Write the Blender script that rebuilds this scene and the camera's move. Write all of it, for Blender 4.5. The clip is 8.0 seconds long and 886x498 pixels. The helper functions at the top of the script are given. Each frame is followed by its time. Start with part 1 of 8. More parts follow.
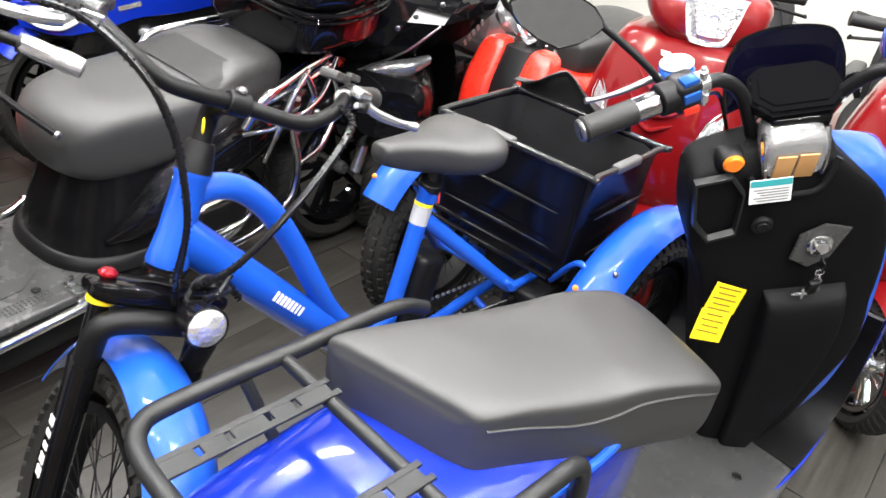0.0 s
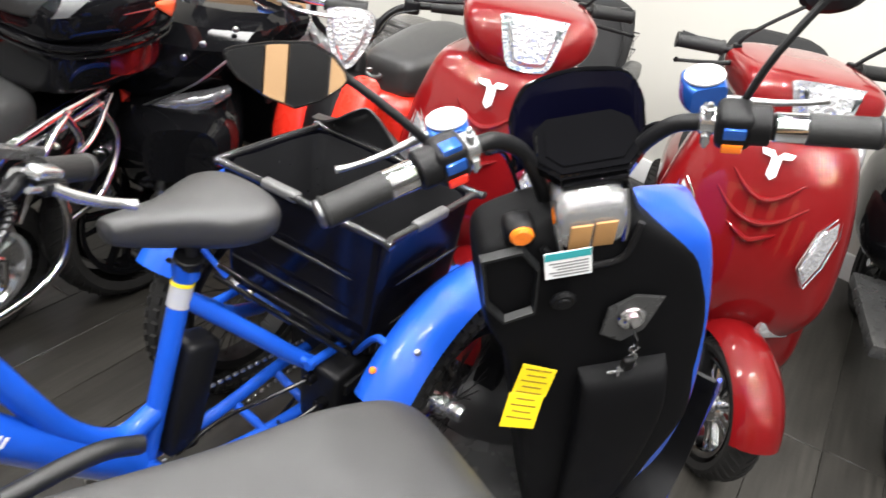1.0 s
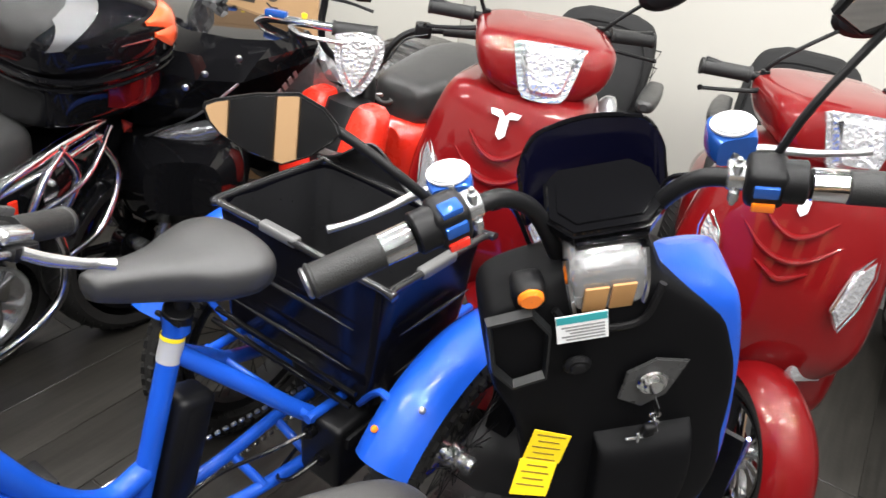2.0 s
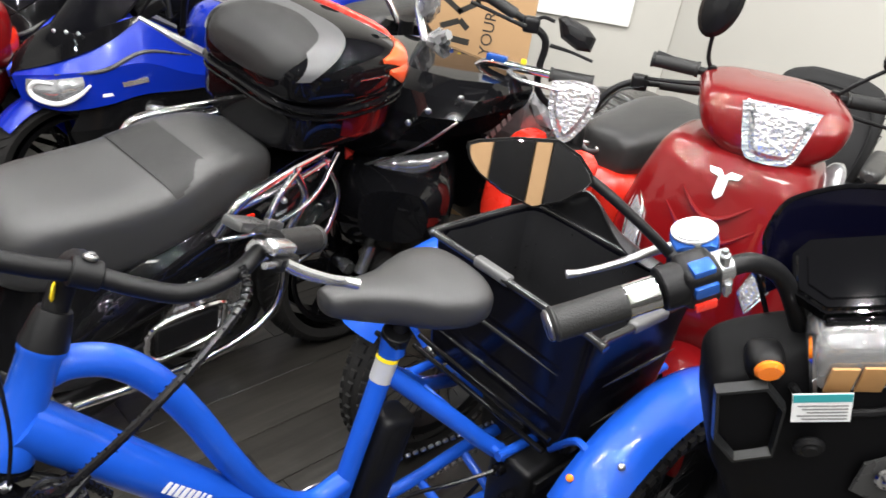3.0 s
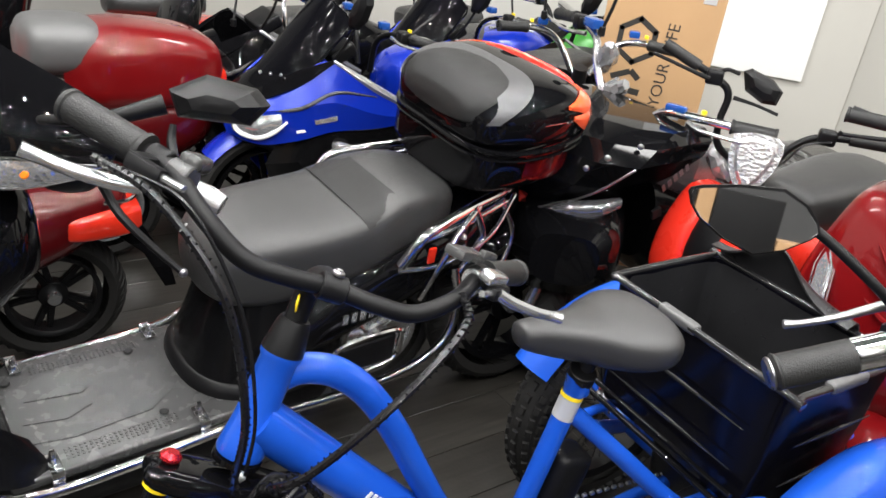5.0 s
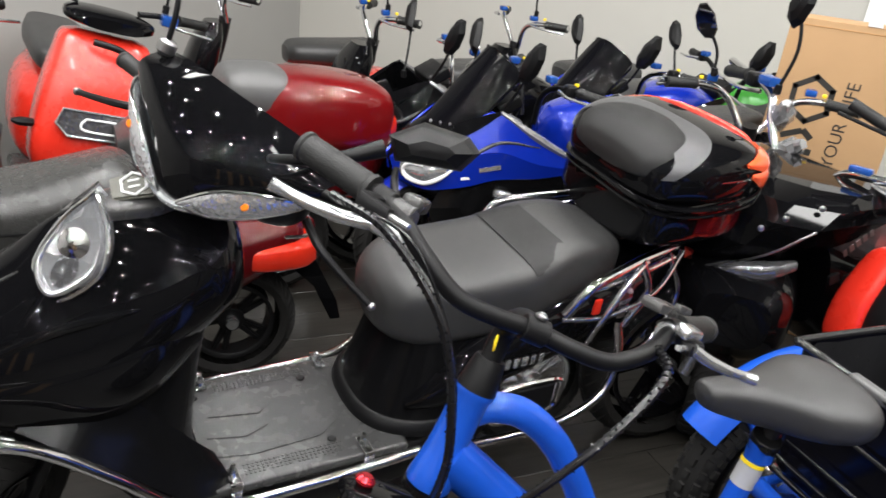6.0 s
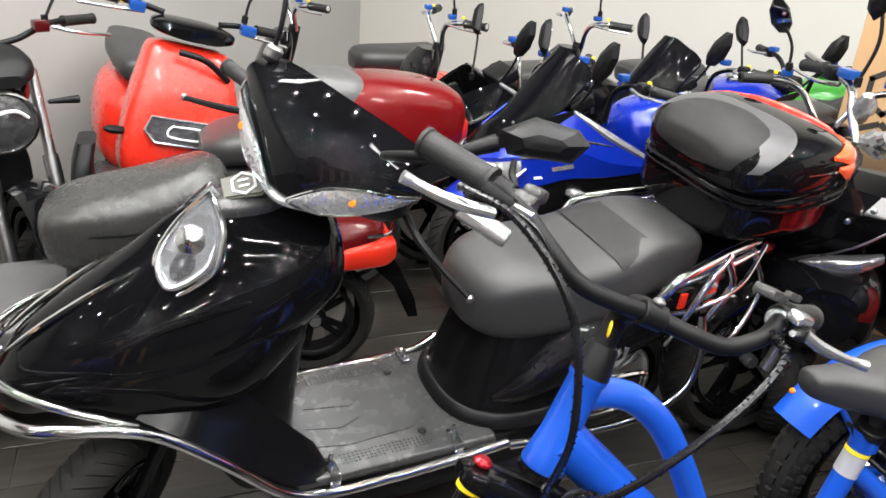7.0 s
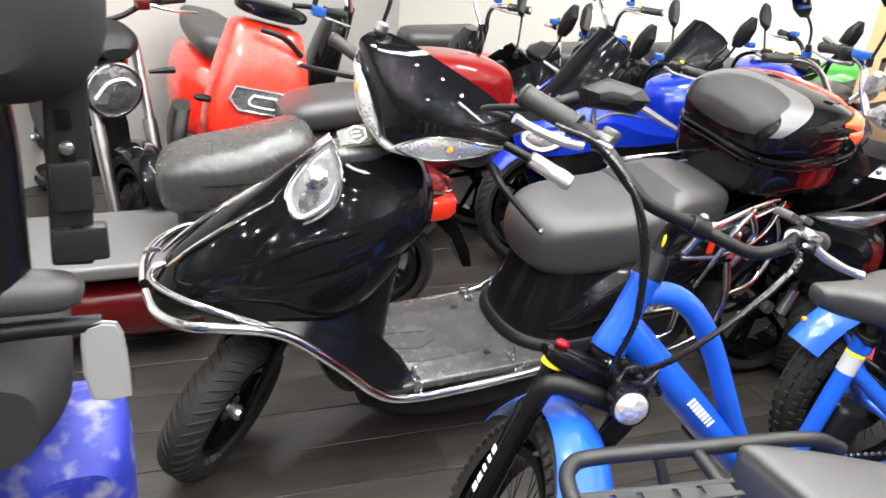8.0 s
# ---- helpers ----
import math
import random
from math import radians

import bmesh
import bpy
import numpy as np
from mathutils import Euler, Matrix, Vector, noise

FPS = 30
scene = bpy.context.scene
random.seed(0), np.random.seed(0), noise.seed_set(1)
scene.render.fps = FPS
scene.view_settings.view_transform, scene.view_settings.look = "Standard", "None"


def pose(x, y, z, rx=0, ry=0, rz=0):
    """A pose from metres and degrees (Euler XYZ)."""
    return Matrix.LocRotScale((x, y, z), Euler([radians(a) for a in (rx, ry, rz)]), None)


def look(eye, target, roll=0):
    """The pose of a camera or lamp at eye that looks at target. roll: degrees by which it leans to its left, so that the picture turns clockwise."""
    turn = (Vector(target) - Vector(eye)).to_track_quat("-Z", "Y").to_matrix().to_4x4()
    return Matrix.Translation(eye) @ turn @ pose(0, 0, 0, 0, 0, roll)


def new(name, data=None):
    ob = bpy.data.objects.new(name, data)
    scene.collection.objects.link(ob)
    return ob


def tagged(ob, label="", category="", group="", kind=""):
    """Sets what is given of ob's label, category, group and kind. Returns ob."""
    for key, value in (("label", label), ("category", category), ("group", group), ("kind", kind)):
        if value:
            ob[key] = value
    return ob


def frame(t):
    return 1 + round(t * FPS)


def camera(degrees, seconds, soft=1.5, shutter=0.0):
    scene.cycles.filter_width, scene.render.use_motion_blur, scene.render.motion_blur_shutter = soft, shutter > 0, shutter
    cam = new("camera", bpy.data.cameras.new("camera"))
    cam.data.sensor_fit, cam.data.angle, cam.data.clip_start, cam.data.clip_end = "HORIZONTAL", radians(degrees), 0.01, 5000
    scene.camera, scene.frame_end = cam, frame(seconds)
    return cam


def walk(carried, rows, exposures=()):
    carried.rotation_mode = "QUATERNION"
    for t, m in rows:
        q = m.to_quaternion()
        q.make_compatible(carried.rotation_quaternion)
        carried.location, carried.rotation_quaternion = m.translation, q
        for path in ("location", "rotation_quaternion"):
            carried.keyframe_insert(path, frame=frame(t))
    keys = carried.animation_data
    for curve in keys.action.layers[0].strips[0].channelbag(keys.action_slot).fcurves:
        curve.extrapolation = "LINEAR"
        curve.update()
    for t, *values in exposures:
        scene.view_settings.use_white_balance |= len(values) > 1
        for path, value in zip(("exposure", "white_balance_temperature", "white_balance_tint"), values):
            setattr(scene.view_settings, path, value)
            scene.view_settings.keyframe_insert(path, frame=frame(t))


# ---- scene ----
cam = camera(60.2, 8.0, shutter=0.25)
PATH = [
    (0, (0.026, 0.05, 1.466), (0.148, 1.763, 0.441), 9.2),
    (0.5, (0.092, 0.163, 1.476), (0.304, 1.873, 0.46), 9.4),
    (1, (0.273, 0.339, 1.498), (0.653, 2.034, 0.507), 10.4),
    (1.2, (0.331, 0.39, 1.505), (0.732, 2.08, 0.514), 10.7),
    (2.3, (0.284, 0.456, 1.524), (0.516, 2.186, 0.546), 8.6),
    (2.5, (0.258, 0.455, 1.516), (0.383, 2.198, 0.544), 8.8),
    (3, (0.205, 0.442, 1.518), (0.108, 2.2, 0.569), 9.2),
    (3.5, (0.184, 0.42, 1.517), (0.004, 2.186, 0.596), 8.5),
    (4, (0.151, 0.395, 1.515), (-0.115, 2.152, 0.597), 7.7),
    (4.2, (0.126, 0.384, 1.51), (-0.199, 2.129, 0.588), 7.5),
    (5.3, (0.09, 0.35, 1.511), (-0.42, 2.09, 0.667), 8.6),
    (5.5, (0.072, 0.33, 1.511), (-0.505, 2.063, 0.697), 9.1),
    (6, (0.021, 0.3, 1.507), (-0.765, 1.951, 0.697), 6.7),
    (6.5, (-0.016, 0.276, 1.508), (-0.884, 1.889, 0.706), 5.2),
    (7, (-0.041, 0.209, 1.496), (-0.936, 1.803, 0.687), 4.6),
    (7.5, (0.033, 0.012, 1.498), (-0.867, 1.6, 0.681), 5.1),
    (8, (0.012, -0.176, 1.523), (-0.901, 1.39, 0.677), 5.1),
]
EXPOSURE = ((0, 0.31), (0.5, 0.17), (1, 0.0), (2.5, -0.24), (4, -0.42), (5.5, -0.54), (6, -0.66), (6.5, -0.48), (7.2, -0.13), (8, 0.34))
walk(cam, [(t, look(eye, target, roll)) for t, eye, target, roll in PATH], EXPOSURE)

# ---- light: a showroom with rows of small ceiling spots and a few LED panels ----
world = bpy.data.worlds.new("world")
scene.world = world
world.use_nodes = True
world.node_tree.nodes["Background"].inputs[0].default_value = (0.9, 0.95, 1.0, 1)
world.node_tree.nodes["Background"].inputs[1].default_value = 0.004
CEIL = 3.3


def area_lamp(x, y, z, watts, shape, sx, sy, color=(1.0, 0.99, 0.97)):
    data = bpy.data.lights.new("ceiling_lamp", "AREA")
    data.energy, data.shape, data.size, data.size_y, data.color = watts, shape, sx, sy, color
    ob = new("ceiling_lamp", data)
    ob.matrix_world = pose(x, y, z)
    return ob


rnd = random.Random(4)
SPOTS = [(-2.75 + 0.68 * i + rnd.uniform(-0.12, 0.12), -1.5 + 0.7 * j + rnd.uniform(-0.12, 0.12)) for i in range(9) for j in range(8)]
SPOTS += [(3.6 + 1.0 * i + rnd.uniform(-0.15, 0.15), -5.6 + 1.1 * j + rnd.uniform(-0.15, 0.15)) for i in range(3) for j in range(7)]
SPOTS += [(-2.7 + 1.15 * i + rnd.uniform(-0.15, 0.15), -5.6 + 1.1 * j + rnd.uniform(-0.15, 0.15)) for i in range(5) for j in range(4)]
PANELS = [(-2.0, 1.7), (0.55, 0.95), (-0.6, 3.6)]
for x, y in SPOTS:
    area_lamp(x, y, CEIL - 0.035, 12, "DISK", 0.022, 0.022)
for x, y in PANELS:
    area_lamp(x, y, CEIL - 0.03, 26, "RECTANGLE", 1.15, 0.16, (1.0, 0.99, 0.97))


# ---- materials ----
def mat(name, color, rough=0.5, metal=0.0, coat=0.0, vary=0.12, scale=6.0, bump=0.0, bscale=200.0, spec=0.5, transmission=0.0, rvary=0.08):
    m = bpy.data.materials.new(name)
    m.use_nodes = True
    nt = m.node_tree
    b = nt.nodes["Principled BSDF"]
    b.inputs["Metallic"].default_value = metal
    b.inputs["Coat Weight"].default_value = coat
    b.inputs["Coat Roughness"].default_value = 0.03
    b.inputs["Specular IOR Level"].default_value = spec
    b.inputs["Transmission Weight"].default_value = transmission
    co = nt.nodes.new("ShaderNodeTexCoord")
    n1 = nt.nodes.new("ShaderNodeTexNoise")
    n1.inputs["Scale"].default_value, n1.inputs["Detail"].default_value = scale, 6
    nt.links.new(co.outputs["Object"], n1.inputs["Vector"])
    mix = nt.nodes.new("ShaderNodeMix")
    mix.data_type = "RGBA"
    mix.inputs["A"].default_value = tuple(c * (1 - vary) for c in color) + (1,)
    mix.inputs["B"].default_value = tuple(min(1, c * (1 + vary)) for c in color) + (1,)
    nt.links.new(n1.outputs["Fac"], mix.inputs["Factor"])
    nt.links.new(mix.outputs["Result"], b.inputs["Base Color"])
    mr = nt.nodes.new("ShaderNodeMapRange")
    mr.inputs["To Min"].default_value, mr.inputs["To Max"].default_value = max(0.02, rough - rvary), min(1, rough + rvary)
    n2 = nt.nodes.new("ShaderNodeTexNoise")
    n2.inputs["Scale"].default_value, n2.inputs["Detail"].default_value = scale * 3.7, 4
    nt.links.new(co.outputs["Object"], n2.inputs["Vector"])
    nt.links.new(n2.outputs["Fac"], mr.inputs["Value"])
    nt.links.new(mr.outputs["Result"], b.inputs["Roughness"])
    if bump:
        n3 = nt.nodes.new("ShaderNodeTexNoise")
        n3.inputs["Scale"].default_value, n3.inputs["Detail"].default_value = bscale, 3
        nt.links.new(co.outputs["Object"], n3.inputs["Vector"])
        bp = nt.nodes.new("ShaderNodeBump")
        bp.inputs["Strength"].default_value, bp.inputs["Distance"].default_value = bump, 0.002
        nt.links.new(n3.outputs["Fac"], bp.inputs["Height"])
        nt.links.new(bp.outputs["Normal"], b.inputs["Normal"])
    return m


def facet_mat(name, color, rough=0.12, scale=60.0, strength=0.9):
    """A moulded lamp lens or reflector: bright with a cell-like relief."""
    m = mat(name, color, rough, 0.75, 0.5, vary=0.2, scale=30)
    nt = m.node_tree
    b = nt.nodes["Principled BSDF"]
    co = nt.nodes.new("ShaderNodeTexCoord")
    v = nt.nodes.new("ShaderNodeTexVoronoi")
    v.inputs["Scale"].default_value = scale
    nt.links.new(co.outputs["Object"], v.inputs["Vector"])
    bp = nt.nodes.new("ShaderNodeBump")
    bp.inputs["Strength"].default_value, bp.inputs["Distance"].default_value = strength, 0.01
    nt.links.new(v.outputs["Distance"], bp.inputs["Height"])
    nt.links.new(bp.outputs["Normal"], b.inputs["Normal"])
    return m


BLUE = mat("gloss_blue_paint", (0.008, 0.07, 0.44), 0.38, 0.0, 1.0, vary=0.05, spec=0.2)
BLUE_DEEP = mat("deep_blue_paint", (0.004, 0.022, 0.34), 0.2, 0.2, 0.9, vary=0.05)
BLUE_FILM = mat("blue_film", (0.02, 0.1, 0.42), 0.12, 0.45, 0.5)
BLUE_DUSTY = mat("dusty_blue_plastic", (0.2, 0.22, 0.42), 0.6, vary=0.8, scale=26)
NAVY = mat("navy_gloss", (0.002, 0.002, 0.008), 0.12, 0, 0.2)
BLACK_GLOSS = mat("gloss_black_paint", (0.003, 0.003, 0.0035), 0.035, 0, 0.0, vary=0.2, rvary=0.012, spec=0.27)
BLACK = mat("black_plastic", (0.005, 0.005, 0.0055), 0.4, spec=0.2, bump=0.15, bscale=700)
BLACK_MATTE = mat("black_grained_plastic", (0.0035, 0.0035, 0.004), 0.46, spec=0.09, bump=0.3, bscale=900)
DARK_GREY = mat("dark_grey_plastic", (0.038, 0.038, 0.038), 0.28, bump=0.2, bscale=600)
GREY = mat("grey_plastic", (0.2, 0.2, 0.2), 0.45)
RACK = mat("black_powder_coat", (0.009, 0.0095, 0.01), 0.36, spec=0.35, bump=0.2, bscale=1200)
VINYL = mat("black_seat_vinyl", (0.03, 0.03, 0.03), 0.38, vary=0.1, bump=0.35, bscale=800, spec=0.5, rvary=0.05)
VINYL_GREY = mat("grey_seat_vinyl", (0.08, 0.08, 0.08), 0.4, vary=0.05, bump=0.35, bscale=800, spec=0.6)
VINYL_SHINE = mat("shiny_seat_vinyl", (0.03, 0.029, 0.028), 0.22, vary=0.08, bump=0.3, bscale=500, spec=0.8)
FABRIC = mat("black_seat_fabric", (0.016, 0.016, 0.0165), 0.8, bump=0.6, bscale=600, spec=0.2)
PVC = mat("black_coated_fabric", (0.003, 0.003, 0.005), 0.2, spec=0.3, bump=0.45, bscale=14)
LINING = mat("crinkled_black_lining", (0.012, 0.012, 0.013), 0.3, spec=0.45, vary=0.4, scale=9, bump=0.7, bscale=22)
RUBBER = mat("tyre_rubber", (0.011, 0.0105, 0.01), 0.7, spec=0.25, vary=0.3, scale=20, bump=0.4, bscale=300)
GRIP = mat("rubber_grip", (0.013, 0.013, 0.013), 0.5, spec=0.35, bump=0.5, bscale=500)
CHROME = mat("chrome", (0.78, 0.78, 0.79), 0.09, 1.0, vary=0.05, rvary=0.04)
STEEL = mat("brushed_steel", (0.38, 0.38, 0.38), 0.3, 1.0)
ALLOY = mat("silver_alloy", (0.6, 0.61, 0.62), 0.22, 0.9)
RED = mat("metallic_red_paint", (0.125, 0.003, 0.004), 0.32, 0.0, 1.0, spec=0.1, vary=0.14, scale=3)
RED_BRIGHT = mat("bright_red_paint", (0.72, 0.028, 0.014), 0.28, 0, 0.8, vary=0.05)
RED_DARK = mat("burgundy_paint", (0.06, 0.003, 0.004), 0.2, 0.1, 0.4, spec=0.2)
GREEN = mat("green_paint", (0.045, 0.26, 0.035), 0.25, 0.1, 0.8)
ORANGE = mat("amber_reflector", (0.85, 0.2, 0.01), 0.25, coat=0.5)
RED_LENS = mat("red_lens", (0.52, 0.022, 0.009), 0.12, coat=1.0)
REFLECT = mat("red_orange_reflector", (0.8, 0.1, 0.03), 0.2, coat=0.8, bump=0.3, bscale=160)
SMOKED = mat("smoked_acrylic", (0.005, 0.005, 0.006), 0.1, spec=0.26)
LENS = facet_mat("clear_lamp_lens", (0.62, 0.63, 0.65), 0.1, 22, 0.14)
LENS_FINE = facet_mat("faceted_reflector", (0.66, 0.66, 0.68), 0.14, 95, 0.22)
WHITE = mat("white_print", (0.72, 0.72, 0.72), 0.5)
TEAL = mat("teal_print", (0.03, 0.28, 0.3), 0.5)
INK = mat("grey_print", (0.2, 0.2, 0.2), 0.6)
BLACK_INK = mat("black_print", (0.02, 0.018, 0.015), 0.6)
YELLOW = mat("yellow_label", (0.85, 0.62, 0.01), 0.5, vary=0.04)
CARD = mat("corrugated_cardboard", (0.37, 0.225, 0.11), 0.8, vary=0.12, scale=4, bump=0.2, bscale=60)
BROWN_CARD = mat("brown_cardboard_slip", (0.42, 0.22, 0.08), 0.7, vary=0.25, scale=18)
CLEAR = mat("clear_plastic_pouch", (0.85, 0.85, 0.86), 0.1, 0.15, 0.8, vary=0.1, scale=25, bump=0.8, bscale=50, transmission=0.8)
TAPE = mat("silver_tape", (0.55, 0.55, 0.56), 0.35, 0.4)
CABLE = mat("black_cable", (0.005, 0.005, 0.006), 0.25, spec=0.4)
FOIL = mat("clear_wrap", (0.4, 0.4, 0.41), 0.18, 0.65, 0.6, vary=0.3, scale=40, bump=1.0, bscale=90)
MIRROR = mat("mirror_glass", (0.9, 0.9, 0.9), 0.02, 1.0, vary=0.0, rvary=0.0)
WALL = mat("painted_wall", (0.47, 0.457, 0.42), 0.75, vary=0.04, scale=2, bump=0.15, bscale=120)
WALL_WHITE = mat("white_board_face", (0.85, 0.85, 0.83), 0.5, vary=0.02)
CEILING = mat("dark_ceiling_paint", (0.05, 0.05, 0.052), 0.8)
RED_ANOD = mat("red_anodised", (0.5, 0.02, 0.03), 0.25, 0.8)
CRESCENT = mat("satin_grey_vinyl", (0.055, 0.055, 0.057), 0.34, vary=0.06, bump=0.2, bscale=800, spec=0.5)
SEAT_PANEL = mat("dark_seat_panel_vinyl", (0.011, 0.011, 0.011), 0.5, vary=0.1, bump=0.45, bscale=900, spec=0.35)
MAT_GREY = mat("grey_rubber_mat", (0.034, 0.034, 0.034), 0.26, vary=0.25, scale=7, bump=0.08, bscale=500, rvary=0.12)
LAMP_BOWL = facet_mat("silvered_lamp_bowl", (0.5, 0.51, 0.53), 0.08, 14, 0.6)
OLIVE = mat("olive_grey_plastic", (0.07, 0.07, 0.055), 0.35, vary=0.1)
SATIN = mat("satin_black_plastic", (0.004, 0.004, 0.0045), 0.19, spec=0.3, rvary=0.05)
LEATHER = mat("grey_worn_vinyl", (0.03, 0.03, 0.029), 0.27, vary=0.15, scale=9, bump=0.5, bscale=240, spec=0.6)
YELLOW_INK = mat("faded_print", (0.2, 0.13, 0.01), 0.5)
WALL_GREY = mat("grey_painted_wall", (0.33, 0.325, 0.31), 0.75, vary=0.05, scale=2, bump=0.15, bscale=120)
# for walls out of view: kept dark so that gloss black reflects less
WALL_UNSEEN = mat("dark_unseen_wall", (0.1, 0.1, 0.1), 0.8)
for node in BLUE_DUSTY.node_tree.nodes:
    if node.type == "MIX":
        node.inputs["A"].default_value, node.inputs["B"].default_value = (0.006, 0.014, 0.2, 1), (0.17, 0.175, 0.22, 1)
        blotch = BLUE_DUSTY.node_tree.nodes.new("ShaderNodeMapRange")
        blotch.inputs["From Min"].default_value, blotch.inputs["From Max"].default_value = 0.5, 0.78
        BLUE_DUSTY.node_tree.links.new(node.inputs["Factor"].links[0].from_socket, blotch.inputs["Value"])
        BLUE_DUSTY.node_tree.links.new(blotch.outputs["Result"], node.inputs["Factor"])
PIPING = mat("worn_black_piping", (0.014, 0.014, 0.015), 0.14, coat=0.5)
LENS_DARK = facet_mat("grey_lamp_glass", (0.2, 0.2, 0.21), 0.1, 40, 0.3)
SCREEN = mat("smoked_windscreen", (0.003, 0.003, 0.004), 0.06, spec=0.08)


def floor_mat():
    m = mat("grey_vinyl_floor", (0.026, 0.024, 0.021), 0.36, vary=0.5, scale=1.6, bump=0.25, bscale=60)
    nt = m.node_tree
    b = nt.nodes["Principled BSDF"]
    base = b.inputs["Base Color"].links[0].from_socket
    co = nt.nodes.new("ShaderNodeTexCoord")
    mp = nt.nodes.new("ShaderNodeMapping")
    mp.inputs["Scale"].default_value = (1.2, 16, 1)
    mp.inputs["Rotation"].default_value = (0, 0, radians(38))
    nz = nt.nodes.new("ShaderNodeTexNoise")
    nz.inputs["Scale"].default_value, nz.inputs["Detail"].default_value = 3, 8
    nt.links.new(co.outputs["Object"], mp.inputs["Vector"])
    nt.links.new(mp.outputs["Vector"], nz.inputs["Vector"])
    info = nt.nodes.new("ShaderNodeObjectInfo")
    ramp = nt.nodes.new("ShaderNodeMapRange")
    ramp.inputs["From Min"].default_value, ramp.inputs["From Max"].default_value = 0.35, 0.7
    ramp.inputs["To Min"].default_value, ramp.inputs["To Max"].default_value = 0.7, 1.3
    nt.links.new(nz.outputs["Fac"], ramp.inputs["Value"])
    r2 = nt.nodes.new("ShaderNodeMapRange")
    r2.inputs["To Min"].default_value, r2.inputs["To Max"].default_value = 0.75, 1.3
    nt.links.new(info.outputs["Random"], r2.inputs["Value"])
    mul = nt.nodes.new("ShaderNodeMath")
    mul.operation = "MULTIPLY"
    nt.links.new(ramp.outputs["Result"], mul.inputs[0])
    nt.links.new(r2.outputs["Result"], mul.inputs[1])
    sc = nt.nodes.new("ShaderNodeVectorMath")
    sc.operation = "SCALE"
    nt.links.new(base, sc.inputs[0])
    nt.links.new(mul.outputs[0], sc.inputs["Scale"])
    nt.links.new(sc.outputs["Vector"], b.inputs["Base Color"])
    return m


FLOOR = floor_mat()


# ---- mesh helpers: a geo is (vertices, faces) ----
def join(*geos):
    vs, fs = [], []
    for v, f in geos:
        k = len(vs)
        vs += v
        fs += [tuple(i + k for i in q) for q in f]
    return vs, fs


def moved(geo, m):
    return [m @ Vector(v) for v in geo[0]], geo[1]


def part(name, geo, material, parent=None, label="", m=None, angle=38):
    vs, fs = geo
    if m is not None:
        vs = [m @ Vector(v) for v in vs]
    me = bpy.data.meshes.new(name)
    me.from_pydata([tuple(v) for v in vs], [], fs)
    me.polygons.foreach_set("use_smooth", [True] * len(me.polygons))
    me.set_sharp_from_angle(angle=radians(angle))
    me.materials.append(material)
    me.update()
    ob = new(name, me)
    if parent is not None:
        ob.parent = parent
    if label:
        tagged(ob, label)
    return ob


def thing(name, label, category, x, y, z, yaw=0, lean=0, group="", size=1.0):
    ob = new(name)
    ob.matrix_world = pose(x, y, z, lean, 0, yaw) @ Matrix.Diagonal((size, size, size, 1))
    return tagged(ob, label, category, group)


def spline(pts, k=5):
    """A smooth line through the points (Catmull-Rom)."""
    p = [Vector(q) for q in pts]
    if len(p) < 3:
        return p
    p = [2 * p[0] - p[1]] + p + [2 * p[-1] - p[-2]]
    out = []
    for i in range(1, len(p) - 2):
        a, b, c, d = p[i - 1 : i + 3]
        for j in range(k):
            t = j / k
            out.append(0.5 * (2 * b + (c - a) * t + (2 * a - 5 * b + 4 * c - d) * t * t + (3 * b - a - 3 * c + d) * t ** 3))
    return out + [p[-2]]


def loft(rings, caps=True, closed=False):
    n = len(rings[0])
    vs = [v for r in rings for v in r]
    fs = []
    for i in range(len(rings) if closed else len(rings) - 1):
        a, b = i * n, ((i + 1) % len(rings)) * n
        fs += [(a + j, a + (j + 1) % n, b + (j + 1) % n, b + j) for j in range(n)]
    if caps and not closed:
        fs.append(tuple(reversed(range(n))))
        fs.append(tuple(range(len(vs) - n, len(vs))))
    return vs, fs


def tube(pts, r, n=10, k=5, closed=False):
    """A round bar along the points; r is one radius or one for each point."""
    line = spline(list(pts) + [pts[0]], k)[:-1] if closed else spline(pts, k)
    if isinstance(r, (int, float)):
        rs = [r] * len(line)
    else:
        rs = [v[0] for v in spline([(q, 0, 0) for q in r], k)]
    rings, up = [], None
    m = len(line)
    for i, p in enumerate(line):
        d = (line[(i + 1) % m] - line[i - 1]) if closed else line[min(i + 1, m - 1)] - line[max(i - 1, 0)]
        d = d.normalized()
        if up is None:
            up = d.orthogonal().normalized()
        up = (up - d * up.dot(d)).normalized()
        s = d.cross(up)
        rings.append([p + rs[i] * (math.cos(a) * up + math.sin(a) * s) for a in (2 * math.pi * j / n for j in range(n))])
    return loft(rings, closed=closed)


def hull(secs, n=24, k=4):
    """A body along x. Sections: x, z middle, half width, height above the middle, depth below it, squareness (2 is round), y middle."""
    rows = [tuple(s) + (2.6, 0.0)[len(s) - 5 :] for s in secs]
    flat = list(zip(*[[v[0] for v in spline([(r[c], 0, 0) for r in rows], k)] for c in range(7)]))
    rings = []
    for x, z, w, up, dn, e, y in flat:
        ring = []
        for j in range(n):
            a = 2 * math.pi * j / n
            c, s = math.cos(a), math.sin(a)
            py = math.copysign(abs(c) ** (2 / e), c) * max(w, 0.002)
            pz = math.copysign(abs(s) ** (2 / e), s) * max(up if s > 0 else dn, 0.002)
            ring.append(Vector((x, y + py, z + pz)))
        rings.append(ring)
    return loft(rings)


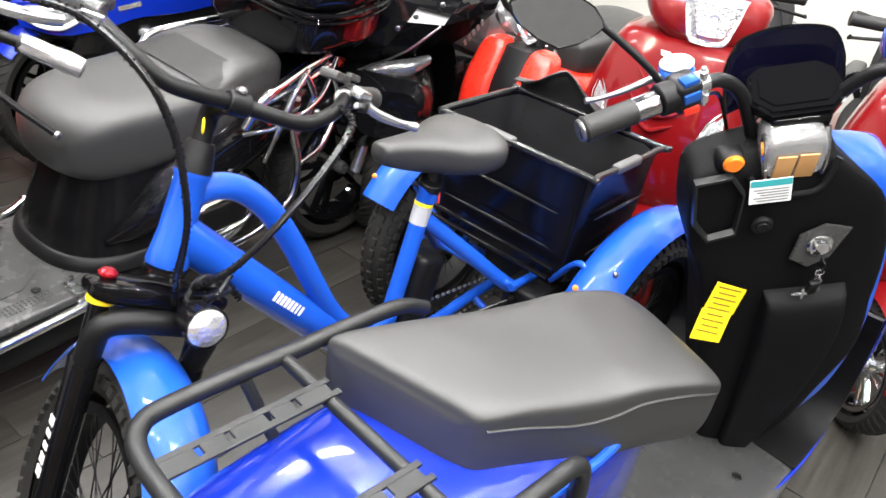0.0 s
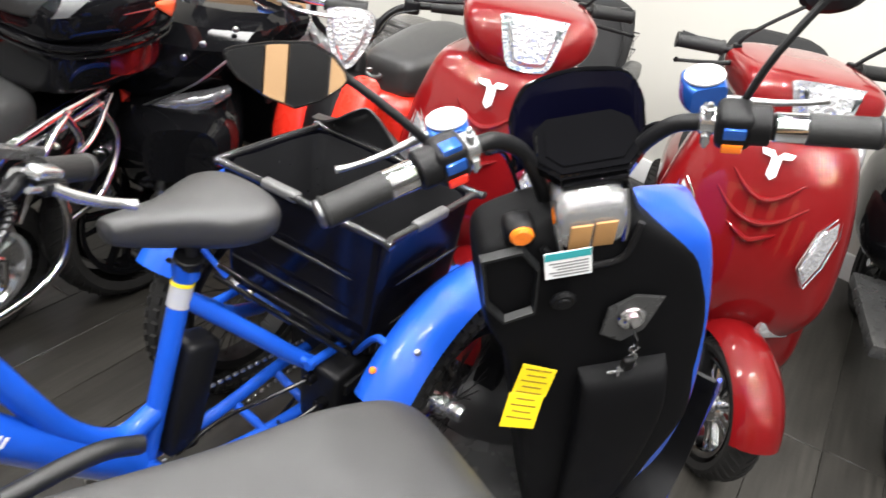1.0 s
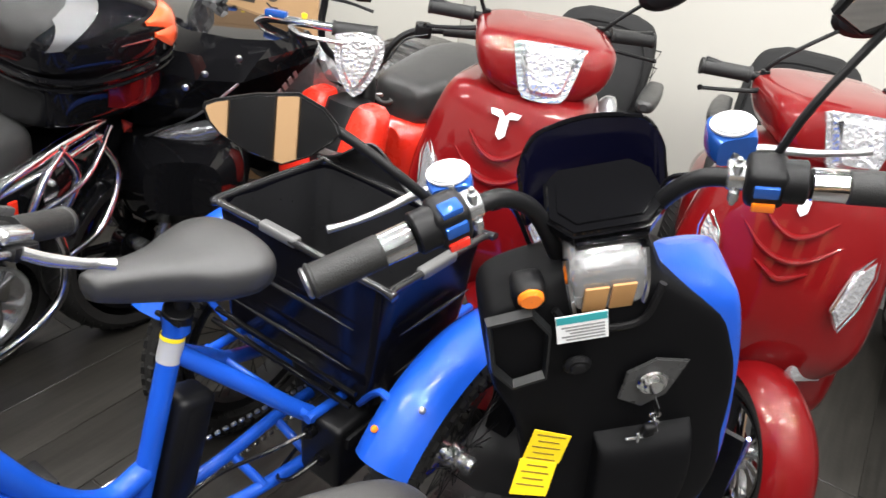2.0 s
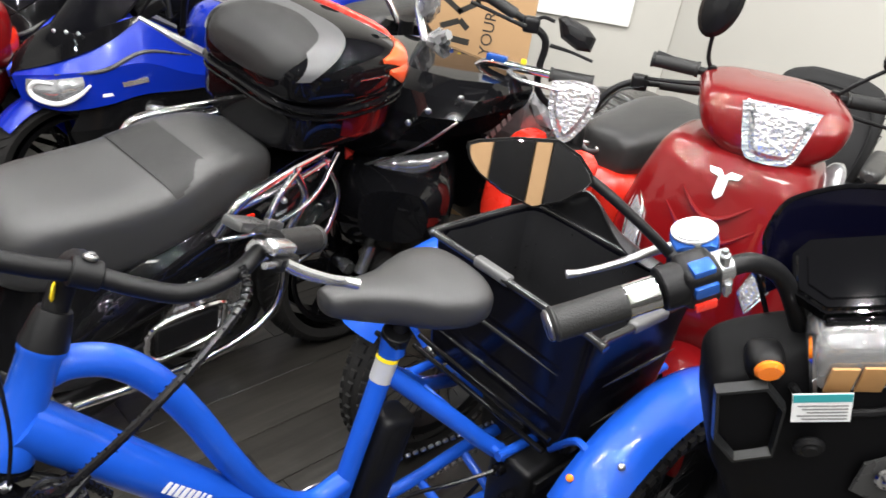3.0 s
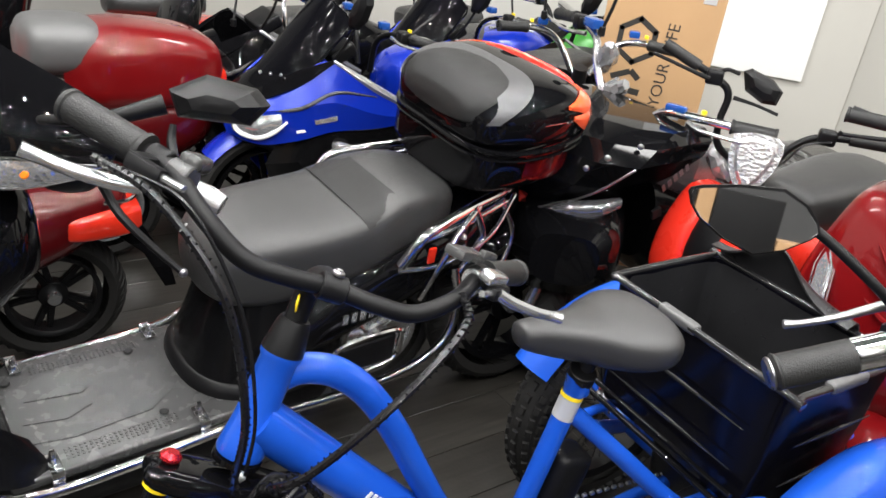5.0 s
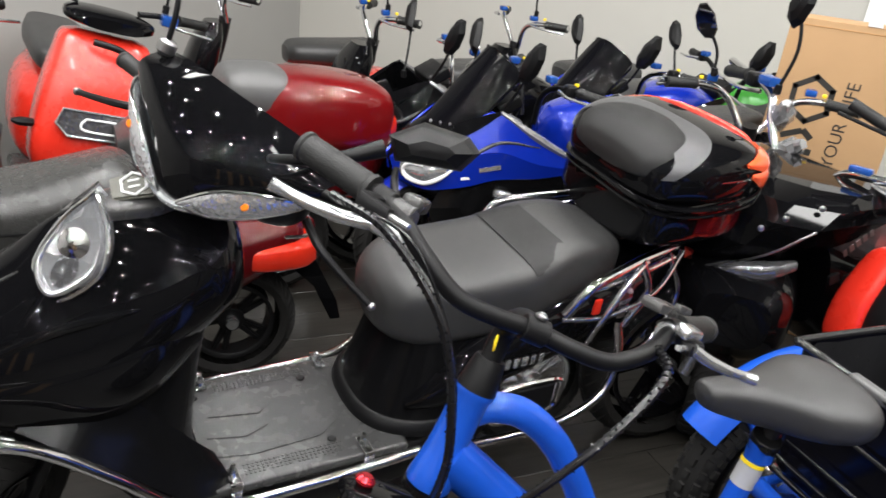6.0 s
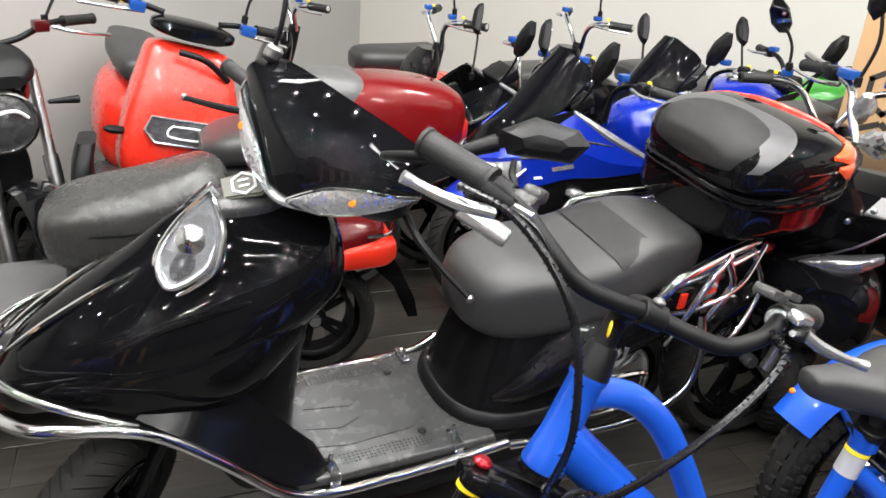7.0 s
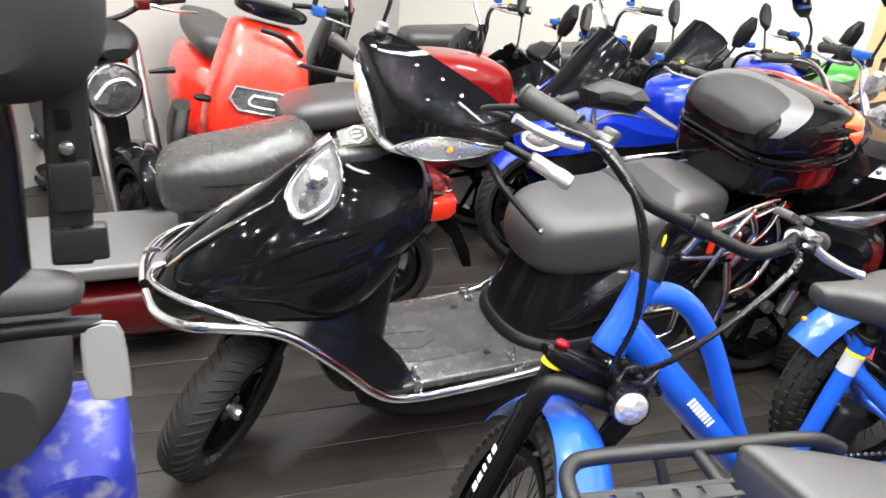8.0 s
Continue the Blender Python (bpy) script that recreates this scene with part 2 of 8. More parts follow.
def lathe(profile, n=28, m=None, caps=False):
    """Turns a profile of (radius, height) round the y axis."""
    rings = [[Vector((r * math.cos(2 * math.pi * j / n), h, r * math.sin(2 * math.pi * j / n))) for j in range(n)] for r, h in profile]
    g = loft(rings, caps=caps)
    return moved(g, m) if m is not None else g


def from_bm(bm):
    bm.verts.index_update()
    g = [v.co.copy() for v in bm.verts], [tuple(v.index for v in f.verts) for f in bm.faces]
    bm.free()
    return g


def rbox(sx, sy, sz, m=None, r=0.006, seg=2):
    """A box with rounded edges, centred."""
    bm = bmesh.new()
    bmesh.ops.create_cube(bm, size=1)
    bmesh.ops.scale(bm, vec=(sx, sy, sz), verts=bm.verts)
    r = min(r, 0.45 * min(sx, sy, sz))
    bmesh.ops.bevel(bm, geom=list(bm.edges), offset=r, segments=seg, profile=0.6, affect="EDGES")
    g = from_bm(bm)
    return moved(g, m) if m is not None else g


def plate(outline, thick, m=None, r=0.003, seg=2, k=0):
    """A flat piece from an outline in x and y, thick along z, with rounded edges."""
    pts = [(p[0], p[1], 0) for p in outline]
    if k:
        pts = [tuple(v) for v in spline(pts + [pts[0]], k)[:-1]]
    bm = bmesh.new()
    vs = [bm.verts.new((x, y, -thick / 2)) for x, y, _ in pts]
    f = bm.faces.new(vs)
    ret = bmesh.ops.extrude_face_region(bm, geom=[f])
    top = [v for v in ret["geom"] if isinstance(v, bmesh.types.BMVert)]
    bmesh.ops.translate(bm, vec=(0, 0, thick), verts=top)
    bmesh.ops.recalc_face_normals(bm, faces=bm.faces)
    if r:
        rim = [e for e in bm.edges if abs(e.verts[0].co.z - e.verts[1].co.z) < 1e-6]
        bmesh.ops.bevel(bm, geom=rim, offset=min(r, thick * 0.45), segments=seg, affect="EDGES")
    g = from_bm(bm)
    return moved(g, m) if m is not None else g


def sheet(rows, thick=0.003):
    """A curved shell through a grid of points, with thickness."""
    h, w = len(rows), len(rows[0])
    g = [[Vector(p) for p in r] for r in rows]
    vs, ns = [], []
    for i in range(h):
        for j in range(w):
            du = g[min(i + 1, h - 1)][j] - g[max(i - 1, 0)][j]
            dv = g[i][min(j + 1, w - 1)] - g[i][max(j - 1, 0)]
            vs.append(g[i][j])
            ns.append(du.cross(dv).normalized() if du.cross(dv).length > 1e-9 else Vector((0, 0, 1)))
    n = h * w
    vs = [v + a * thick / 2 for v, a in zip(vs, ns)] + [v - a * thick / 2 for v, a in zip(vs, ns)]
    fs = []
    for i in range(h - 1):
        for j in range(w - 1):
            a = i * w + j
            fs.append((a, a + w, a + w + 1, a + 1))
            fs.append((n + a, n + a + 1, n + a + w + 1, n + a + w))
    edge = [i * w for i in range(h)] + [(h - 1) * w + j for j in range(1, w)] + [i * w + w - 1 for i in range(h - 2, -1, -1)] + [j for j in range(w - 2, 0, -1)]
    for a, b in zip(edge, edge[1:] + edge[:1]):
        fs.append((a, n + a, n + b, b))
    return vs, fs


def smooth_grid(rows, k=4):
    """Refines a coarse grid of points into a smooth one."""
    a = [spline(r, k) for r in rows]
    cols = [spline([r[j] for r in a], k) for j in range(len(a[0]))]
    return [[c[i] for c in cols] for i in range(len(cols[0]))]


def fender(cx, cz, r, w, a0, a1, n=22, drop=0.03, y=0.0):
    """A mudguard round the y axis: degrees from the front horizon up and over."""
    rows = []
    for i in range(n + 1):
        a = radians(a0 + (a1 - a0) * i / n)
        row = []
        for j in range(9):
            u = -1 + 2 * j / 8
            q = r - drop * abs(u) ** 2.5
            row.append((cx + q * math.cos(a), y + u * w / 2, cz + q * math.sin(a)))
        rows.append(row)
    return sheet(rows, 0.003)


def crumpled(geo, amount, seed=1):
    """The same geo with every point pushed about a little, like loose film."""
    rnd = random.Random(seed)
    return [Vector(v) + Vector((rnd.uniform(-1, 1), rnd.uniform(-1, 1), rnd.uniform(-1, 1))) * amount for v in geo[0]], geo[1]


def lay(at, along, normal):
    """A frame at a point: x along, z towards the normal."""
    n = Vector(normal).normalized()
    u = Vector(along)
    u = (u - n * u.dot(n)).normalized()
    v = n.cross(u)
    return Matrix(((u.x, v.x, n.x, at[0]), (u.y, v.y, n.y, at[1]), (u.z, v.z, n.z, at[2]), (0, 0, 0, 1)))


def spiral(pts, r, pitch=0.011, wire=0.0017):
    """A narrow band wound round a cable that runs through the points."""
    line = spline(pts, 40)
    out, d, up = [], 0.0, None
    for i in range(1, len(line)):
        step = line[i] - line[i - 1]
        d += step.length
        t = step.normalized()
        up = t.orthogonal().normalized() if up is None else (up - t * up.dot(t)).normalized()
        a = 2 * math.pi * d / pitch
        out.append(line[i] + r * (math.cos(a) * up + math.sin(a) * t.cross(up)))
    return tube(out, wire, 4, 1)


UPZ = pose(0, 0, 0, 90)  # lays a plate's face towards -y


def disc(r, h, m, n=20, bevel=0.002):
    """A short round piece along y."""
    return lathe([(0.0005, -h / 2), (r - bevel, -h / 2), (r, -h / 2 + bevel), (r, h / 2 - bevel), (r - bevel, h / 2), (0.0005, h / 2)], n, m)


def bolt(r=0.006, h=0.006, m=None):
    return join(disc(r, h, m, 12), disc(r * 0.6, h * 1.7, m, 6, 0.001))


def wheel(parent, m, R, w, rim_r, rim_mat, style="spoke", knobs=0, name="wheel", spokes=5):
    """A wheel round its own y axis, placed by m: tyre, rim and hub."""
    hub = part(name, lathe([(0.0005, -w * 0.5), (0.018, -w * 0.5), (0.022, -w * 0.4), (0.02, -w * 0.15), (0.03, -w * 0.12), (0.03, w * 0.12), (0.02, w * 0.15), (0.022, w * 0.4), (0.018, w * 0.5), (0.0005, w * 0.5)], 20), ALLOY, parent, "hub of the wheel", m)
    t = R - rim_r
    prof = []
    for i in range(15):
        a = radians(-115 + 230 * i / 14)
        prof.append((rim_r + t * 0.52 + t * 0.48 * math.cos(a) * (1 if abs(a) < 1.4 else 1.08), w / 2 * math.sin(a) if abs(a) < 1.6 else w / 2 * math.sin(a) * 0.92))
    tyre = lathe(prof, 56)
    bits = []
    if knobs:
        for i in range(knobs):
            for j, off in enumerate((-0.43, -0.2, 0.05, 0.27, 0.45)):
                a = 2 * math.pi * (i + 0.5 * (j % 2)) / knobs
                b = radians(115) * off * 1.55
                rr = rim_r + t * 0.52 + t * 0.48 * math.cos(b)
                yy = w / 2 * math.sin(b)
                q = pose(0, 0, 0, 0, -math.degrees(a), 0) @ pose(rr, yy, 0, 0, 0, math.degrees(b))
                bits.append(moved(([Vector((x, y, z)) for x, y, z in ((-0.004, -0.009, -0.011), (-0.004, 0.009, -0.011), (-0.004, 0.009, 0.011), (-0.004, -0.009, 0.011), (0.006, -0.007, -0.009), (0.006, 0.007, -0.009), (0.006, 0.007, 0.009), (0.006, -0.007, 0.009))], [(4, 5, 6, 7), (0, 4, 7, 3), (1, 2, 6, 5), (0, 1, 5, 4), (3, 7, 6, 2)]), q))
    else:
        # slanted grooves of a road tread, as raised bars between them
        for i in range(44):
            for sgn in (-1, 1):
                a0 = 2 * math.pi * (i + (0.5 if sgn > 0 else 0)) / 44
                pts = []
                for j in range(5):
                    b = sgn * radians(8 + 15 * j)
                    rr = rim_r + t * 0.52 + t * 0.48 * math.cos(b) + 0.0005
                    a = a0 + 0.05 * j
                    pts.append((rr * math.cos(a), w / 2 * math.sin(b), rr * math.sin(a)))
                bits.append(tube(pts, [0.0015, 0.004, 0.0045, 0.004, 0.0015], 5, 1))
    part("tyre", tyre, RUBBER, hub, "black rubber tyre", m, angle=30)
    tagged(part("tread", join(*bits), RUBBER, hub, "", m, angle=30), kind="stuff")
    rr = rim_r
    part("rim", lathe([(rr * 0.93, -w * 0.3), (rr, -w * 0.36), (rr + 0.006, -w * 0.36), (rr + 0.004, -w * 0.3), (rr - 0.008, 0), (rr + 0.004, w * 0.3), (rr + 0.006, w * 0.36), (rr, w * 0.36), (rr * 0.93, w * 0.3), (rr * 0.93, -w * 0.3)], 48), rim_mat, hub, "", m)
    sp = []
    if style == "spoke":
        for i in range(36):
            a, b = 2 * math.pi * i / 36, 2 * math.pi * (i + (4 if i % 2 else -4)) / 36
            s = 1 if (i // 2) % 2 else -1
            sp.append(tube([(0.028 * math.cos(a), s * w * 0.12, 0.028 * math.sin(a)), (rr * math.cos(b), 0, rr * math.sin(b))], 0.0013, 4, 1))
    else:
        for i in range(spokes):
            a = 360 / spokes * i
            for d in (-9, 9):
                sp.append(moved(plate([(0.02, -0.012), (rr * 0.95, -0.008), (rr * 0.95, 0.008), (0.02, 0.012)], w * 0.22, pose(0, 0, 0, 90), 0.004), pose(0, 0, 0, 0, a + d, 0)))
        sp.append(disc(rr * 0.33, w * 0.4, Matrix()))
    part("spoke", join(*sp), BLACK if style == "spoke" else rim_mat, hub, "", m)
    return hub


def grip(y0, y1, r, m, parent, end=STEEL, band=None, name="grip"):
    """A handlebar grip between y0 and y1, with end cap."""
    s = 1 if y1 > y0 else -1
    L = abs(y1 - y0)
    prof = [(0.0005, 0), (r * 1.12, 0), (r * 1.15, s * 0.006), (r, s * 0.01)]
    for i in range(10):
        prof += [(r, s * (0.012 + (L - 0.025) * i / 10)), (r * 1.04, s * (0.014 + (L - 0.025) * (i + 0.5) / 10))]
    prof += [(r, s * (L - 0.008)), (r * 1.12, s * (L - 0.006)), (r * 1.1, s * L), (0.0005, s * L)]
    if s < 0:
        prof = list(reversed(prof))
    return part(name, lathe(prof, 20, m @ pose(0, y0, 0)), GRIP, parent)


def writing(text, size, material, parent, m, name="lettering", depth=0.0005):
    """Letters of the built-in font as a mesh, centred, in the x and y of m."""
    cu = bpy.data.curves.new(name, "FONT")
    cu.body, cu.size, cu.extrude, cu.align_x, cu.align_y = text, size, depth, "CENTER", "CENTER"
    tmp = new(name, cu)
    me = bpy.data.meshes.new_from_object(tmp)
    bpy.data.objects.remove(tmp)
    me.transform(m)
    me.materials.append(material)
    ob = new(name, me)
    ob.parent = parent
    return ob


def bars(w, h, n, seed=0):
    """Short upright strokes in place of words that are not lettered: along x, centred."""
    rnd = random.Random(seed)
    out = []
    step = w / n
    for i in range(n):
        cx = -w / 2 + step * (i + 0.5)
        out.append(rbox(step * rnd.uniform(0.45, 0.75), h, 0.0012, pose(cx, 0, 0), 0.0003, 1))
    return join(*out)


def column(secs, n=20, k=4):
    """An upright body. Sections: z, rear x, front x, right y, left y, squareness."""
    rows = [tuple(s) + (4.0,)[len(s) - 5 :] for s in secs]
    flat = list(zip(*[[v[0] for v in spline([(r[c], 0, 0) for r in rows], k)] for c in range(6)]))
    rings = []
    for z, x0, x1, y0, y1, e in flat:
        ring = []
        for j in range(n):
            a = 2 * math.pi * j / n
            c, s = math.cos(a), math.sin(a)
            ring.append(Vector(((x0 + x1) / 2 + math.copysign(abs(c) ** (2 / e), c) * (x1 - x0) / 2, (y0 + y1) / 2 + math.copysign(abs(s) ** (2 / e), s) * (y1 - y0) / 2, z)))
        rings.append(ring)
    return loft(rings)


def bowl(pts, depth, q):
    """The back of a mirror: its outline drawn in towards a low ridge."""
    rings = [[q @ Vector((a * f, b * g, z)) for a, b in pts] for f, g, z in ((0.96, 0.95, -0.009), (1, 1, -0.007), (1, 1, 0.0), (0.86, 0.8, depth * 0.55), (0.5, 0.36, depth), (0.2, 0.1, depth * 1.05))]
    return loft(rings)


def mirror_on_stalk(parent, foot, bend, head, m, w=0.15, h=0.1, turn=(0, 0, 0), back=BLACK, round_=False):
    """A rear-view mirror: stalk from foot to head, housing, glass and rim; m places the whole."""
    stalk = part("mirror_stalk", join(tube([foot, bend, head], 0.0055, 8), disc(0.012, 0.03, pose(*foot, 90))), BLACK, parent, "", m)
    if round_:
        pts = [(w / 2 * math.cos(a), h / 2 * math.sin(a)) for a in (2 * math.pi * i / 22 for i in range(22))]
    else:
        pts = [(-0.5 * w, -0.02 * h), (-0.32 * w, 0.32 * h), (0.08 * w, 0.5 * h), (0.42 * w, 0.38 * h), (0.5 * w, 0.08 * h), (0.28 * w, -0.32 * h), (-0.06 * w, -0.5 * h), (-0.36 * w, -0.38 * h)]
    q = m @ pose(*head) @ pose(0, 0, 0, 0, -8, turn[2]) @ Matrix(((0, 0, 1, 0), (1, 0, 0, 0), (0, 1, 0, 0), (0, 0, 0, 1))) @ pose(0, 0, 0, 0, 0, turn[0])
    part("mirror_housing", bowl(pts, 0.03, q), back, stalk, "", None, 25)
    part("mirror_glass", plate([(0.93 * a, 0.9 * b) for a, b in pts], 0.002, q @ pose(0, 0, -0.0095), 0.0004, 1, 1), MIRROR, stalk, "reflecting mirror glass")
    return stalk


# ---- room ----
def plain(name, geo, material, label, category, kind="structure"):
    return tagged(part(name, geo, material), label, category, kind=kind)


def bx(x0, x1, y0, y1, z0, z1, r=0.002):
    return rbox(x1 - x0, y1 - y0, z1 - z0, pose((x0 + x1) / 2, (y0 + y1) / 2, (z0 + z1) / 2), r, 1)


floor = plain("floor", bx(-6, 6.35, -6.6, 6, -0.12, -0.004), FLOOR, "dark grey wood-look vinyl plank floor", "floor")
plain("wall_north", bx(-3.75, 1.05, 5.0, 5.15, 0, CEIL), WALL, "plain off-white painted back wall", "wall")
plain("wall_east", rbox(3.6, 0.15, CEIL, pose(1.05 + 0.93, 5.0 - 1.22, CEIL / 2) @ pose(0, 0, 0, 0, 0, -53) @ pose(0.2, 0.075, 0), 0.002, 1), WALL, "plain off-white painted side wall", "wall")
# added walls out of view, dark to weaken bounced light
plain("wall_east_front", rbox(4.2, 0.15, CEIL, pose(1.05 + 0.93, 5.0 - 1.22, CEIL / 2) @ pose(0, 0, 0, 0, 0, -53) @ pose(4.1, 0.075, 0), 0.002, 1), WALL_UNSEEN, "unseen wall, darkened to cut bounce and reflections", "wall")
plain("wall_east_far", bx(6.2, 6.35, -6.5, -1.0, 0, CEIL), WALL_UNSEEN, "unseen wall, darkened to cut bounce and reflections", "wall")
plain("wall_west", bx(-3.75, -3.6, -6.5, 5.0, 0, CEIL), WALL_GREY, "plain light grey painted side wall", "wall")
# added behind the camera, dark for the same purpose
plain("wall_south", bx(-6.15, 6.35, -6.65, -6.5, 0, CEIL), WALL_UNSEEN, "unseen wall, darkened to cut bounce and reflections", "wall")
plain("ceiling", bx(-6.15, 6.35, -6.65, 5.15, CEIL, CEIL + 0.1), CEILING, "dark painted ceiling", "ceiling")
plain("baseboard", rbox(3.0, 0.02, 0.12, pose(1.05 + 0.93, 5.0 - 1.22, 0.06) @ pose(0, 0, 0, 0, 0, -53) @ pose(0, -0.012, 0), 0.004), WHITE, "white skirting board", "baseboard")
for x, y in SPOTS:
    ob = tagged(part("ceiling_spot", lathe([(0.045, 0.0), (0.06, 0.0), (0.062, 0.012), (0.05, 0.03)], 24, pose(x, y, CEIL - 0.03, 90)), WHITE), "small round white recessed ceiling spotlight", "ceiling light", "ceiling spots")
for x, y in PANELS:
    tagged(part("ceiling_light", rbox(1.2, 0.2, 0.028, pose(x, y, CEIL - 0.014), 0.006), WHITE), "long slim white LED ceiling light", "ceiling light", "ceiling lights")


# ---- blue fat-tyre tricycle ----
def make_trike():
    T = thing("tricycle", "blue fat-tyre electric tricycle with black rear cargo basket", "tricycle", 0.07, 1.555, 0, 228.5)
    I = Matrix()
    S = pose(0.61, -0.014, 0.738, 6, -24, 0) @ pose(0, 0, 0, 0, 0, 77)
    part("head_tube", lathe([(0.0005, 0), (0.034, 0), (0.036, 0.006), (0.0325, 0.03), (0.029, 0.06), (0.0275, 0.15), (0.0305, 0.155), (0.0305, 0.162), (0.0005, 0.162)], 28, S @ pose(0, 0, 0, 90)), BLUE, T, "glossy blue head tube")
    part("down_tube", tube([(0.588, -0.02, 0.79), (0.45, -0.008, 0.645), (0.28, 0, 0.465), (0.12, 0, 0.30)], 0.038, 18), BLUE, T)
    part("top_tube", tube([(0.548, -0.036, 0.838), (0.515, -0.03, 0.848), (0.465, -0.02, 0.835), (0.412, -0.012, 0.785), (0.36, -0.005, 0.7), (0.305, 0, 0.59), (0.25, 0, 0.49), (0.19, 0, 0.42), (0.13, 0, 0.387), (0.062, 0, 0.405)], 0.0235, 16, 6), BLUE, T, "glossy blue looped step-through top tube")
    seat_tube = part("seat_tube", join(tube([(-0.02, 0, 0.715), (0.095, 0, 0.27)], 0.0205, 16), lathe([(0.0225, -0.02), (0.0245, -0.018), (0.0245, 0.018), (0.0225, 0.02)], 18, pose(-0.016, 0, 0.7, 90, 0, 0) @ pose(0, 0, 0, 0, 0, 0))), BLUE, T)
    part("warning_sticker", lathe([(0.0212, -0.022), (0.0214, -0.022), (0.0214, 0.022), (0.0212, 0.022)], 18, pose(-0.002, 0, 0.648, 0, -14.5, 0) @ pose(0, 0, 0, 90)), TAPE, seat_tube, "silver sticker round the tube")
    part("sticker_band", lathe([(0.0215, -0.004), (0.0217, -0.004), (0.0217, 0.004), (0.0215, 0.004)], 18, pose(-0.008, 0, 0.674, 0, -14.5, 0) @ pose(0, 0, 0, 90)), YELLOW, seat_tube, "yellow band of the sticker")
    part("bottom_bracket", disc(0.032, 0.1, pose(0.1, 0, 0.275), 20), BLUE, T)
    for s in (-1, 1):
        part("upper_stay", tube([(-0.008, 0, 0.64), (-0.13, s * 0.066, 0.525), (-0.245, s * 0.13, 0.42), (-0.4, s * 0.185, 0.33)], 0.0185, 14), BLUE, T)
    for x, z in ((-0.262, 0.515), (-0.25, 0.492)):
        part("basket_bearer", tube([(x, -0.185, z), (x, 0.02, z), (x, 0.215, z)], 0.0065, 10), BLACK_GLOSS, T, "shiny black bearer under the basket")
    ctl = part("controller_box", join(rbox(0.25, 0.11, 0.17, pose(-0.35, 0.165, 0.365, 0, 4), 0.014, 3), rbox(0.2, 0.012, 0.03, pose(-0.34, 0.223, 0.41, 0, 4), 0.004, 2)), BLACK, T, "black controller box beside the axle")
    for y, z in ((0.15, 0.41), (0.185, 0.36)):
        part("plug", disc(0.014, 0.03, pose(-0.215, y, z) @ pose(0, 0, 0, 0, 0, 90), 16, 0.004), BLACK_GLOSS, ctl)
    for pts in (((-0.21, 0.15, 0.41), (-0.14, 0.12, 0.39), (-0.06, 0.05, 0.33), (0.04, 0.03, 0.29)), ((-0.21, 0.185, 0.36), (-0.15, 0.16, 0.33), (-0.18, 0.1, 0.28), (-0.3, 0.06, 0.27))):
        part("cable", tube(pts, 0.0045, 8, 6), CABLE, T)
    for s in (-1, 1):
        part("chain_stay", tube([(0.09, 0.035, 0.275), (-0.1, 0.09, 0.27), (-0.42, 0.13, 0.29)] if s > 0 else [(0.09, -0.02, 0.275), (-0.09, 0.0, 0.296), (-0.27, 0.0, 0.318), (-0.42, 0.0, 0.32)], 0.0145, 12), BLUE, T)
        part("basket_rail", tube([(-0.2, s * 0.15, 0.45), (-0.5, s * 0.155, 0.45), (-0.78, s * 0.155, 0.45)], 0.011, 10), BLUE, T)
        part("axle_strut", tube([(-0.46, s * 0.2, 0.31), (-0.46, s * 0.155, 0.45)], 0.012, 10), BLUE, T)
    for x in (-0.14, -0.265):
        part("cross_bar", tube([(x, 0.0, 0.296 - 0.14 * (x + 0.14)), (x, 0.105, 0.276)], 0.0105, 10), BLUE, T)
    for x in (-0.21, -0.5, -0.76):
        part("rail_cross_bar", tube([(x, -0.16, 0.45), (x, 0.16, 0.45)], 0.0095, 10), BLUE, T)
    part("axle_tube", tube([(-0.46, -0.28, 0.30), (-0.46, 0.28, 0.30)], 0.022, 14), BLUE, T)
    part("drive_case", join(rbox(0.14, 0.16, 0.15, pose(-0.44, 0.02, 0.36, 0, 12), 0.02, 3), disc(0.075, 0.05, pose(-0.42, 0.11, 0.33), 24)), BLACK, T, "black differential housing")
    part("battery", join(rbox(0.084, 0.074, 0.26, pose(-0.008, 0, 0.41, 0, -14), 0.02, 3), rbox(0.056, 0.08, 0.21, pose(-0.012, 0, 0.415, 0, -14), 0.014, 2)), BLACK, T, "black battery behind the seat tube")
    crank = part("crank", join(tube([(0.1, 0.06, 0.275), (0.02, 0.075, 0.2), (-0.03, 0.08, 0.155)], 0.009, 8), tube([(0.1, -0.06, 0.275), (0.18, -0.075, 0.35), (0.22, -0.08, 0.39)], 0.009, 8)), BLACK, T)
    for s, x, z in ((1, -0.03, 0.155), (-1, 0.22, 0.39)):
        part("pedal", rbox(0.09, 0.08, 0.022, pose(x, s * 0.125, z), 0.006), BLACK, crank)
    part("chainring", lathe([(0.03, -0.002), (0.085, -0.002), (0.085, 0.002), (0.03, 0.002), (0.03, -0.002)], 36, pose(0.1, -0.055, 0.275)), STEEL, T)
    links = []
    for i in range(26):
        u = i / 25
        for zz, z2 in ((0.355, 0.33), (0.195, 0.27)):
            links.append(rbox(0.013, 0.008, 0.008, pose(0.1 - 0.52 * u, -0.012 - 0.03 * (1 - u), zz + (z2 - zz) * u), 0.002, 1))
    tagged(part("chain", join(*links), STEEL, T, "dark steel roller chain"), kind="stuff")
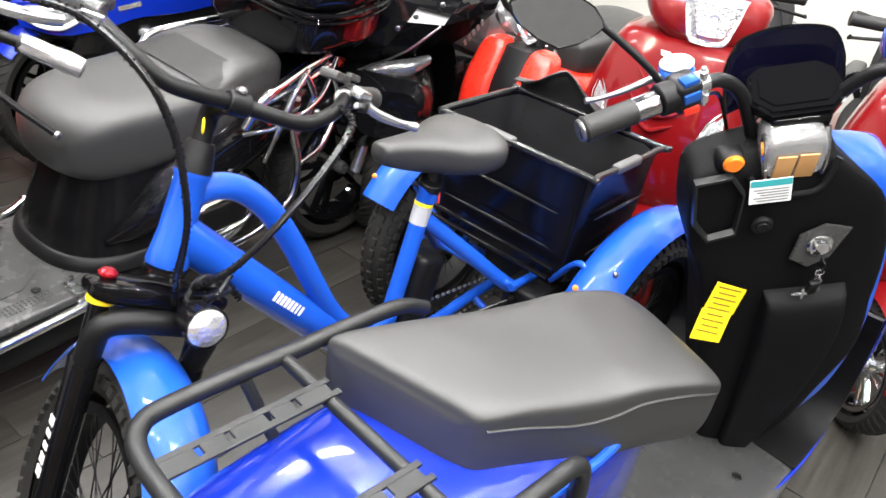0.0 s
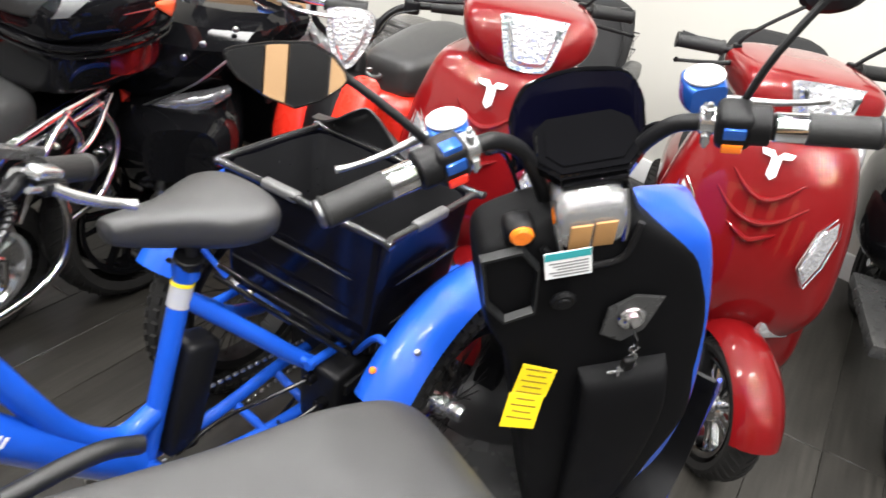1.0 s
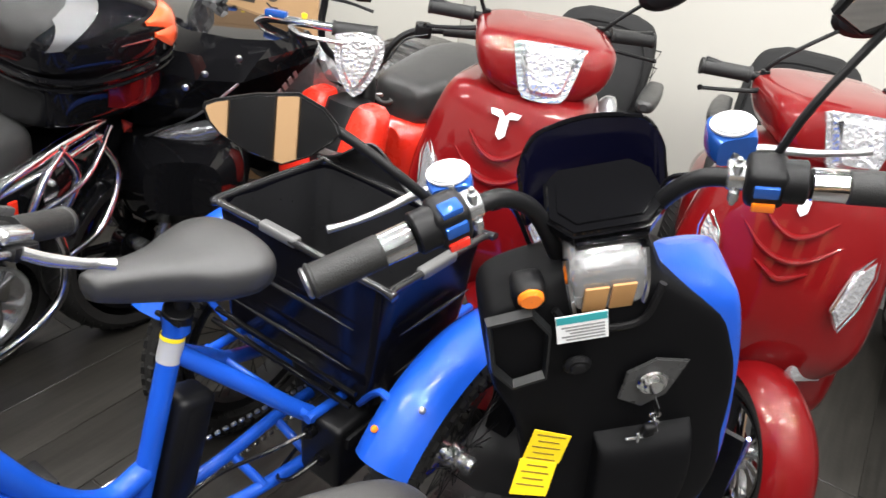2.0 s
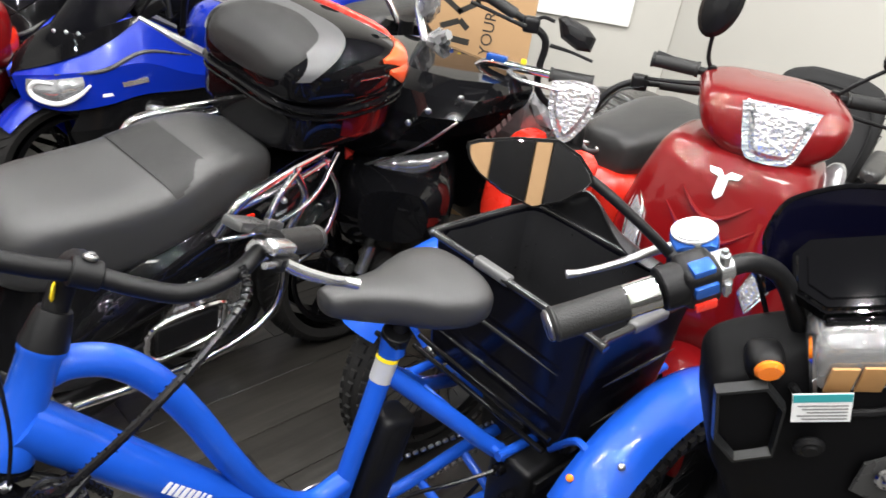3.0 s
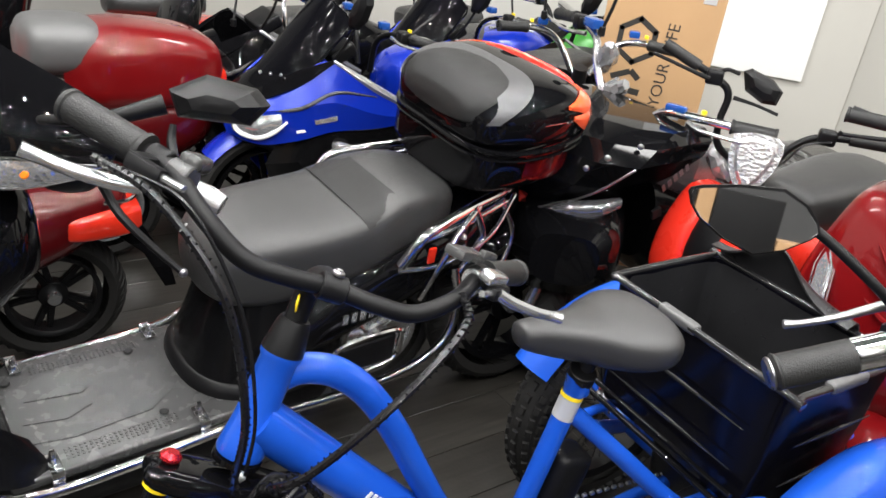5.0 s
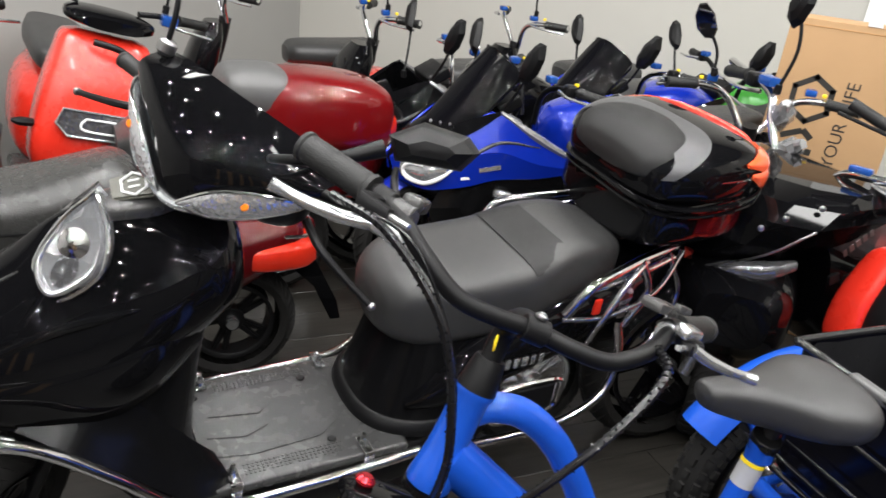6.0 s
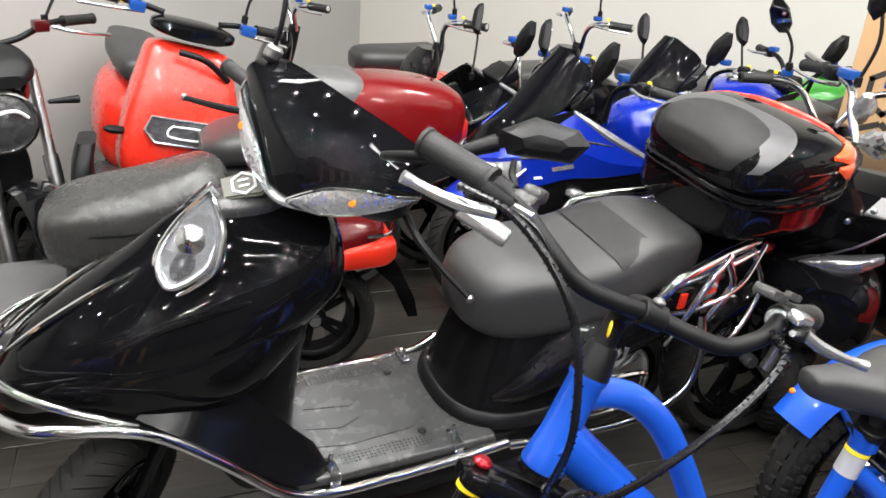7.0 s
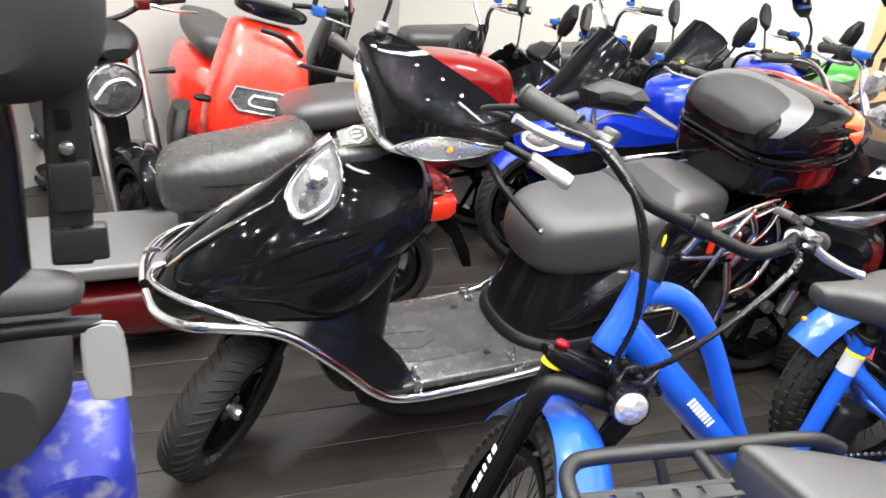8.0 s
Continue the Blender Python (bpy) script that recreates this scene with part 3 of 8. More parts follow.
    # rear wheels, mudguards, basket
    for s in (-1, 1):
        yw = 0.357 if s > 0 else -0.297
        wheel(T, pose(-0.46, yw, 0.302), 0.302, 0.1, 0.215, BLACK, "spoke", 54)
        f = part("rear_mudguard", fender(-0.455, 0.30, 0.375, 0.118, 34, 178, 30, 0.035, yw), BLUE, T, "glossy blue mudguard")
        for a in (43, 54):
            q = pose(-0.455, yw + (0.03 if a > 45 else -0.03), 0.30, 0, -a, 0) @ pose(0.375, 0, 0, 0, 0, -90)
            part("bolt", bolt(0.007, 0.008, q), STEEL if a > 45 else ORANGE, f)
        part("mudguard_stay", tube([(-0.3, s * 0.2, 0.46), (-0.25, s * 0.28, 0.57), (-0.235, yw - s * 0.027, 0.575)], 0.008, 8), BLUE, T)
    bk = part("cargo_basket", basket_shell(), PVC, T, "black coated fabric cargo basket with ribbed sides")
    part("lining", crumpled(basket_lining(), 0.0025, 8), LINING, bk, "grey-black crinkled lining inside the basket", None, 60)
    rim = [(-0.272, -0.19), (-0.29, -0.206), (-0.58, -0.206), (-0.6, -0.19), (-0.6, 0.239), (-0.58, 0.256), (-0.29, 0.256), (-0.272, 0.239)]
    part("rim", tube([(x, y, 0.772) for x, y in rim], 0.0085, 10, 4, True), PIPING, bk, "black piped rim")
    ribs = []
    for z in (0.56, 0.655):
        ribs.append(tube([(-0.268, -0.15, z), (-0.268, 0.02, z), (-0.268, 0.19, z)], [0.001, 0.0045, 0.001], 6, 6))
        ribs.append(tube([(-0.32, 0.261, z), (-0.44, 0.261, z), (-0.56, 0.261, z)], [0.001, 0.0045, 0.001], 6, 6))
    for g in ribs:
        part("rib", g, PIPING, bk)
    part("strap", rbox(0.11, 0.024, 0.024, pose(-0.42, 0.257, 0.772), 0.009, 3), VINYL_GREY, bk, "grey wrap on the rim")
    part("strap", rbox(0.024, 0.10, 0.022, pose(-0.275, -0.02, 0.772), 0.008, 3), VINYL_GREY, bk, "grey wrap on the rim")
    rows = []
    for i, (z, bulge) in enumerate(((0.77, 0.0), (0.805, 0.006), (0.83, 0.02), (0.837, 0.045))):
        rows.append([(-0.605 + bulge * (1 + 0.4 * math.sin(9 * u)), -0.2 + 0.36 * u, z + (0.03 * math.exp(-((u - 0.42) / 0.16) ** 2) - 0.055 * abs(u - 0.42)) * i / 2.2) for u in (j / 12 for j in range(13))])
    part("flap", sheet(smooth_grid(rows, 3), 0.004), LINING, bk, "loose black fabric flap standing up at the back")
    # saddle
    sd = part("saddle", hull([(0.122, 0.814, 0.012, 0.01, 0.012, 2.2, -0.034), (0.112, 0.815, 0.026, 0.02, 0.028, 2.4, -0.033), (0.061, 0.812, 0.036, 0.024, 0.045, 2.5, -0.026), (-0.002, 0.806, 0.056, 0.03, 0.054, 2.6, -0.014), (-0.056, 0.802, 0.09, 0.035, 0.058, 2.6, -0.004), (-0.11, 0.804, 0.108, 0.04, 0.058, 2.6, 0.004), (-0.15, 0.804, 0.092, 0.039, 0.05, 2.5, 0.008), (-0.166, 0.804, 0.045, 0.02, 0.02, 2.2, 0.01)], 32, 5), VINYL, T, "wide padded black vinyl saddle")
    part("seat_post", tube([(-0.018, 0, 0.70), (-0.045, 0, 0.77)], 0.014, 12), BLACK, sd)
    part("clamp", join(disc(0.027, 0.028, pose(-0.019, 0, 0.715, 90 - 14)), tube([(0.0, -0.03, 0.712), (0.0, 0.03, 0.716)], 0.005, 8)), BLACK, seat_tube)
    # steering: fork, wheel, bar
    part("fork_crown", join(hull([(-0.04, -0.05, 0.03, 0.012, 0.012), (-0.03, -0.05, 0.11, 0.018, 0.02, 3), (0.0, -0.05, 0.115, 0.02, 0.022, 3.2), (0.03, -0.05, 0.11, 0.018, 0.02, 3), (0.045, -0.05, 0.04, 0.012, 0.012)], 24), lathe([(0.03, -0.002), (0.036, -0.004), (0.036, -0.012), (0.03, -0.014)], 24, pose(0, 0, 0, 90))), BLACK_GLOSS, T, "", S)
    for s in (-1, 1):
        leg = part("fork_leg", join(tube([(0, s * 0.088, -0.045), (0, s * 0.088, -0.2)], 0.0165, 14), tube([(0, s * 0.088, -0.17), (0.005, s * 0.09, -0.2), (0.01, s * 0.09, -0.44), (0.03, s * 0.085, -0.49)], [0.026, 0.025, 0.023, 0.02], 14)), BLACK_GLOSS, T, "black suspension fork leg", S)
        part("cap", disc(0.0155, 0.016, S @ pose(0, s * 0.088, -0.026, 90), 18, 0.006), RED_ANOD if s < 0 else BLACK, leg, "red adjuster cap" if s < 0 else "")
        part("band", disc(0.0225, 0.014, S @ pose(0, s * 0.088, -0.068, 90), 18), YELLOW if s < 0 else BLACK, leg)
        part("mark", moved(bars(0.11, 0.02, 5, 3 + s), S @ pose(0.008, s * 0.1145, -0.32, -s * 90, 0, 0) @ pose(0, 0, 0, 0, 0, 90)), WHITE, leg, "white print on the fork")
    part("fork_arch", tube([(0.01, -0.09, -0.17), (0.035, -0.085, -0.1), (0.045, 0, -0.085), (0.035, 0.085, -0.1), (0.01, 0.09, -0.17)], 0.021, 12), BLACK, T, "black fork arch", S)
    wheel(T, S @ pose(0.03, 0, -0.478), 0.302, 0.1, 0.215, BLACK, "spoke", 54, "front_wheel")
    part("front_mudguard", fender(0.03, -0.478, 0.345, 0.118, 22, 150, 28, 0.035), BLUE, T, "glossy blue front mudguard", S)
    Lm = S @ pose(0.112, 0.03, -0.055) @ pose(0, 0, 0, 0, 0, -90)
    lp = part("headlamp", lathe([(0.0005, -0.075), (0.01, -0.073), (0.022, -0.05), (0.031, -0.02), (0.0355, 0.012), (0.036, 0.022), (0.033, 0.024)], 28, Lm), SMOKED, T, "round dark headlamp shell")
    part("lens", lathe([(0.0005, 0.034), (0.014, 0.033), (0.026, 0.029), (0.033, 0.022), (0.033, 0.018)], 28, Lm), LENS_FINE, lp, "clear faceted lamp lens")
    part("bracket", tube([(0.04, 0.01, -0.03), (0.07, 0.03, -0.03), (0.09, 0.03, -0.04)], 0.006, 8), BLACK, lp)
    part("bolt", bolt(0.008, 0.008, S @ pose(0.045, 0.0, -0.012)), STEEL, lp)
    stem = part("stem", join(lathe([(0.031, 0.162), (0.03, 0.17), (0.024, 0.205), (0.021, 0.212), (0.0005, 0.212)], 24, pose(0, 0, 0, 90)), tube([(0, 0, 0.19), (0, 0, 0.255), (0.03, 0, 0.282), (0.082, 0, 0.289)], [0.0165, 0.017, 0.02, 0.02], 14), disc(0.0185, 0.036, pose(0.082, 0, 0.289), 20)), BLACK, T, "black handlebar stem", S)
    part("clamp_bolt", bolt(0.009, 0.007, S @ pose(0.084, 0, 0.31, 90)), STEEL, stem)
    part("tag", join(disc(0.013, 0.003, S @ pose(0.016, -0.012, 0.238, 20, 60, 0), 18), disc(0.006, 0.004, S @ pose(0.016, -0.0122, 0.238, 20, 60, 0), 12)), YELLOW, stem, "round yellow hang tag")
    half = [(0.082, 0.0, 0.289), (0.089, 0.06, 0.287), (0.088, 0.12, 0.291), (0.066, 0.18, 0.322), (0.022, 0.222, 0.35), (-0.02, 0.262, 0.358), (-0.082, 0.345, 0.363)]
    part("handlebar", tube([(x, -y, z) for x, y, z in reversed(half[1:])] + half, 0.0125, 14, 6), BLACK, T, "black swept-back handlebar", S)
    for s in (-1, 1):
        d = Vector((-0.062, s * 0.083, 0.009)).normalized()
        q = S @ Matrix.Translation((-0.015, s * 0.255, 0.357)) @ Vector((0, s, 0)).rotation_difference(d).to_matrix().to_4x4()
        grip(0, s * 0.125, 0.0205, q, T)
        low = -0.036 if s < 0 else -0.014
        lv = part("brake_lever", join(disc(0.017, 0.03, q @ pose(0, -s * 0.02, 0)), rbox(0.045, 0.024, 0.02, q @ pose(0.03, -s * 0.02, -0.006), 0.006), rbox(0.02, 0.05, 0.02, q @ pose(0.045, -s * 0.035, -0.008), 0.006)), BLACK, T)
        part("blade", tube([q @ Vector(p) for p in ((0.05, -s * 0.045, low + 0.008), (0.066, -s * 0.015, low - 0.002), (0.088, s * 0.02, low - 0.008), (0.102, s * 0.048, low - 0.01), (0.118, s * 0.066, low - 0.01))], [0.009, 0.0095, 0.0085, 0.008, 0.0095], 10), ALLOY, lv, "bright alloy brake lever")
        part("cable_end", tube([q @ Vector(p) for p in ((0.045, -s * 0.055, -0.008), (0.046, -s * 0.09, -0.006))], 0.005, 8), ALLOY, lv)
    ql = S @ pose(0.018, 0.222, 0.35)
    bell = part("lever_clamp", join(rbox(0.026, 0.056, 0.02, ql @ pose(0.018, 0.02, 0.016, 0, 12, 35), 0.008, 3), disc(0.0165, 0.018, ql @ pose(0, 0, 0, 0, 0, 35))), ALLOY, T, "silver brake lever clamp")
    part("shifter", join(rbox(0.035, 0.07, 0.016, ql @ pose(0.0, -0.03, 0.032, 0, 0, 35), 0.006), rbox(0.014, 0.03, 0.012, ql @ pose(-0.01, 0.012, 0.04, 0, 0, 20), 0.004)), DARK_GREY, bell)
    qr = S @ pose(0.02, -0.222, 0.349)
    sh = part("gear_shifter", join(disc(0.019, 0.032, qr @ pose(0, 0.01, 0, 0, 0, -35)), rbox(0.04, 0.03, 0.022, qr @ pose(-0.012, 0.022, 0.02, 0, 0, -35), 0.009, 3)), DARK_GREY, T, "grey thumb shifter")
    part("thumb_lever", tube([qr @ Vector(p) for p in ((-0.02, 0.0, 0.01), (-0.045, -0.01, 0.03), (-0.05, -0.015, 0.05))], [0.006, 0.006, 0.004], 8), BLACK, sh)
    # cables
    for pts, r in (([S @ Vector(p) for p in ((0.045, -0.31, 0.34), (0.13, -0.24, 0.335), (0.17, -0.14, 0.26), (0.15, -0.06, 0.12), (0.09, -0.02, 0.0), (0.03, 0.03, -0.06))] + [Vector((0.55, 0.05, 0.70))], 0.0055), ([S @ Vector(p) for p in ((0.05, 0.19, 0.335), (0.14, 0.17, 0.31), (0.17, 0.11, 0.2), (0.14, 0.05, 0.06))] + [Vector((0.60, 0.06, 0.73)), Vector((0.55, 0.045, 0.72)), Vector((0.50, 0.03, 0.65))], 0.006)):
        cb = part("cable", tube(pts, r, 8, 8), CABLE, T, "black cable wrapped in spiral")
        part("spiral_wrap", spiral(pts, r + 0.0008), BLACK_GLOSS, cb, "shiny black spiral wrap")
    part("cable", tube([S @ Vector(p) for p in ((0.05, -0.28, 0.34), (0.095, -0.2, 0.33), (0.105, -0.1, 0.23), (0.09, -0.03, 0.1), (0.06, 0.0, 0.0))], 0.0028, 6, 8), CABLE, T)
    part("cable", tube([Vector(p) for p in ((0.53, 0.05, 0.72), (0.58, 0.075, 0.71), (0.62, 0.055, 0.70), (0.58, 0.045, 0.735), (0.54, 0.06, 0.70), (0.6, 0.08, 0.72))], 0.005, 7, 6), CABLE, T)
    part("model_mark", moved(bars(0.10, 0.02, 8, 5), pose(0.39, 0.0345, 0.59, 90, 0, 180) @ pose(0, 0, 0, 0, 0, -45.5)), WHITE, T, "white model lettering")
    return T


def basket_ring(z, g):
    """The basket's outline at a height, drawn in by g, with rounded corners."""
    x0, x1, y0, y1, r = -0.6 + g, -0.272 - g, -0.206 + g, 0.256 - g, 0.03
    pts = []
    for cx, cy, a0 in ((x1 - r, y1 - r, 0), (x0 + r, y1 - r, 90), (x0 + r, y0 + r, 180), (x1 - r, y0 + r, 270)):
        for j in range(5):
            a = radians(a0 + 22.5 * j)
            pts.append(Vector((cx + r * math.cos(a), cy + r * math.sin(a), z)))
    return pts


def basket_shell():
    """An open box with rounded upright corners, slightly wider at the top."""
    zs = [0.458, 0.47, 0.51, 0.57, 0.63, 0.7, 0.77]
    outer = [basket_ring(z, 0.02 - 0.02 * i / 6 + (0.012 if i == 0 else 0) + 0.002 * (i % 2)) for i, z in enumerate(zs)]
    inner = [basket_ring(z, 0.026 - 0.02 * i / 6) for i, z in reversed(list(enumerate([0.466] + zs[1:])))]
    return loft(outer + inner)


def basket_lining():
    """A loose bag inside the basket: walls with soft upright folds and a sagging floor."""
    rings = []
    for i, z in enumerate((0.765, 0.72, 0.66, 0.6, 0.54, 0.49, 0.476)):
        ring = basket_ring(z, 0.012 + 0.004 * i + (0.03 if i == 6 else 0))
        n = len(ring)
        fine = [ring[k].lerp(ring[(k + 1) % n], f / 4) for k in range(n) for f in range(4 if (k % 5) == 4 else 1)]
        mid = Vector((-0.436, 0.025, z))
        rings.append([p.lerp(mid, 0.012 * (1 + math.sin(k * 2.1 + i * 0.7)) * min(1, i)) for k, p in enumerate(fine)])
    rings += [[p.lerp(Vector((-0.436, 0.025, 0.474)), f) for p in rings[-1]] for f in (0.35, 0.7, 0.99)]
    return loft([list(reversed(r)) for r in rings], False)


trike = make_trike()


# ---- blue scooter with luggage rack ----
def make_rack_scooter():
    T = thing("scooter", "blue three-wheeled electric scooter with black seat and luggage rack", "scooter", 0.212, 0.919, 0, 45)
    S = pose(0.664, 0, 1.0, 0, -25, 0) @ pose(0, 0, 0, 0, 0, 45) @ pose(0, -0.027, 0)
    yc = 0.035
    # seat and body
    Q = pose(0.06, -0.015, 0, 0, 0, -19)

    def skew(geo):
        """The seat's back end runs slantwise, its front end square."""
        return [Vector((v[0] + (0.148 - v[1]) * 0.62 * min(1, max(0, (0.1 - v[0]) / 0.4)), v[1], v[2])) for v in geo[0]], geo[1]

    part("seat", skew(hull([(-0.305, 0.72, 0.07, 0.004, 0.08, 4, 0.03), (-0.3, 0.73, 0.1, 0.012, 0.1, 5, 0.03), (-0.28, 0.735, 0.116, 0.026, 0.12, 6, 0.028), (-0.18, 0.73, 0.12, 0.036, 0.125, 6, 0.025), (-0.06, 0.718, 0.124, 0.045, 0.12, 6, 0.022), (0.04, 0.722, 0.127, 0.042, 0.125, 6, 0.02), (0.12, 0.738, 0.129, 0.03, 0.13, 6, 0.018), (0.2, 0.736, 0.13, 0.026, 0.13, 5.5, 0.014), (0.25, 0.725, 0.127, 0.026, 0.13, 4.8, 0.012), (0.29, 0.705, 0.11, 0.022, 0.12, 4, 0.012), (0.31, 0.68, 0.07, 0.01, 0.09, 3.4, 0.012)], 72, 5)), VINYL, T, "thick black vinyl seat cushion with grey sheen", Q)
    for s in (-1, 1):
        part("seat_seam", skew(tube([(-0.28, 0.028 + s * 0.1165, 0.732), (-0.18, 0.025 + s * 0.1205, 0.727), (-0.06, 0.022 + s * 0.1245, 0.715), (0.04, 0.02 + s * 0.1275, 0.719), (0.12, 0.018 + s * 0.1295, 0.735), (0.2, 0.014 + s * 0.1305, 0.733), (0.25, 0.012 + s * 0.1275, 0.722), (0.285, 0.012 + s * 0.112, 0.705)], 0.003, 6)), VINYL, T, "piped seam of the seat", Q)
    part("body", hull([(-0.47, 0.56, 0.06, 0.05, 0.1, 3, yc), (-0.44, 0.57, 0.14, 0.08, 0.15, 3.4, yc), (-0.3, 0.57, 0.165, 0.09, 0.2, 3.6, yc), (-0.1, 0.58, 0.175, 0.08, 0.25, 3.6, yc), (0.15, 0.58, 0.17, 0.08, 0.28, 3.6, yc - 0.01), (0.28, 0.56, 0.14, 0.08, 0.3, 3.4, yc - 0.02), (0.31, 0.54, 0.07, 0.05, 0.25, 3, yc - 0.02)], 32), BLUE_DEEP, T, "glossy blue rear body")
    part("seat_trim", tube([(-0.23, yc - 0.14, 0.652), (-0.1, yc - 0.175, 0.652), (0.1, yc - 0.18, 0.65), (0.25, yc - 0.15, 0.655)], 0.008, 8), BLUE, T)
    rk = part("luggage_rack", tube([(0.06, yc + 0.2, 0.70), (-0.02, yc + 0.2, 0.73), (-0.22, yc + 0.2, 0.732), (-0.4, yc + 0.2, 0.732), (-0.455, yc + 0.185, 0.732), (-0.478, yc + 0.13, 0.732), (-0.48, yc, 0.732), (-0.478, yc - 0.13, 0.732), (-0.455, yc - 0.185, 0.732), (-0.4, yc - 0.2, 0.732), (-0.12, yc - 0.2, 0.732), (-0.05, yc - 0.2, 0.728), (-0.02, yc - 0.2, 0.70), (-0.01, yc - 0.2, 0.62)], 0.0135, 14, 6), RACK, T, "black powder-coated tube rack")
    part("cross_tube", tube([(-0.232, yc - 0.2, 0.729), (-0.232, yc + 0.2, 0.729)], 0.011, 12), RACK, rk)
    for y in (yc + 0.1, yc - 0.09):
        g = []
        for i, x0 in enumerate((-0.475, -0.425, -0.375, -0.325, -0.275)):
            g.append(rbox(0.05 if i % 2 == 0 else 0.034, 0.036, 0.005, pose(x0 + 0.025, y, 0.738), 0.001, 1))
        g += [rbox(0.27, 0.011, 0.005, pose(-0.35, y + 0.0135, 0.7384), 0.001, 1), rbox(0.27, 0.011, 0.005, pose(-0.35, y - 0.0135, 0.7384), 0.001, 1)]
        part("flat_bar", join(*g), RACK, rk, "slotted flat steel bar")
    for s in (-1, 1):
        part("rack_stay", tube([(-0.3, yc + s * 0.19, 0.725), (-0.28, yc + s * 0.15, 0.64)], 0.01, 8), RACK, rk)
        wheel(T, pose(-0.22, yc + s * 0.27, 0.2), 0.2, 0.09, 0.13, ALLOY, "alloy")
        part("rear_mudguard", fender(-0.22, 0.2, 0.24, 0.12, 20, 165, 20, 0.03, yc + s * 0.26), BLACK, T)
    # footboard
    part("footboard", join(hull([(0.26, 0.2, 0.2, 0.02, 0.05, 6, yc - 0.03), (0.5, 0.2, 0.23, 0.02, 0.05, 6, -0.02), (0.75, 0.2, 0.26, 0.02, 0.05, 6, -0.03), (0.95, 0.2, 0.25, 0.018, 0.05, 6, -0.01), (1.02, 0.2, 0.2, 0.015, 0.03, 5, 0.0)], 28)), MAT_GREY, T, "grey textured footboard")
    for s in (-1, 1):
        part("footboard_trim", tube([(0.28, s * 0.24, 0.205), (0.55, s * 0.262, 0.208), (0.86, s * 0.279, 0.214), (1.0, s * 0.275, 0.228), (1.08, s * 0.271, 0.3), (1.085, s * 0.274, 0.42), (1.06, s * 0.28, 0.52), (1.01, s * 0.284, 0.6)], 0.005, 8), BLUE_DEEP, T, "blue edge trim")
    part("front_sweep", sheet([[(p[0], 0.278 * v, p[2] + 0.008 * abs(v)) for v in (-1, -0.9, -0.6, -0.2, 0.2, 0.6, 0.9, 1)] for p in spline([(0.86, 0, 0.21), (1.0, 0, 0.222), (1.075, 0, 0.29), (1.085, 0, 0.4), (1.06, 0, 0.5), (1.01, 0, 0.585)], 4)], 0.008), BLACK, T, "black inner face of the front fairing")
    part("footboard_plug", disc(0.012, 0.004, pose(0.72, -0.2, 0.222, 90)), BLACK, T)
    # steering column with leg panel; all of it turns with the bar
    part("leg_panel", column([(0.014, -0.05, 0.02, -0.078, 0.062, 5), (-0.008, -0.07, 0.03, -0.085, 0.13, 8), (-0.03, -0.082, 0.03, -0.11, 0.172, 9), (-0.09, -0.1, 0.03, -0.172, 0.18, 10), (-0.17, -0.115, 0.03, -0.196, 0.178, 10), (-0.25, -0.132, 0.02, -0.202, 0.155, 10), (-0.36, -0.155, 0.02, -0.195, 0.148, 9), (-0.48, -0.185, 0.0, -0.18, 0.146, 9), (-0.6, -0.208, -0.02, -0.12, 0.148, 8), (-0.72, -0.222, -0.06, -0.06, 0.15, 7), (-0.81, -0.228, -0.08, 0.02, 0.145, 5)], 44), BLACK_MATTE, T, "black grained plastic leg panel", S)
    part("front_shell", column([(-0.012, -0.04, 0.005, -0.1, 0.05, 3), (-0.03, -0.06, 0.02, -0.15, 0.07, 4), (-0.055, -0.08, 0.035, -0.186, 0.1, 5), (-0.1, -0.096, 0.07, -0.208, 0.13, 7), (-0.25, -0.128, 0.08, -0.216, 0.14, 7), (-0.45, -0.172, 0.06, -0.198, 0.13, 7), (-0.62, -0.19, 0.04, -0.16, 0.12, 6), (-0.72, -0.2, 0.03, -0.11, 0.1, 4)], 32), BLUE, T, "glossy blue front shell", S)
    ridge = column([(-0.295, -0.145, -0.1, -0.13, 0.03, 8), (-0.32, -0.185, -0.1, -0.125, 0.03, 8), (-0.42, -0.215, -0.1, -0.11, 0.045, 8), (-0.6, -0.24, -0.1, -0.05, 0.075, 8), (-0.78, -0.248, -0.12, 0.03, 0.1, 8)], 24)
    part("panel_ridge", ridge, BLACK_MATTE, T, "", S)
    # hexagonal pocket, key switch, socket, stickers, reflector
    hexa = [(0.172, -0.012), (0.175, -0.1), (0.15, -0.14), (0.098, -0.13), (0.085, -0.045), (0.108, -0.006)]
    P = Matrix(((0, 0, 1, 0), (1, 0, 0, 0), (0, 1, 0, 0), (0, 0, 0, 1)))  # lays an outline in y and z
    rim = [[Vector((-0.106 + 0.22 * (z + 0.09) - up, 0.128 + (y - 0.128) * k, -0.072 + (z + 0.072) * k)) for y, z in hexa] for k, up in ((1.06, 0.0), (1.02, 0.014), (0.93, 0.014), (0.86, 0.002))]
    pk = part("pocket", loft(rim, False), RACK, T, "open hexagonal storage pocket with grey rim", S)
    part("pocket_floor", plate([(0.128 + (y - 0.128) * 0.88, -0.072 + (z + 0.072) * 0.88) for y, z in hexa], 0.012, Matrix.Translation((-0.1, 0, 0)) @ pose(0, 0, 0, 0, 11, 0) @ Matrix.Translation((0.018, 0, 0)) @ P, 0.001, 1), BLACK_MATTE, pk, "dark inside of the pocket", S)
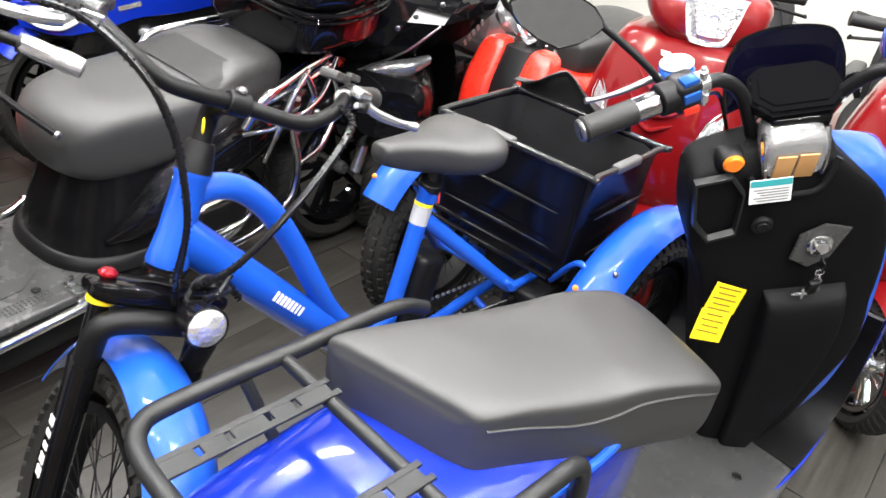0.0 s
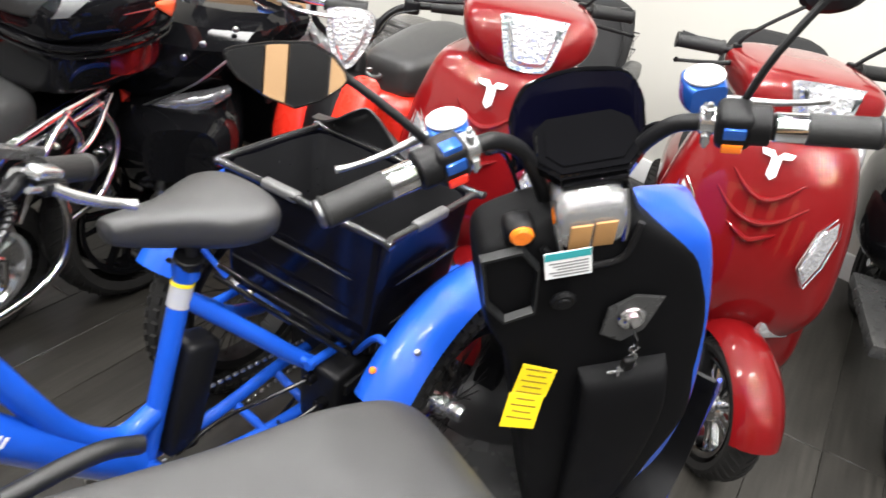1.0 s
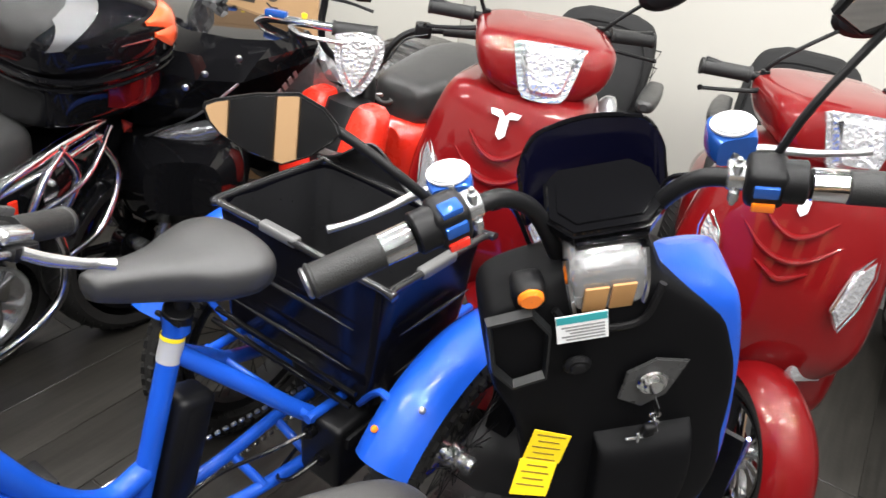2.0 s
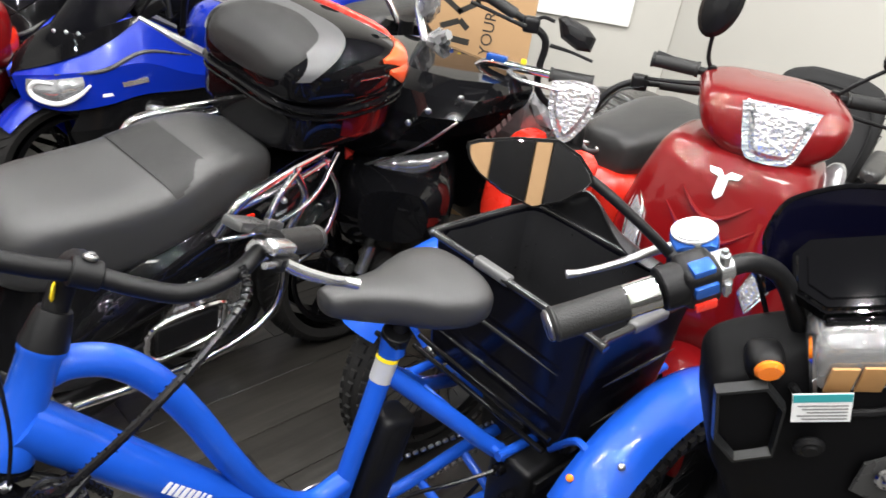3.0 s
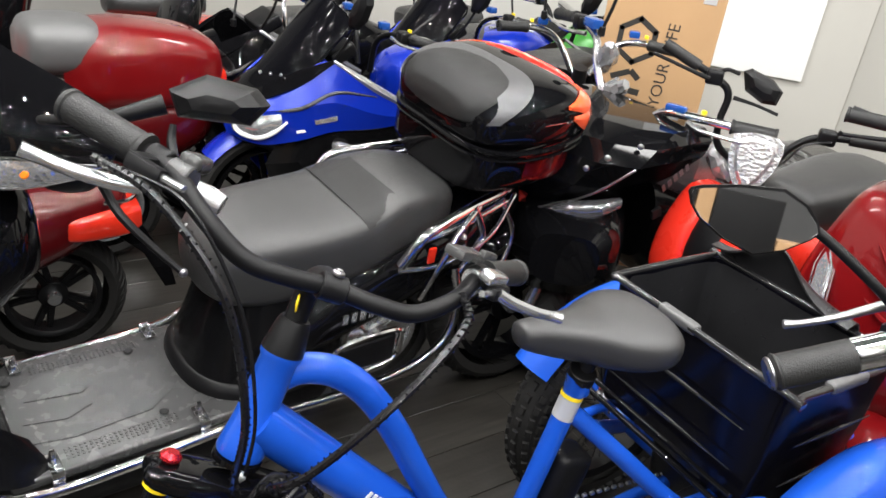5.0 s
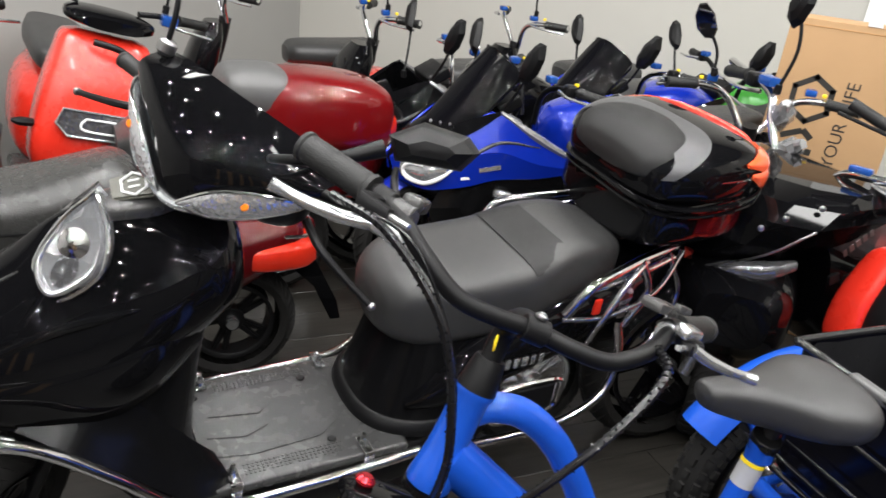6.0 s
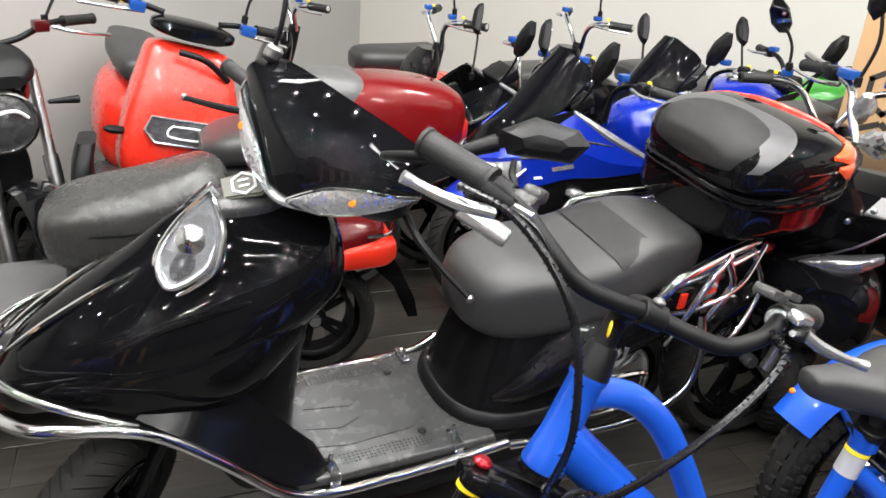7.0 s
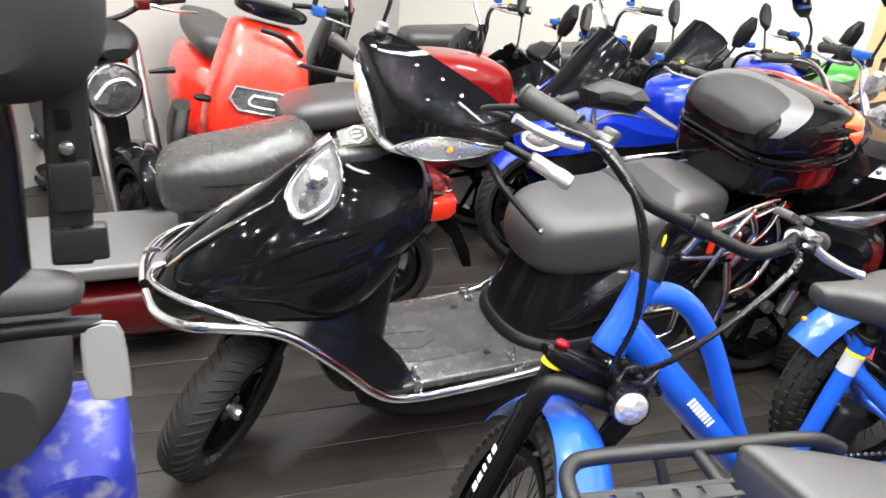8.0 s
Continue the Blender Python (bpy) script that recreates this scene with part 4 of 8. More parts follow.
    ks = part("key_switch", join(disc(0.024, 0.008, S @ pose(-0.134, -0.062, -0.18) @ pose(0, 0, 0, 0, 0, 90) @ pose(0, 0, 0, 12), 28, 0.003), disc(0.016, 0.014, S @ pose(-0.138, -0.062, -0.18) @ pose(0, 0, 0, 0, 0, 90) @ pose(0, 0, 0, 12), 20, 0.003)), CHROME, T, "chrome key switch")
    part("switch_plate", plate([(-0.01, -0.215), (-0.025, -0.16), (-0.07, -0.14), (-0.12, -0.155), (-0.085, -0.22), (-0.045, -0.24)], 0.006, S @ Matrix.Translation((-0.089, 0, 0)) @ pose(0, 0, 0, 0, 12, 0) @ P, 0.002), DARK_GREY, ks)
    key = part("key", join(rbox(0.02, 0.003, 0.028, S @ pose(-0.012, 0, -0.03) @ pose(-0.15, -0.062, -0.175), 0.001), rbox(0.014, 0.022, 0.045, S @ pose(-0.012, 0, -0.03) @ pose(-0.155, -0.052, -0.235, 0, -12, 8), 0.006, 3)), BLACK, ks, "black key fob hanging from the key")
    rings = [tube([(S @ pose(-0.012, 0, -0.03) @ Vector((-0.152 + 0.008 * math.cos(a), -0.06 + 0.0, -0.195 - 0.013 * i + 0.008 * math.sin(a)))) if i % 2 else (S @ pose(-0.012, 0, -0.03) @ Vector((-0.152, -0.06 + 0.008 * math.cos(a), -0.195 - 0.013 * i + 0.008 * math.sin(a)))) for a in (math.pi / 4 * q for q in range(8))], 0.0018, 5, 2, True) for i in range(5)]
    part("key_ring", join(*rings), CHROME, ks, "small chain of chrome rings")
    part("key_tag", join(rbox(0.004, 0.03, 0.006, S @ pose(-0.012, 0, -0.03) @ pose(-0.158, -0.03, -0.25), 0.001, 1), rbox(0.004, 0.006, 0.03, S @ pose(-0.012, 0, -0.03) @ pose(-0.1585, -0.035, -0.25), 0.001, 1)), ALLOY, ks)
    part("socket", join(disc(0.021, 0.012, S @ pose(-0.12, 0.05, -0.118) @ pose(0, 0, 0, 0, 0, 90), 24, 0.004), disc(0.012, 0.018, S @ pose(-0.12, 0.05, -0.118) @ pose(0, 0, 0, 0, 0, 90), 16)), BLACK, T, "round rubber charging cap", None)
    st = part("notice_sticker", plate([(-0.037, -0.026), (0.037, -0.026), (0.037, 0.026), (-0.037, 0.026)], 0.0016, S @ pose(-0.107, 0.04, -0.042, 0, 11, 0) @ P, 0.0004, 1), WHITE, T, "white notice sticker with teal heading")
    part("heading", plate([(-0.036, 0.012), (0.036, 0.012), (0.036, 0.025), (-0.036, 0.025)], 0.0012, S @ pose(-0.1083, 0.04, -0.042, 0, 11, 0) @ P, 0, 1), TEAL, st)
    for i in range(5):
        part("text_line", plate([(-0.032, 0.006 - 0.006 * i), (0.03 - 0.006 * (i % 3), 0.006 - 0.006 * i), (0.03 - 0.006 * (i % 3), 0.0035 - 0.006 * i), (-0.032, 0.0035 - 0.006 * i)], 0.001, S @ pose(-0.1083, 0.04, -0.042, 0, 11, 0) @ P, 0, 1), INK, st)
    Y = S @ pose(-0.164, 0.122, -0.318, 0, 14, 0) @ pose(0, 0, 0, 24, 0, 0)
    yt = part("hang_tag", join(plate([(-0.034, -0.002), (0.03, -0.002), (0.032, 0.068), (-0.032, 0.064)], 0.0014, Y @ P, 0.0004, 1), plate([(-0.036, -0.07), (0.028, -0.074), (0.03, 0.0), (-0.034, 0.0)], 0.0014, Y @ pose(-0.002, 0.004, 0, 0, 10, 0) @ P, 0.0004, 1)), YELLOW, T, "folded yellow tag with rows of print")
    for i in range(9):
        up = 0.058 - 0.0135 * i
        part("text_line", rbox(0.001, 0.048 - 0.012 * (i % 2), 0.003, Y @ (pose(-0.0012, 0.0, up) if up > 0 else pose(-0.0032, 0.002, 0, 0, 10, 0) @ pose(0, 0, up)), 0.0002, 1), YELLOW_INK, yt)
    part("side_reflector", disc(0.0185, 0.012, S @ pose(-0.09, 0.107, 0.02) @ pose(0, 0, 0, 0, 0, 90), 24, 0.004), ORANGE, T, "round amber reflector")
    part("reflector_block", rbox(0.05, 0.05, 0.05, S @ pose(-0.06, 0.107, 0.004), 0.02, 3), BLACK, T)
    # holder with card slips in a pouch
    hd = part("pouch", hull([(-0.088, 0.0, 0.048, 0.045, 0.03, 4, -0.002), (-0.078, 0.002, 0.054, 0.055, 0.036, 4, -0.002), (-0.05, 0.01, 0.055, 0.058, 0.04, 4, -0.002), (-0.02, 0.02, 0.052, 0.05, 0.03, 4, -0.002)], 24), CLEAR, T, "crinkled clear plastic pouch", S)
    part("pouch_back", rbox(0.012, 0.1, 0.085, S @ pose(-0.03, -0.002, 0.01), 0.006), BLACK_GLOSS, hd)
    for y in (0.018, -0.02):
        part("card_slip", rbox(0.004, 0.033, 0.058, S @ pose(-0.091, y, -0.004, 4, -6, 0), 0.001), BROWN_CARD, hd, "brown cardboard slip")
    for y in (0.048, -0.052):
        part("pouch_edge", tube([(-0.088, y, -0.03), (-0.08, y * 1.08, 0.015), (-0.06, y * 1.1, 0.055)], 0.005, 6), CHROME, hd, "shiny welded edge of the pouch", S)
    part("column_collar", tube([(-0.085, 0.075, -0.02), (-0.1, 0.05, -0.055), (-0.1, 0.0, -0.065), (-0.1, -0.05, -0.055), (-0.085, -0.078, -0.0)], 0.006, 8), BLACK, T, "", S)
    # display and wind deflector
    D = S @ pose(0.0, -0.012, 0.088, 0, -12, 0)
    part("display", join(plate([(-0.052, -0.052), (-0.052, 0.052), (-0.02, 0.084), (0.04, 0.075), (0.06, 0.05), (0.06, -0.05), (0.04, -0.075), (-0.02, -0.084)], 0.03, D, 0.006, 3), rbox(0.02, 0.1, 0.03, D @ pose(-0.05, 0, -0.015), 0.005)), BLACK_GLOSS, T, "glossy black display console")
    part("display_glass", plate([(-0.035, -0.045), (-0.035, 0.045), (-0.012, 0.066), (0.03, 0.06), (0.045, 0.042), (0.045, -0.042), (0.03, -0.06), (-0.012, -0.066)], 0.004, D @ pose(0, 0, 0.0155), 0.001), BLACK_GLOSS, T)
    rows = []
    for i in range(9):
        u = i / 8
        row = []
        for j in range(25):
            v = -1 + 2 * j / 24
            half = 0.106 * (1 - 0.03 * u * u)
            row.append((0.075 + 0.035 * u - 0.03 * v * v, -0.014 + v * half, 0.02 + 0.132 * u * (1 - 0.34 * abs(v) ** 9 - 0.04 * v * v)))
        rows.append(row)
    part("wind_deflector", sheet(rows, 0.006), NAVY, T, "dark navy wind deflector", S)
    part("deflector_edge", tube([rows[i][0] for i in range(0, 9, 2)] + [rows[8][j] for j in (2, 5, 12, 19, 22)] + [rows[i][24] for i in range(8, -1, -2)], 0.004, 6, 3), BLACK_GLOSS, T, "", S)
    # handlebar
    for s in (-1, 1):
        up = 0.06 if s > 0 else 0.034
        part("handlebar", tube([(-0.01, s * 0.045, -0.05), (-0.012, s * 0.055, 0.01), (-0.014, s * 0.084, 0.05 + up), (-0.03, s * 0.125, 0.102 + up), (-0.05, s * 0.165, 0.116 + up), (-0.06, s * 0.205, 0.117 + up), (-0.118, s * 0.37, 0.12 + up)], 0.0125, 14, 6), BLACK, T, "black handlebar arm", S)
        back = pose(-0.06, s * 0.19, up, 0, 0, s * 20) @ pose(0.06, -s * 0.19, 0)
        q = S @ back @ pose(-0.06, 0, 0.118)
        part("clamp", join(disc(0.02, 0.022, q @ pose(0.004, s * 0.165, 0)), bolt(0.007, 0.02, q @ pose(-0.005, s * 0.165, 0.02, 90)), bolt(0.007, 0.02, q @ pose(-0.012, s * 0.165, -0.02, 90))), ALLOY, T)
        sw = part("switch_block", join(rbox(0.055, 0.05, 0.06, q @ pose(-0.002, s * 0.2, 0.0), 0.016, 3), disc(0.028, 0.03, q @ pose(-0.002, s * 0.232, 0))), BLACK, T, "black switch block")
        part("button", rbox(0.01, 0.03, 0.018, q @ pose(-0.029, s * 0.2, 0.006), 0.003), BLUE_FILM, sw, "blue switch button")
        if s > 0:
            part("button", rbox(0.022, 0.028, 0.01, q @ pose(-0.016, s * 0.2, 0.031), 0.003), BLUE_FILM, sw, "blue switch button")
        part("button", rbox(0.01, 0.028, 0.014, q @ pose(-0.028, s * 0.2, -0.021), 0.003), ORANGE if s < 0 else RED_BRIGHT, sw, "orange-red switch button")
        part("throttle_band", disc(0.021, 0.045, q @ pose(-0.005, s * 0.272, 0.001), 24, 0.003), CHROME, T, "chrome band on the grip")
        part("grip", join(disc(0.0215, 0.095, q @ pose(-0.006, s * 0.337, 0.002), 24, 0.004), disc(0.023, 0.01, q @ pose(-0.006, s * 0.382, 0.003), 24, 0.004)), GRIP, T, "dark grey rubber grip")
        part("grip_end", disc(0.02, 0.008, q @ pose(-0.006, s * 0.389, 0.003), 24, 0.003), STEEL, T)
        lv = part("brake_lever", tube([(0.0, s * 0.16, 0.1), (0.03, s * 0.2, 0.086), (0.03, s * 0.26, 0.084), (0.028, s * 0.31, 0.09), (0.03, s * 0.335, 0.094)], [0.007, 0.007, 0.0055, 0.0045, 0.006], 10), STEEL, T, "dull silver brake lever", S @ back)
        rs = part("brake_reservoir", hull([(0.004, 0.142, 0.026, 0.02, 0.025, 5, s * 0.19), (0.02, 0.142, 0.031, 0.021, 0.027, 5, s * 0.19), (0.04, 0.142, 0.031, 0.021, 0.027, 5, s * 0.19), (0.056, 0.142, 0.026, 0.02, 0.025, 5, s * 0.19)], 24, 2), BLUE_FILM, T, "brake reservoir under blue protective film", S)
        part("lid", plate([(0.025 * math.cos(a), 0.03 * math.sin(a)) for a in (math.pi / 9 * i for i in range(18))], 0.009, S @ pose(0.03, s * 0.19, 0.166), 0.003, 2), TAPE, rs, "silver reservoir lid")
        part("cable", tube([S @ Vector(p) for p in ((0.005, s * 0.14, 0.11), (0.03, s * 0.11, 0.08), (0.03, s * 0.09, 0.0), (0.01, s * 0.08, -0.06))], 0.004, 6, 6), CABLE, T)
    # wide mirror turned to the rear
    W = T.matrix_world.inverted() @ lay((0.252, 1.355, 1.16), (1, -0.013, 0), (-0.013, -0.987, 0.158))
    st = part("mirror_stalk", join(tube([S @ Vector((0.005, 0.215, 0.135)), S @ Vector((0.01, 0.25, 0.19)), W @ Vector((0.078, -0.002, -0.012)), W @ Vector((0.05, 0, -0.014))], 0.007, 10), disc(0.013, 0.03, S @ pose(0.005, 0.215, 0.14, 90))), BLACK, T)
    rim = [(-0.09, 0.015), (-0.07, -0.016), (0.008, -0.049), (0.07, -0.013), (0.074, 0.01), (0.024, 0.044), (-0.076, 0.026)]
    part("mirror_housing", join(plate(rim, 0.01, W @ pose(0, 0, -0.006), 0.003, 2, 2), plate([(0.8 * a, 0.8 * b) for a, b in rim], 0.014, W @ pose(0, 0, -0.016), 0.006, 2, 2)), BLACK, st, "wide black rear-view mirror housing")
    part("mirror_glass", plate([(0.95 * a, 0.93 * b) for a, b in rim], 0.002, W @ pose(0, 0, 0.0005), 0.0004, 1, 2), MIRROR, st, "reflecting mirror glass")
    mirror_on_stalk(T, (-0.05, -0.205, 0.15), (-0.04, -0.25, 0.24), (-0.01, -0.35, 0.34), S, 0.19, 0.1, (0, -84, 0))
    # front wheel
    wheel(T, S @ pose(0.03, -0.0, -0.84), 0.2, 0.09, 0.13, ALLOY, "alloy", 0, "front_wheel")
    return T


rack_scooter = make_rack_scooter()


# ---- black step-through scooter with chrome guards and top case ----
def make_black_scooter():
    T = thing("scooter", "glossy black electric scooter with chrome guard rails and top case", "scooter", -0.926, 1.735, 0, 236.8, -6)
    S = pose(0.335, 0.015, 0.943, 0, -26, 0) @ pose(0, 0, 0, 0, 0, 38)
    part("front_cowl", hull([(0.985, 0.575, 0.02, 0.02, 0.03, 2), (0.965, 0.58, 0.06, 0.055, 0.06, 2), (0.92, 0.595, 0.095, 0.1, 0.09, 1.9), (0.82, 0.635, 0.135, 0.14, 0.115, 1.7), (0.72, 0.66, 0.16, 0.185, 0.14, 1.5), (0.63, 0.675, 0.17, 0.24, 0.17, 1.35), (0.55, 0.69, 0.175, 0.255, 0.175, 1.4), (0.47, 0.715, 0.172, 0.225, 0.15, 1.6), (0.40, 0.75, 0.16, 0.18, 0.12, 1.9), (0.34, 0.785, 0.142, 0.135, 0.1, 2.0), (0.3, 0.8, 0.1, 0.09, 0.1, 2.0), (0.285, 0.8, 0.03, 0.03, 0.03, 2.0)], 48, 5), BLACK_GLOSS, T, "glossy black front cowl")
    for s in (-1, 1):
        part("cowl_crease", tube([(0.93, s * 0.07, 0.605), (0.8, s * 0.12, 0.68), (0.66, s * 0.136, 0.745), (0.52, s * 0.144, 0.775), (0.42, s * 0.145, 0.79)], [0.002, 0.009, 0.011, 0.009, 0.002], 10), BLACK_GLOSS, T)
        part("cowl_side", hull([(0.95, 0.575, 0.012, 0.012, 0.015, 2, s * 0.06), (0.85, 0.605, 0.038, 0.045, 0.05, 2, s * 0.1), (0.7, 0.615, 0.045, 0.065, 0.1, 2, s * 0.128), (0.58, 0.63, 0.045, 0.08, 0.11, 2, s * 0.14), (0.48, 0.66, 0.04, 0.08, 0.08, 2, s * 0.142), (0.4, 0.7, 0.012, 0.04, 0.04, 2, s * 0.135)], 24, 5), BLACK_GLOSS, T, "glossy black lower flank")
    part("leg_shield", column([(0.3, 0.375, 0.56, -0.185, 0.185, 4), (0.33, 0.392, 0.58, -0.178, 0.178, 4), (0.4, 0.4, 0.6, -0.165, 0.165, 4), (0.5, 0.395, 0.6, -0.158, 0.158, 4), (0.6, 0.385, 0.56, -0.15, 0.15, 4), (0.7, 0.37, 0.5, -0.14, 0.14, 4), (0.84, 0.355, 0.45, -0.11, 0.11, 4)], 36, 5), SATIN, T, "satin black plastic leg shield")
    part("cowl_badge_panel", hull([(0.58, 0.915, 0.02, 0.02, 0.03, 2.4), (0.545, 0.925, 0.045, 0.022, 0.04, 3), (0.49, 0.93, 0.05, 0.022, 0.04, 3), (0.44, 0.93, 0.045, 0.022, 0.04, 3), (0.39, 0.925, 0.02, 0.015, 0.03, 2.4)], 24), DARK_GREY, T)
    B = lay((0.488, 0.006, 0.968), (-1, 0.1, 0.1), (0.3, 0.42, 0.86))
    bp = part("badge", plate([(-0.044, -0.026), (0.03, -0.034), (0.046, -0.022), (0.046, 0.024), (0.02, 0.032), (-0.044, 0.026)], 0.012, B, 0.004, 2), OLIVE, T, "dark olive badge plate")
    hx = [(0.026 * math.cos(math.pi / 3 * i + 0.52), 0.026 * math.sin(math.pi / 3 * i + 0.52)) for i in range(6)]
    part("badge_mark", join(tube([B @ Vector((a, b, 0.007)) for a, b in hx], 0.0032, 6, 1, True), rbox(0.022, 0.005, 0.003, B @ pose(0, 0.008, 0.0072), 0.001, 1), rbox(0.022, 0.005, 0.003, B @ pose(0, -0.006, 0.0072), 0.001, 1)), WHITE, bp, "white hexagonal mark")
    for s in (-1, 1):
        q = lay((0.604, s * 0.05, 0.872), (0.5, s * 0.36, -0.79), (0.45, s * 0.74, 0.5)) @ pose(0, 0, 0.014 if s > 0 else -0.008)
        f = [(-0.112, 0.004), (-0.065, 0.046), (-0.02, 0.068), (0.036, 0.07), (0.1, 0.022), (0.098, -0.016), (0.045, -0.046), (-0.04, -0.032)]
        f = [(a, s * b) for a, b in f]
        hl = part("headlamp", plate(f, 0.05, q @ pose(0, 0, -0.01), 0.012, 3, 2), LAMP_BOWL, T, "almond-shaped clear headlamp over a silvered bowl")
        part("lamp_trim", tube([q @ Vector((a * 1.0, b * 1.0, 0.008)) for a, b in f], 0.005, 8, 3, True), CHROME, hl, "chrome lamp surround")
        part("projector", lathe([(0.0005, 0.012), (0.012, 0.011), (0.02, 0.006), (0.026, 0.002), (0.03, 0.0)], 24, q @ pose(-0.01, s * 0.008, 0.015, 90)), CHROME, hl, "round chrome projector")
        part("inner_bezel", plate([(0.4 * a + 0.035, 0.42 * b + s * 0.008) for a, b in f], 0.006, q @ pose(0, 0, 0.0135), 0.002, 2, 2), LENS_DARK, hl, "grey inner bezel")
        edge = [f[i] for i in (7, 6, 5, 4, 3, 2)]
        part("daylight_strip", tube([q @ Vector((a * 0.84, b * 0.82, 0.0155)) for a, b in edge], [0.002, 0.005, 0.0075, 0.0075, 0.006, 0.002], 8), ALLOY, hl, "bright daylight strip along the edge")
        # side guards
        gy = 0.232 if s > 0 else 0.198
        g = [(1.0, s * 0.02, 0.595), (0.985, s * 0.12, 0.6), (0.93, s * 0.2, 0.612), (0.86, s * 0.232, 0.615), (0.72, s * 0.24, 0.575), (0.58, s * 0.24, 0.45), (0.46, s * 0.238, 0.325), (0.36, s * gy, 0.282), (0.2, s * gy, 0.278), (-0.02, s * gy, 0.288), (-0.12, s * 0.23, 0.295)]
        part("guard_rail", tube(g, 0.013, 12, 6), CHROME, T, "chrome tube guard along the footboard")
        part("guard_rail", tube([(0.74, s * 0.232, 0.592), (0.86, s * 0.205, 0.642), (0.94, s * 0.14, 0.652), (0.985, s * 0.07, 0.655), (0.982, s * 0.045, 0.675), (0.955, s * 0.035, 0.68)], 0.008, 10), CHROME, T, "thin chrome tube round the nose")
        # the long highlight along the cowl's ridge, modelled as a thin chrome tube
        part("cowl_highlight", tube([(0.95, s * 0.035, 0.672), (0.9, s * 0.042, 0.712), (0.85, s * 0.046, 0.746), (0.78, s * 0.05, 0.79), (0.7, s * 0.052, 0.832)], [0.003, 0.006, 0.007, 0.006, 0.003], 8), CHROME, T, "narrow chrome strip in place of the bright reflection along the cowl")
        flare = [[(0.34, s * 0.205, 0.3), (0.4, s * 0.214, 0.305), (0.47, s * 0.216, 0.34), (0.56, s * 0.214, 0.43), (0.66, s * 0.2, 0.51), (0.74, s * 0.16, 0.55)], [(0.34, s * 0.18, 0.315), (0.4, s * 0.186, 0.345), (0.46, s * 0.182, 0.4), (0.53, s * 0.176, 0.48), (0.62, s * 0.165, 0.55), (0.7, s * 0.14, 0.58)], [(0.37, s * 0.15, 0.37), (0.41, s * 0.155, 0.42), (0.46, s * 0.155, 0.48), (0.52, s * 0.152, 0.55), (0.6, s * 0.145, 0.6), (0.68, s * 0.12, 0.62)]]
        part("front_flare", sheet([spline(q, 4) for q in smooth_grid(flare, 3)], 0.006), SATIN, T, "satin black flare between leg shield and footboard")
        part("rear_guard", tube([(-0.12, s * 0.24, 0.295), (-0.3, s * 0.25, 0.285), (-0.52, s * 0.26, 0.295), (-0.66, s * 0.26, 0.36), (-0.7, s * 0.24, 0.47), (-0.68, s * 0.22, 0.58)], 0.012, 12, 6), CHROME, T, "chrome rear guard tube")
        part("guard_loop", tube([(-0.3, s * 0.245, 0.42), (-0.33, s * 0.255, 0.455), (-0.48, s * 0.26, 0.46), (-0.5, s * 0.26, 0.42), (-0.48, s * 0.26, 0.36), (-0.33, s * 0.255, 0.345), (-0.3, s * 0.245, 0.37)], 0.008, 8, 4, True), CHROME, T)
        part("guard_pad", rbox(0.17, 0.02, 0.085, pose(-0.4, s * 0.253, 0.405), 0.012, 3), BLACK, T)
        yc = 0.184 if s > 0 else -0.15
        for x in (0.332, 0.012):
            cl = part("clip", join(rbox(0.026, 0.012, 0.05, pose(x, yc + s * 0.032, 0.296), 0.003), rbox(0.026, 0.062, 0.005, pose(x, yc + s * 0.006, 0.316), 0.002)), CHROME, T, "chrome fixing clip")
            part("nut", join(disc(0.010, 0.010, pose(x, yc - s * 0.006, 0.323, 90), 6), lathe([(0.0005, 0.02), (0.005, 0.019), (0.0075, 0.012), (0.0075, 0.0)], 12, pose(x, yc - s * 0.006, 0.326, 90))), CHROME, cl, "domed chrome nut")
        part("grab_rail", tube([(-0.485, s * 0.225, 0.635), (-0.515, s * 0.234, 0.69), (-0.545, s * 0.232, 0.718), (-0.6, s * 0.222, 0.73), (-0.72, s * 0.195, 0.745), (-0.9, s * 0.15, 0.76), (-1.0, s * 0.04, 0.765)], 0.0135, 12, 6), CHROME, T, "chrome grab rail")
        part("grab_rail", tube([(-0.55, s * 0.18, 0.655), (-0.7, s * 0.2, 0.70), (-0.86, s * 0.18, 0.73)], 0.009, 10, 6), CHROME, T)
        part("rack_tube", tube([(-0.58, s * 0.215, 0.5), (-0.6, s * 0.238, 0.6), (-0.66, s * 0.23, 0.7), (-0.74, s * 0.2, 0.745)], 0.009, 10), CHROME, T, "chrome rack tube")
        part("rack_tube", tube([(-0.5, s * 0.2, 0.6), (-0.62, s * 0.235, 0.615), (-0.78, s * 0.225, 0.66), (-0.9, s * 0.17, 0.74)], 0.007, 10), CHROME, T, "chrome rack tube")
        br = part("rack_bracket", plate([(-0.012, -0.06), (0.012, -0.06), (0.02, 0.0), (0.012, 0.07), (-0.012, 0.07), (-0.02, 0.0)], 0.006, pose(-0.68, s * 0.222, 0.65, 90), 0.002), CHROME, T, "chrome bracket plate")
        part("bolt", bolt(0.008, 0.01, pose(-0.68, s * 0.228, 0.68)), STEEL, br)
        part("side_marker", rbox(0.022, 0.008, 0.045, pose(-0.57, s * 0.238, 0.655), 0.003), RED_LENS, T, "small red side marker")
        part("rack_strut", tube([(-0.72, s * 0.2, 0.75), (-0.76, s * 0.215, 0.66), (-0.7, s * 0.22, 0.56)], 0.012, 10), CHROME, T)
